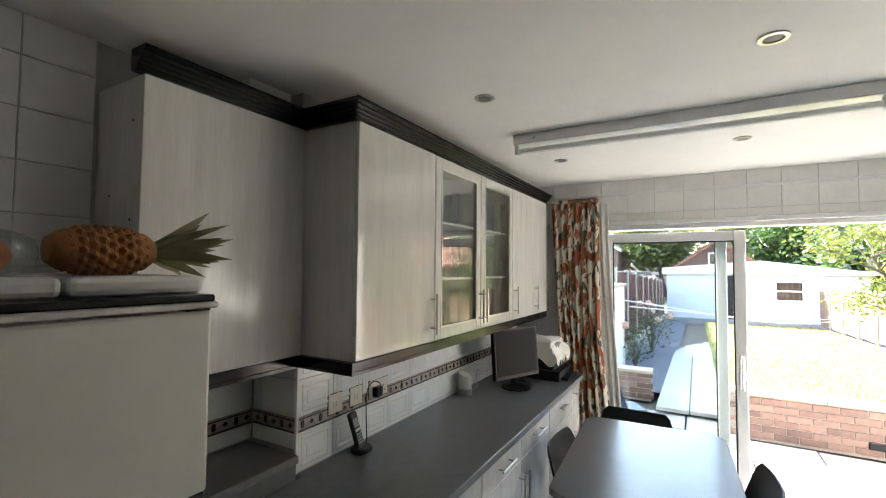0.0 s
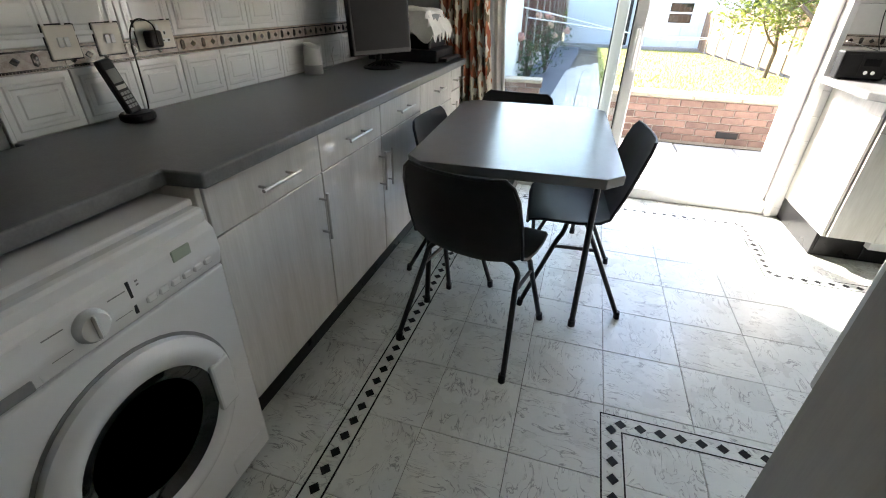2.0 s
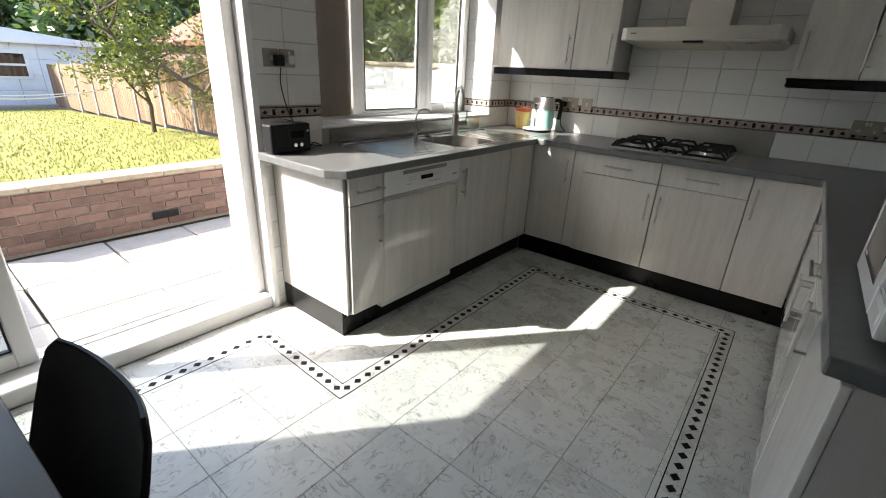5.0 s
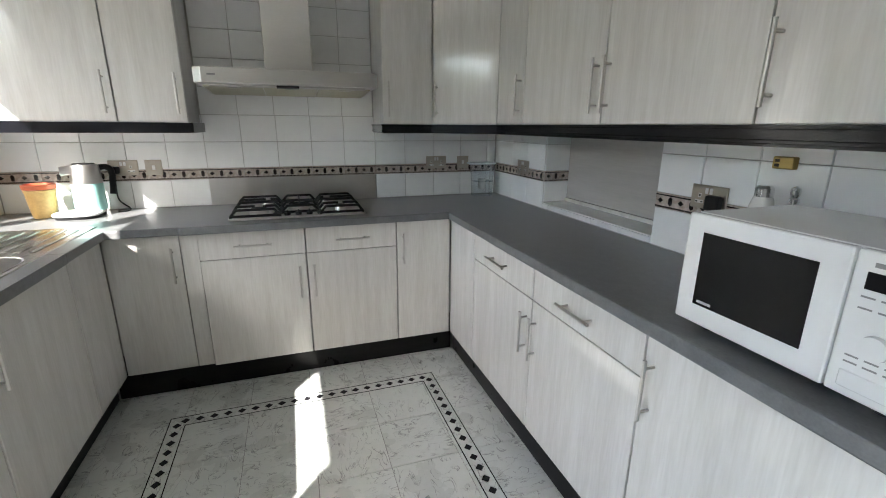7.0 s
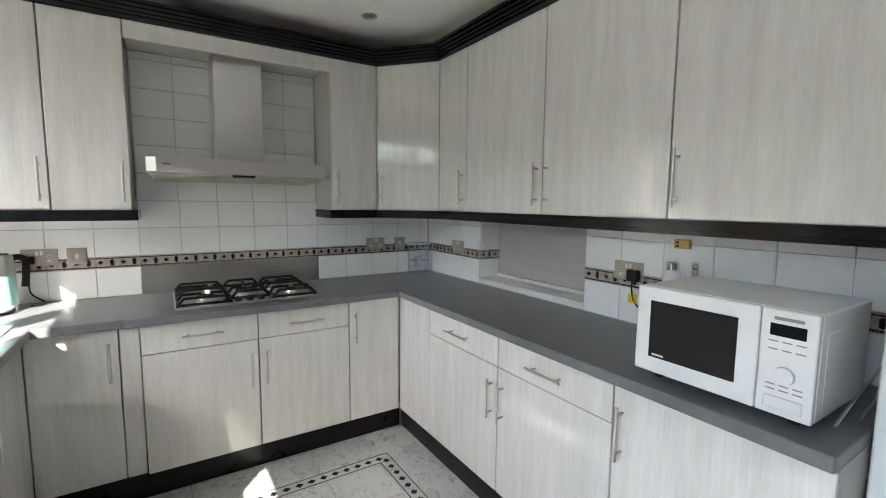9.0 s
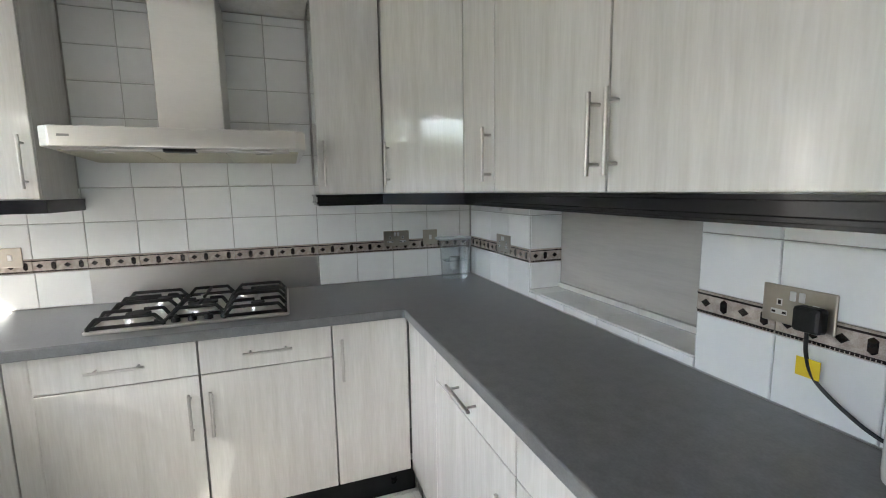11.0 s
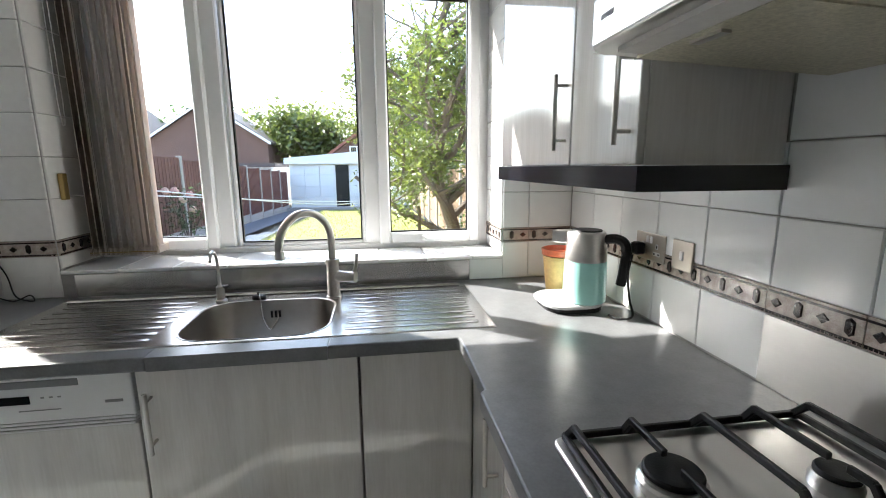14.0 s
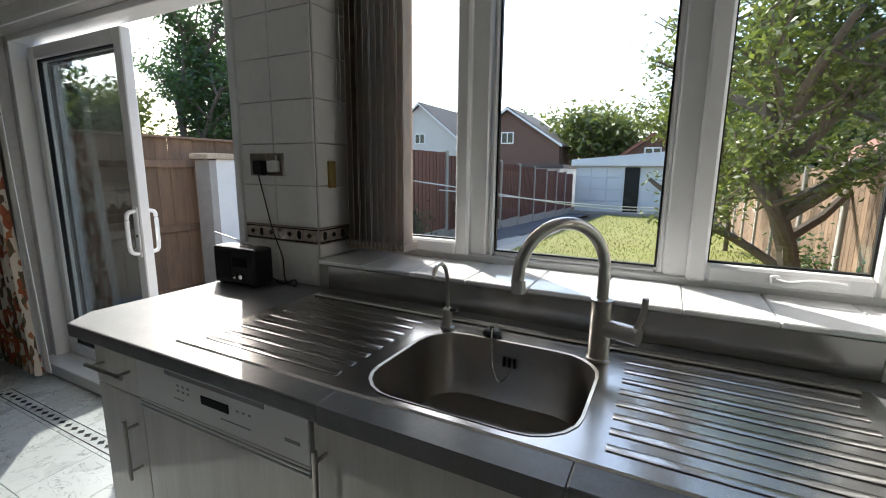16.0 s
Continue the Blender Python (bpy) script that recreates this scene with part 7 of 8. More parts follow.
gb = bmesh.new()
gx = (-900, -60, -12, 14, 60, 900)
gy = (4.16, 6.3, 10, 15, 20, 24.5, 60, 900)
rows = [[gb.verts.new((x, y, (-0.16 if y < 6.3 else gz(y) - 0.16))) for x in gx] for y in gy]
for lo, hi in zip(rows, rows[1:]):
    for i in range(len(gx) - 1):
        gb.faces.new((lo[i], lo[i + 1], hi[i + 1], hi[i]))
structure("ground", gb, M_EARTH, "bare earth stretching away behind the gardens", "ground")
structure("lawn", sheet(0.28, 4.55, [6.32 + 0.7 * i for i in range(26)], 0.0, 10), M_GRASS, "sunlit sloping lawn with yellowed patches", "lawn")
structure("gravel_bed", sheet(-1.38, -0.42, [7.3, 12, 18, 24.4], -0.03), M_SLATE, "dark chippings bed along the fence", "bed")
rnd = random.Random(3)
grass = bmesh.new()
for i in range(9000):
    y = 6.36 + 17.8 * rnd.random() ** 1.8
    x = 0.3 + 4.2 * rnd.random()
    h = rnd.uniform(0.02, 0.055)
    a = rnd.uniform(0, 6.28)
    dx, dy = 0.012 * math.cos(a), 0.012 * math.sin(a)
    z = gz(y)
    grass.faces.new([grass.verts.new(p) for p in ((x - dx, y - dy, z - 0.003), (x + dx, y + dy, z - 0.003), (x + rnd.uniform(-0.02, 0.02), y + rnd.uniform(-0.02, 0.02), z + h))])
tagged(part("grass_blades", grass, leaf_mat("grass_blade", (0.22, 0.25, 0.05), (0.16, 0.17, 0.04))), "short mown grass blades on the lawn", "grass", kind="stuff")

# patio and path slabs
slab_me = mesh_from(box(-0.294, 0.294, -0.294, 0.294, -0.05, 0.0, 0.006), "paving_slab", M_SLAB)
PV = thing("pavement", (1.0, 5.1, -0.1), "pale concrete slabs of patio and path", "pavement", kind="structure")
for i in range(-3, 10):
    for j in range(0, 4):
        x, y = -0.45 + 0.6 * i, 4.46 + 0.6 * j
        if -1.6 < x < 4.5 and y < 6.5 and not (y > 5.95 and x > 0.35):
            piece("paving_slab", slab_me, PV, (x + 0.004 * ((i * 5 + j) % 3), y, -0.1 + 0.003 * ((i + j * 3) % 3)))
path_me = mesh_from(box(-0.19, 0.19, -0.294, 0.294, -0.05, 0.0, 0.006), "path_slab", M_SLAB)
for j in range(15):
    y = 6.76 + 0.6 * j
    for k in (0, 1):
        cx = -0.30 + 0.39 * k + (0.018 * max(0, j - 8) ** 2.2)
        piece("path_slab", path_me, PV, (cx, y, gz(y) - 0.02 + 0.003 * ((j + k) % 2)))

# brick retaining wall, laid brick by brick on the camera's side
BW_ = thing("brick_wall", (2.3, 6.15, -0.1), "low weathered red brick retaining wall with coping", "wall")
part("core", box(0.26, 4.38, 6.075, 6.29, -0.12, 0.365), M_MORTAR, BW_)
brick_me = mesh_from(box(-0.106, 0.106, -0.05, 0.05, -0.0325, 0.0325, 0.004), "brick", M_BRICK)
half_me = mesh_from(box(-0.05, 0.05, -0.05, 0.05, -0.0325, 0.0325, 0.004), "brick", M_BRICK)
rnd = random.Random(11)
for c in range(6):
    z = -0.055 + c * 0.075
    x = 0.26 - (0.11 if c % 2 else 0)
    while x < 4.36:
        xc = x + 0.111
        if xc - 0.106 > 0.245 and xc + 0.106 < 4.39:
            piece("brick", brick_me, BW_, (xc, 6.112 + rnd.uniform(-0.004, 0.004), z))
        x += 0.222
for i in range(9):
    part("coping_stone", box(0.245 + i * 0.46, 0.70 + i * 0.46, 6.045, 6.31, 0.366, 0.412, 0.008), M_COPING, BW_)
part("air_brick", box(1.48, 1.69, 6.048, 6.066, -0.02, 0.045, 0.002), M_BLACK, BW_)
PB = thing("brick_pier", (-0.9, 7.2, -0.1), "low brick pier with a stone cap beside the path", "pier")
part("core", box(-1.23, -0.60, 7.06, 7.27, -0.13, 0.26), M_MORTAR, PB)
for c in range(5):
    for k in range(3 if c % 2 == 0 else 2):
        piece("brick", brick_me, PB, (-1.12 + 0.222 * k + (0.111 if c % 2 else 0), 7.095, -0.06 + c * 0.075))
    piece("brick", half_me, PB, (-0.645, 7.1, -0.06 + c * 0.075))
part("cap", box(-1.25, -0.58, 7.03, 7.30, 0.262, 0.31, 0.008), M_COPING, PB)

# white rendered walls at both sides
WR = thing("garden_wall", (-1.3, 7.4, -0.1), "white rendered boundary wall with sandstone coping", "wall", "rendered garden walls")
part("wall", box(-1.46, -1.25, 5.62, 9.4, -0.2, 1.44), M_RENDER, WR)
part("bare_end", box(-1.47, -1.245, 5.54, 5.618, -0.2, 1.43), M_CONC, WR, "bare patched render at the wall's end")
part("coping", box(-1.50, -1.21, 5.50, 9.44, 1.442, 1.50, 0.008), M_COPING, WR)
EW = thing("garden_wall", (4.5, 6.0, -0.1), "white rendered boundary wall with sandstone coping", "wall", "rendered garden walls")
part("wall", box(4.42, 4.62, 4.22, 6.95, -0.2, 1.38), M_RENDER, EW)
part("coping", box(4.38, 4.66, 4.21, 6.99, 1.382, 1.43, 0.008), M_COPING, EW)
part("hook", lathe([(0.012, 0), (0.012, -0.02), (0.0, -0.022)], (4.42, 6.1, 1.18), 12, axis="X"), M_GREY, EW)


def boarded_fence(name, x, y0, y1, zb, zt, label):
    root = thing(name, (x, (y0 + y1) / 2, zb), label, "fence")
    n = int((y1 - y0) / 0.13)
    me = mesh_from(box(-0.009, 0.009, -0.0625, 0.0625, 0, zt - zb, 0.003), "board", M_FENCE)
    for i in range(n):
        piece("board", me, root, (x + (0.006 if i % 2 else 0), y0 + (i + 0.5) * 0.13, zb))
    for z in (zb + 0.25, (zb + zt) / 2, zt - 0.25):
        part("rail", box(x + 0.016, x + 0.05, y0, y1, z - 0.035, z + 0.035, 0.004), M_FENCE, root)
    part("cap", box(x - 0.03, x + 0.06, y0, y1, zt, zt + 0.025, 0.004), M_FENCE, root)
    return root


boarded_fence("board_fence", -1.66, 4.22, 9.6, -0.18, 1.64, "tall weathered board fence beside the patio")
pf = thing("panel_fence", (-1.5, 17, 0), "red-brown panel fence between concrete posts", "fence")
for i in range(9):
    ya = 9.45 + i * 1.72
    zb = gz(ya + 0.8)
    part("panel", box(-1.45, -1.42, ya + 0.06, ya + 1.70, zb + 0.22, zb + 1.84), M_FENCE_RED, pf)
    part("gravel_board", box(-1.46, -1.41, ya + 0.06, ya + 1.70, zb - 0.05, zb + 0.215), M_CONC, pf)
    part("post", box(-1.49, -1.39, ya - 0.05, ya + 0.055, zb - 0.1, zb + 1.94, 0.01), M_CONC, pf)
    for k in range(11):
        part("slat", box(-1.419, -1.409, ya + 0.08 + k * 0.147, ya + 0.09 + k * 0.147, zb + 0.23, zb + 1.83), M_FENCE_RED, pf)
re_ = thing("panel_fence", (4.6, 15, 0), "weathered board fence at the lawn's edge", "fence")
for i in range(10):
    ya = 7.1 + i * 1.75
    zb = gz(ya)
    part("post", box(4.56, 4.66, ya - 0.05, ya + 0.05, zb - 0.1, zb + 1.6, 0.01), M_CONC, re_)
    for k in range(12):
        part("board", box(4.60, 4.62, ya + 0.06 + k * 0.14, ya + 0.19 + k * 0.14, zb + 0.02, zb + 1.5), M_FENCE, re_)

# white sectional garage across the end
GX0, GX1, GY = -1.30, 6.4, 25.0
zg = gz(30) + 0.02
GA = thing("garage", ((GX0 + GX1) / 2, GY, zg), "white concrete-panel garage with low pitched roof", "garage")
part("plinth_wall", box(GX0 - 0.3, GX1 + 0.5, GY - 0.75, GY - 0.5, zg - 0.3, zg + 0.12, 0.02), M_CONC, GA)
part("core", box(GX0 + 0.03, GX1 - 0.03, GY + 0.03, GY + 5, zg - 0.2, zg + 2.24), M_SHED, GA)
pn = int((GX1 - GX0) / 0.725)
pan_me = mesh_from(box(-0.358, 0.358, -0.03, 0.03, -0.278, 0.278, 0.012), "wall_panel", M_SHED)
for i in range(pn):
    for j in range(4):
        x = GX0 + 0.3625 + i * 0.725
        if i == 3 and j < 4:
            continue
        piece("wall_panel", pan_me, GA, (x, GY, zg + 0.28 + j * 0.56))
dr = part("garage_door", box(GX0 + 3 * 0.725 + 0.03, GX0 + 4 * 0.725 - 0.03, GY - 0.01, GY + 0.025, zg, zg + 2.15), M_BLACK, GA, "dark open side door")
part("door_frame", box(GX0 + 3 * 0.725, GX0 + 3 * 0.725 + 0.05, GY - 0.04, GY + 0.02, zg, zg + 2.2), M_UPVC, dr)
part("lintel", box(GX0 + 3 * 0.725, GX0 + 4 * 0.725, GY - 0.04, GY + 0.02, zg + 2.16, zg + 2.24), M_SHED, GA)
wx0 = 3.04
gw = part("window", box(wx0, wx0 + 1.16, GY - 0.06, GY - 0.02, zg + 0.98, zg + 1.98, 0.01), M_UPVC, GA)
part("pane", box(wx0 + 0.12, wx0 + 1.04, GY - 0.07, GY - 0.058, zg + 1.52, zg + 1.86), M_DARKGLASS, gw)
part("pane", box(wx0 + 0.12, wx0 + 1.04, GY - 0.07, GY - 0.058, zg + 1.08, zg + 1.44), M_DARKGLASS, gw)
part("roof", prism([(GX0 - 0.2, zg + 2.26), (GX1 + 0.2, zg + 2.26), (GX1 + 0.2, zg + 2.34), ((GX0 + GX1) / 2, zg + 2.86), (GX0 - 0.2, zg + 2.5)], GY - 0.2, GY + 5.2, axis="Y"), M_SHED, GA)
part("fascia", box(GX0 - 0.2, GX1 + 0.2, GY - 0.24, GY - 0.2, zg + 2.22, zg + 2.42), M_UPVC, GA)
washing = bmesh.new()
for k, (za, zb_) in enumerate(((1.15, 0.55), (0.95, 0.35))):
    tube(smooth_path([(-1.3, 9.6 + k, za), (2.0, 14 + k, 0.45), (5.2, 18 + k, zb_)], 6), 0.012, 5, bm=washing)
tagged(part("washing_line", washing, M_UPVC), "white washing lines slung over the lawn", "line")


# houses behind
def house(x, y, w, d, eaves, ridge, wallm, roofm, label, gable_front=True):
    z0 = gz(30)
    h = thing("house", (x, y, z0), label, "house", "houses behind the gardens")
    wl = part("wall", prism([(x - w / 2, z0), (x + w / 2, z0), (x + w / 2, z0 + eaves), (x, z0 + ridge), (x - w / 2, z0 + eaves)], y, y + d, axis="Y"), wallm, h)
    for s in (-1, 1):
        part("roof", prism([(x + s * (w / 2 + 0.3), z0 + eaves - 0.15), (x, z0 + ridge + 0.12), (x, z0 + ridge + 0.3), (x + s * (w / 2 + 0.35), z0 + eaves + 0.02)], y - 0.35, y + d, axis="Y"), roofm, h)
        part("bargeboard", prism([(x + s * (w / 2 + 0.3), z0 + eaves - 0.22), (x, z0 + ridge + 0.02), (x, z0 + ridge + 0.2), (x + s * (w / 2 + 0.35), z0 + eaves - 0.02)], y - 0.42, y - 0.352, axis="Y"), M_UPVC if roofm is M_ROOF else roofm, h)
    wn_ = part("window", box(x - 0.6, x + 0.6, y - 0.06, y - 0.005, z0 + eaves + 0.15, z0 + eaves + 1.2), M_UPVC, h)
    part("pane", box(x - 0.5, x - 0.05, y - 0.07, y - 0.058, z0 + eaves + 0.25, z0 + eaves + 1.1), M_DARKGLASS, wn_)
    part("pane", box(x + 0.05, x + 0.5, y - 0.07, y - 0.058, z0 + eaves + 0.25, z0 + eaves + 1.1), M_DARKGLASS, wn_)
    for k in (-1, 1):
        part("window", box(x + k * w / 4 - 0.7, x + k * w / 4 + 0.7, y - 0.05, y - 0.005, z0 + 1.0, z0 + 2.2), M_UPVC, h)
    return h


M_FARBRICK = mat("far_red_brick", (0.15, 0.085, 0.065), 0.85, vary=0.2, scale=3)
M_TUDOR = mat("pale_house_render", (0.55, 0.53, 0.5), 0.8, vary=0.1, scale=2)
house(-10.8, 42, 9.5, 9, 4.2, 7.3, M_FARBRICK, M_ROOF, "red brick gabled bungalow with dark tiled roof")
house(-20.6, 43, 10.0, 9, 4.4, 8.4, M_TUDOR, M_ROOF, "pale gabled bungalow with dark tiled roof")
house(1.43, 40, 5.6, 9, 2.6, 4.6, M_FARBRICK, M_REDROOF, "red brick house behind the garage")
house(-3.6, 56, 6.0, 8, 5.2, 8.0, M_TUDOR, M_ROOF, "tall pale house far behind the gardens")
house(12.5, 15, 8, 9, 2.6, 4.9, M_FARBRICK, M_REDROOF, "low house with red tiled roof beyond the wall")
house(-14, 16, 7, 8, 2.6, 5.0, M_TUDOR, M_ROOF, "pale neighbouring house beyond the fence")
ng = thing("neighbour_garage", (-4.6, 25.5, gz(30)), "long low white garage beyond the fence", "garage")
part("wall", box(-8.6, -2.2, 25.5, 30, gz(30), gz(30) + 2.1), M_SHED, ng)
part("roof", box(-8.8, -2.0, 25.2, 30.2, gz(30) + 2.102, gz(30) + 2.3), M_ROOF, ng)
part("door", box(-4.2, -2.9, 25.44, 25.5, gz(30), gz(30) + 1.9), M_UPVC, ng)


# ---- trees ----
def tree(name, x, y, z, height, spread, leaves, label, seed, material, size=0.08, trunk=0.12, lean=(0, 0), low=0.25, bare=0.0, depth=3, limbs=6):
    """Trunk, limbs and twigs with leaves set along the twigs."""
    r = random.Random(seed)
    root = thing(name, (x, y, z), label, "tree")
    wood = bmesh.new()
    tips = []

    def grow(p, d, length, rad, level):
        pts = [p]
        q = p
        dd = d
        for i in range(4):
            dd = (dd + Vector((r.uniform(-0.25, 0.25), r.uniform(-0.25, 0.25), r.uniform(-0.1, 0.22)))).normalized()
            q = q + dd * length / 4
            pts.append(q)
        tube(pts, rad, 7 if level < 2 else 4, bm=wood, taper=rad * 0.45)
        if level >= 2:
            tips.extend(pts[1:])
        if level < depth:
            n = limbs if level == 0 else r.randint(3, 5)
            for i in range(n):
                f = r.uniform(low if level == 0 else 0.3, 1.0)
                k = min(3, int(f * 4))
                b = pts[k].lerp(pts[k + 1], f * 4 - k)
                a = r.uniform(0, 6.28)
                nd = (dd * 0.45 + Vector((math.cos(a), math.sin(a), r.uniform(-0.15, 0.55))) * spread).normalized()
                grow(b, nd, length * r.uniform(0.45, 0.68), rad * 0.5, level + 1)

    grow(Vector((x, y, z - 0.1)), Vector((lean[0], lean[1], 1)).normalized(), height * 0.62, trunk, 0)
    part("trunk", wood, M_BARK, root)
    verts, faces = [], []
    for i in range(leaves):
        t = tips[r.randrange(len(tips))]
        if bare and t.z > z + height * (1 - bare) and r.random() < 0.75:
            continue
        c = t + Vector((r.gauss(0, 1), r.gauss(0, 1), r.gauss(0, 1))) * size * 2.4
        a, e = r.uniform(0, 6.28), r.uniform(-0.9, 0.9)
        u = Vector((math.cos(a) * math.cos(e), math.sin(a) * math.cos(e), math.sin(e)))
        v = u.cross(Vector((r.uniform(-1, 1), r.uniform(-1, 1), r.uniform(-1, 1)))).normalized()
        s = size * r.uniform(0.6, 1.3)
        k = len(verts)
        verts += [c - u * s, c + v * s * 0.42, c + u * s, c - v * s * 0.42]
        faces.append((k, k + 1, k + 2, k + 3))
    me = bpy.data.meshes.new("crown")
    me.from_pydata([tuple(v) for v in verts], [], faces)
    me.materials.append(material)
    ob = new("crown", me)
    ob.parent = root
    ob.matrix_parent_inverse = root.matrix_basis.inverted()
    return root


tree("apple_tree", 4.2, 8.4, gz(8.4), 4.9, 1.05, 34000, "old spreading apple tree with thin upper twigs", 4, M_LEAF, 0.034, 0.11, (-0.10, 0.05), 0.14, 0.42, limbs=15)
tree("young_tree", 4.0, 13.2, gz(13), 4.3, 1.1, 7000, "slender young tree at the lawn's edge", 7, M_LEAF, 0.055, 0.05, (0.08, 0), 0.2, 0.3, limbs=11)
tree("birch_tree", -7.8, 9.9, -0.3, 5.6, 0.7, 30000, "tall feathery tree beyond the board fence", 12, M_LEAF_DARK, 0.06, 0.14, low=0.2, limbs=16)
tree("birch_tree", -11.5, 8.0, -0.3, 5.8, 0.7, 12000, "tall feathery tree beyond the board fence", 14, M_LEAF_DARK, 0.11, 0.14, low=0.2, limbs=10)
tree("garden_tree", -9.0, 8.0, -0.4, 3.6, 1.0, 11000, "leafy bright garden tree beyond the fence", 21, M_LEAF, 0.10, 0.1, low=0.1, limbs=10)
tree("garden_tree", -6.3, 8.2, -0.3, 3.0, 1.0, 16000, "leafy bright garden tree beyond the fence", 23, M_LEAF, 0.06, 0.08, low=0.08, limbs=9)
for i, (x, y, h) in enumerate(((-2.5, 47, 9.5), (7, 45, 10), (13, 42, 11), (19, 44, 10), (3.5, 52, 10), (-13, 52, 9), (25, 40, 11), (9.5, 33, 6.5))):
    tree("broadleaf_tree", x, y, gz(30), h, 1.0, 7000, "large round leafy tree behind the houses", 31 + i, M_LEAF_DARK if i % 2 else M_LEAF, 0.27, 0.25, low=0.15, limbs=10)
for i, (x, y, h, m) in enumerate(((10.5, 12.2, 5.0, M_LEAF_DARK), (13.0, 10.0, 6.5, M_LEAF_DARK), (8.2, 9.6, 3.9, M_LEAF), (15.0, 13.5, 7.0, M_LEAF_DARK), (7.4, 7.2, 3.0, M_LEAF), (17, 9, 7, M_LEAF_DARK))):
    tree("hedge_tree", x, y, -0.3, h, 1.0, 9000, "dense leafy tree beyond the white wall", 51 + i, m, 0.11, 0.12, low=0.1, limbs=11)


def shrub(name, x, y, z, r, h, n, label, seed, flowers=0):
    rr = random.Random(seed)
    root = thing(name, (x, y, z), label, "shrub")
    st = bmesh.new()
    lf = bmesh.new()
    fl = bmesh.new()
    for i in range(9):
        a = rr.uniform(0, 6.28)
        top = Vector((x + r * math.cos(a) * rr.random(), y + r * math.sin(a) * rr.random(), z + h * rr.uniform(0.6, 1)))
        tube([(x, y, z - 0.05), Vector((x, y, z)).lerp(top, 0.5) + Vector((0, 0, 0.05)), top], 0.012, 5, bm=st, taper=0.005)
        for k in range(n // 9):
            c = Vector((x, y, z)).lerp(top, rr.uniform(0.25, 1.05)) + Vector((rr.gauss(0, 0.4), rr.gauss(0, 0.4), rr.gauss(0, 0.3))) * r
            u = Vector((rr.uniform(-1, 1), rr.uniform(-1, 1), rr.uniform(-0.6, 0.6))).normalized()
            v = u.cross(Vector((rr.uniform(-1, 1), rr.uniform(-1, 1), rr.uniform(-1, 1)))).normalized()
            s = rr.uniform(0.02, 0.045)
            lf.faces.new([lf.verts.new(p) for p in (c - u * s, c + v * s * 0.5, c + u * s, c - v * s * 0.5)])
        if i < flowers:
            bb = bmesh.new()
            bmesh.ops.create_icosphere(bb, subdivisions=2, radius=0.075)
            for v in bb.verts:
                v.co = top + v.co * (1 + 0.25 * noise.noise(v.co * 40))
            merged(fl, bb)
    part("stems", st, M_BARK, root)
    part("leaves", lf, M_LEAF_DARK, root)
    if flowers:
        part("blooms", fl, M_ROSE, root, "pale pink rose blooms")
    else:
        fl.free()


shrub("rose_bush", -0.95, 11.8, gz(11.8), 0.5, 1.25, 700, "tall rose bush with pale pink blooms", 3, 6)
shrub("rose_bush", -1.05, 9.3, gz(9.3), 0.3, 0.8, 360, "small rose bush beside the path", 5, 2)
shrub("low_shrub", 4.1, 6.9, gz(6.9), 0.55, 0.45, 1200, "low green shrub on the lawn's edge", 8)
shrub("low_shrub", 4.6, 9.2, gz(9.2), 0.6, 0.5, 1200, "low green shrub on the lawn's edge", 9)

# patio chairs and bits
pc1 = copy_thing(chair, pose(-0.69, 5.45, -0.1, 0, 0, -60) @ Matrix.Scale(0.7, 4))
tagged(pc1, "dark blue moulded plastic chair on the patio", "chair", "patio chairs")
for o in pc1.children_recursive:
    if o.name.startswith("seat_shell"):
        o.data = o.data.copy()
        o.data.materials[0] = M_BLUEPL
bk = thing("toy_bucket", (-1.35, 4.75, -0.1), "blue and yellow bucket by the board fence", "bucket")
part("bucket", lathe([(0.10, 0), (0.13, 0.16), (0.125, 0.16), (0.1, 0.01), (0, 0.01)], (-1.35, 4.75, -0.095), 22), M_YELLOW, bk, smooth=True)
part("rim", lathe([(0.131, 0.15), (0.15, 0.2), (0.152, 0.26), (0.145, 0.26), (0.12, 0.15)], (-1.35, 4.75, -0.095), 22), M_BLUEPL, bk, smooth=True)
hw = thing("house_wall_return", (-1.9, 4.3, 0), "white upvc eaves of the house beside the door", "wall")
part("fascia", box(-2.6, -1.5, 4.22, 4.6, 2.15, 2.35, 0.01), M_UPVC, hw)

laid_floor()
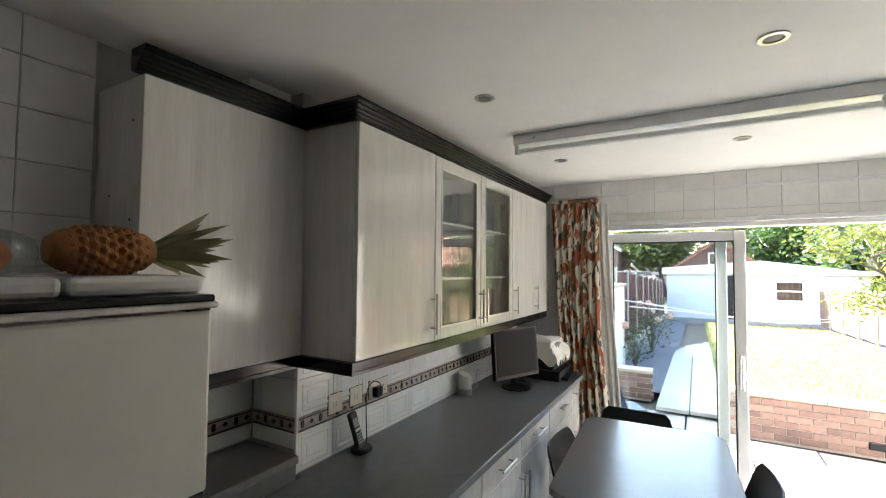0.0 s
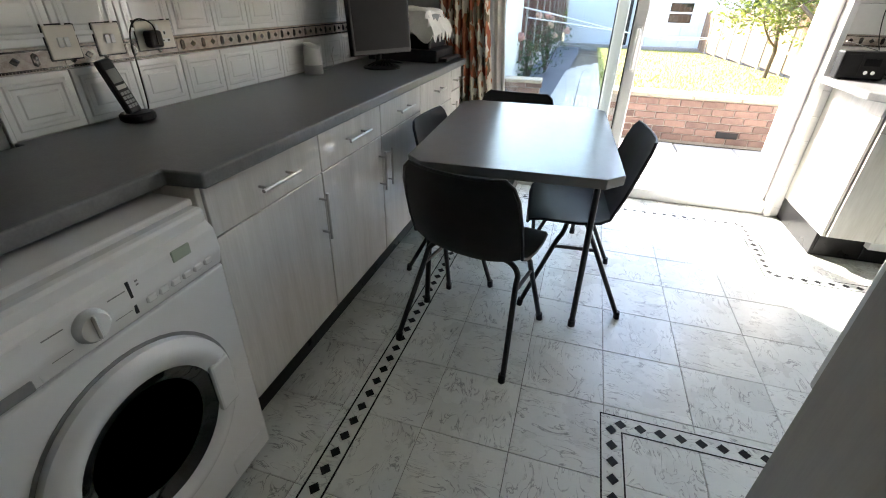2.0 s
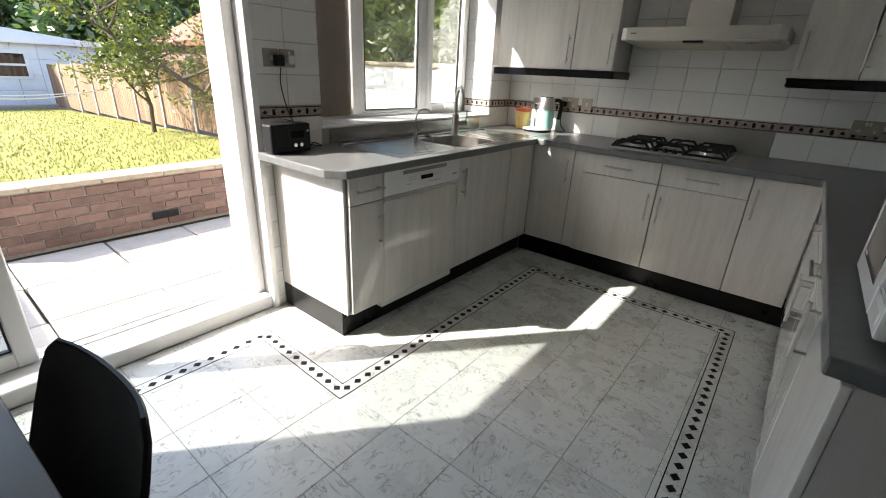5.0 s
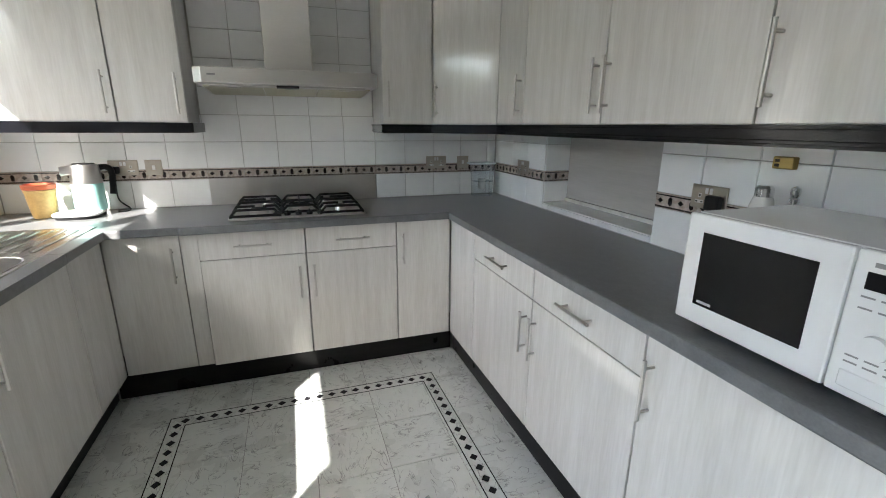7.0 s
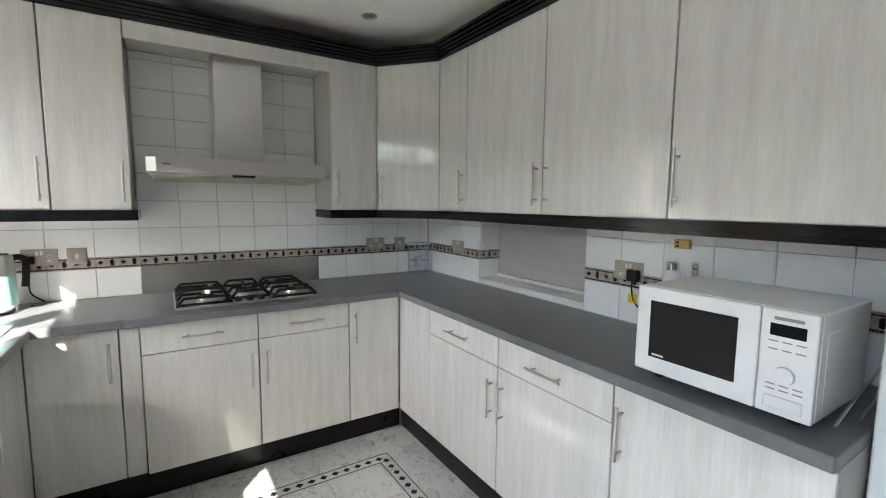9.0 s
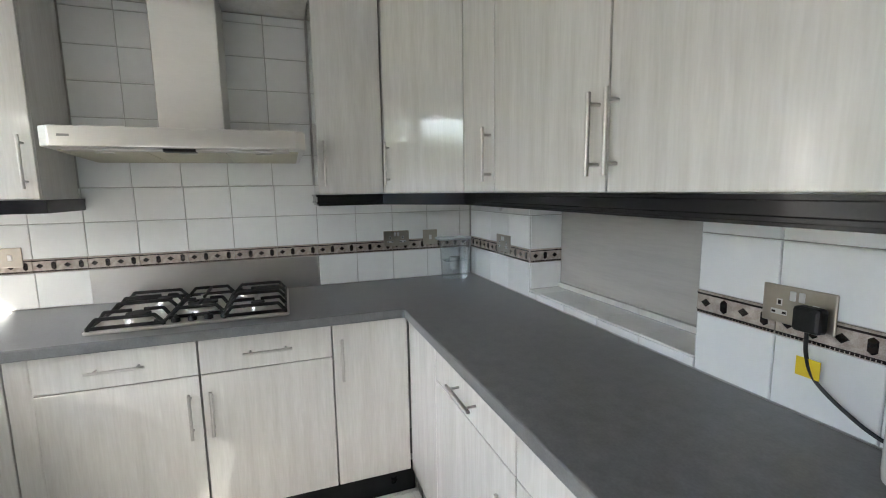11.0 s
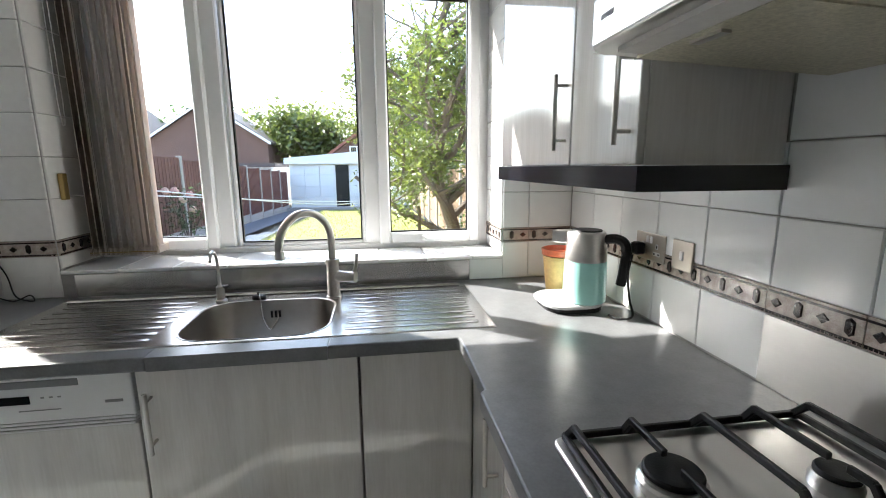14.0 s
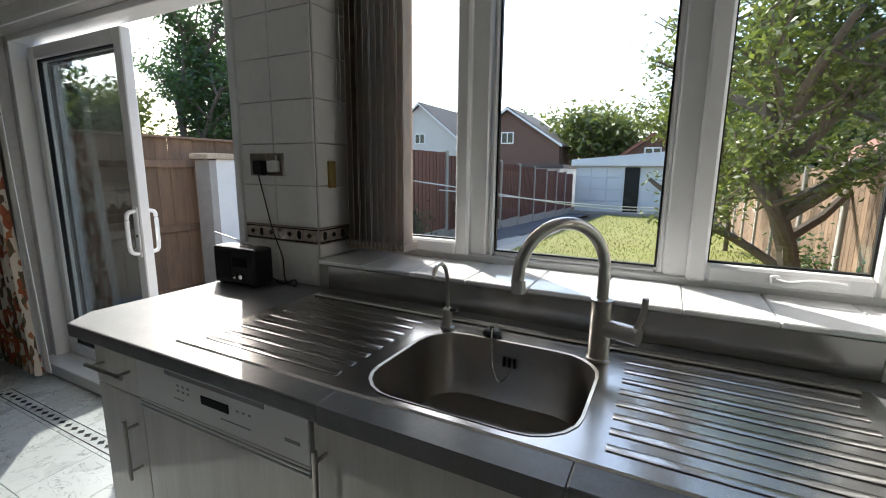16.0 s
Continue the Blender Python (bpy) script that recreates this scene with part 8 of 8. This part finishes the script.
# east wall
tiled(WALL_E, "-X", XE, 0.952, YN, WT + 0.001, B1 + 2 * TH, 2.836, skip=lambda u, z: 1.83 < u < 2.84 and z < B0)
tiled(WALL_E, "-X", XE, 1.836, 2.838, B1 + 2 * TH, 2.262, 2.84, strip=False)
banded("-X", XE, 0.96, YN - 0.008, 2.84)
# south wall
tiled(WALL_S, "+Y", YS, HX1, XE - 0.007, WT + 0.001, 1.42, HX1)
tiled(WALL_S, "+Y", YS, 1.1, HX0, WT + 0.001, 1.42, HX0)
tiled(WALL_S, "+Y", YS, HX0, HX1, WT + 0.001, HZ0, HX0, strip=False, zbase=WT)
banded("+Y", YS, HX1, XE - 0.008, HX1)
banded("+Y", YS, 1.1, HX0, HX0)
# north wall
tiled(WALL_N, "-Y", YN, DX1, WX0, WT + 0.001, ZC, 1.545, M_TILE_MATT)
tiled(WALL_N, "-Y", YN, DX1, 1.418, 0.002, WT - 0.045, 1.53, M_TILE_MATT, strip=False)
tiled(WALL_N, "-Y", YN, WX1, XE - 0.007, WT + 0.001, 1.42, 3.60)
tiled(WALL_N, "-Y", YN, -1.42, DX1, DZ1 + 0.03, ZC, 1.53, M_TILE_MATT, strip=False)
banded("-Y", YN, DX1 + 0.004, WX0 - 0.002, 1.53)
banded("-Y", YN, WX1 + 0.002, XE - 0.008, 3.60)
tiled(WALL_N, "+X", WX0, YN, 4.12, WZ0 + 0.01, WZ1, YN, M_TILE_MATT)
banded("+X", WX0, YN, 4.12, YN)
tiled(WALL_N, "-X", WX1, YN, 4.12, WZ0 + 0.01, WZ1, YN)
banded("-X", WX1, YN, 4.12, YN)
# west walls
tiled(WALL_W, "+X", XW, 1.296, YN, WT + 0.001, 1.42, 1.296, emboss=True)
banded("+X", XW, 1.296, YN - 0.008, 1.296)
tiled(WALL_A, "+X", XA, 0.2, 1.282, 1.0175, 1.42, 1.282)
tiled(WALL_A, "+X", XA, -0.8, 0.66, B1 + 2 * TH, ZC, 1.282, M_TILE_MATT, strip=False)
banded("+X", XA, 0.2, 1.28, 1.282)
tiled(WALL_W, "-Y", 1.29, XA + 0.008, XW, 1.0175, 1.42, XW)
banded("-Y", 1.29, XA + 0.008, XW, XW)
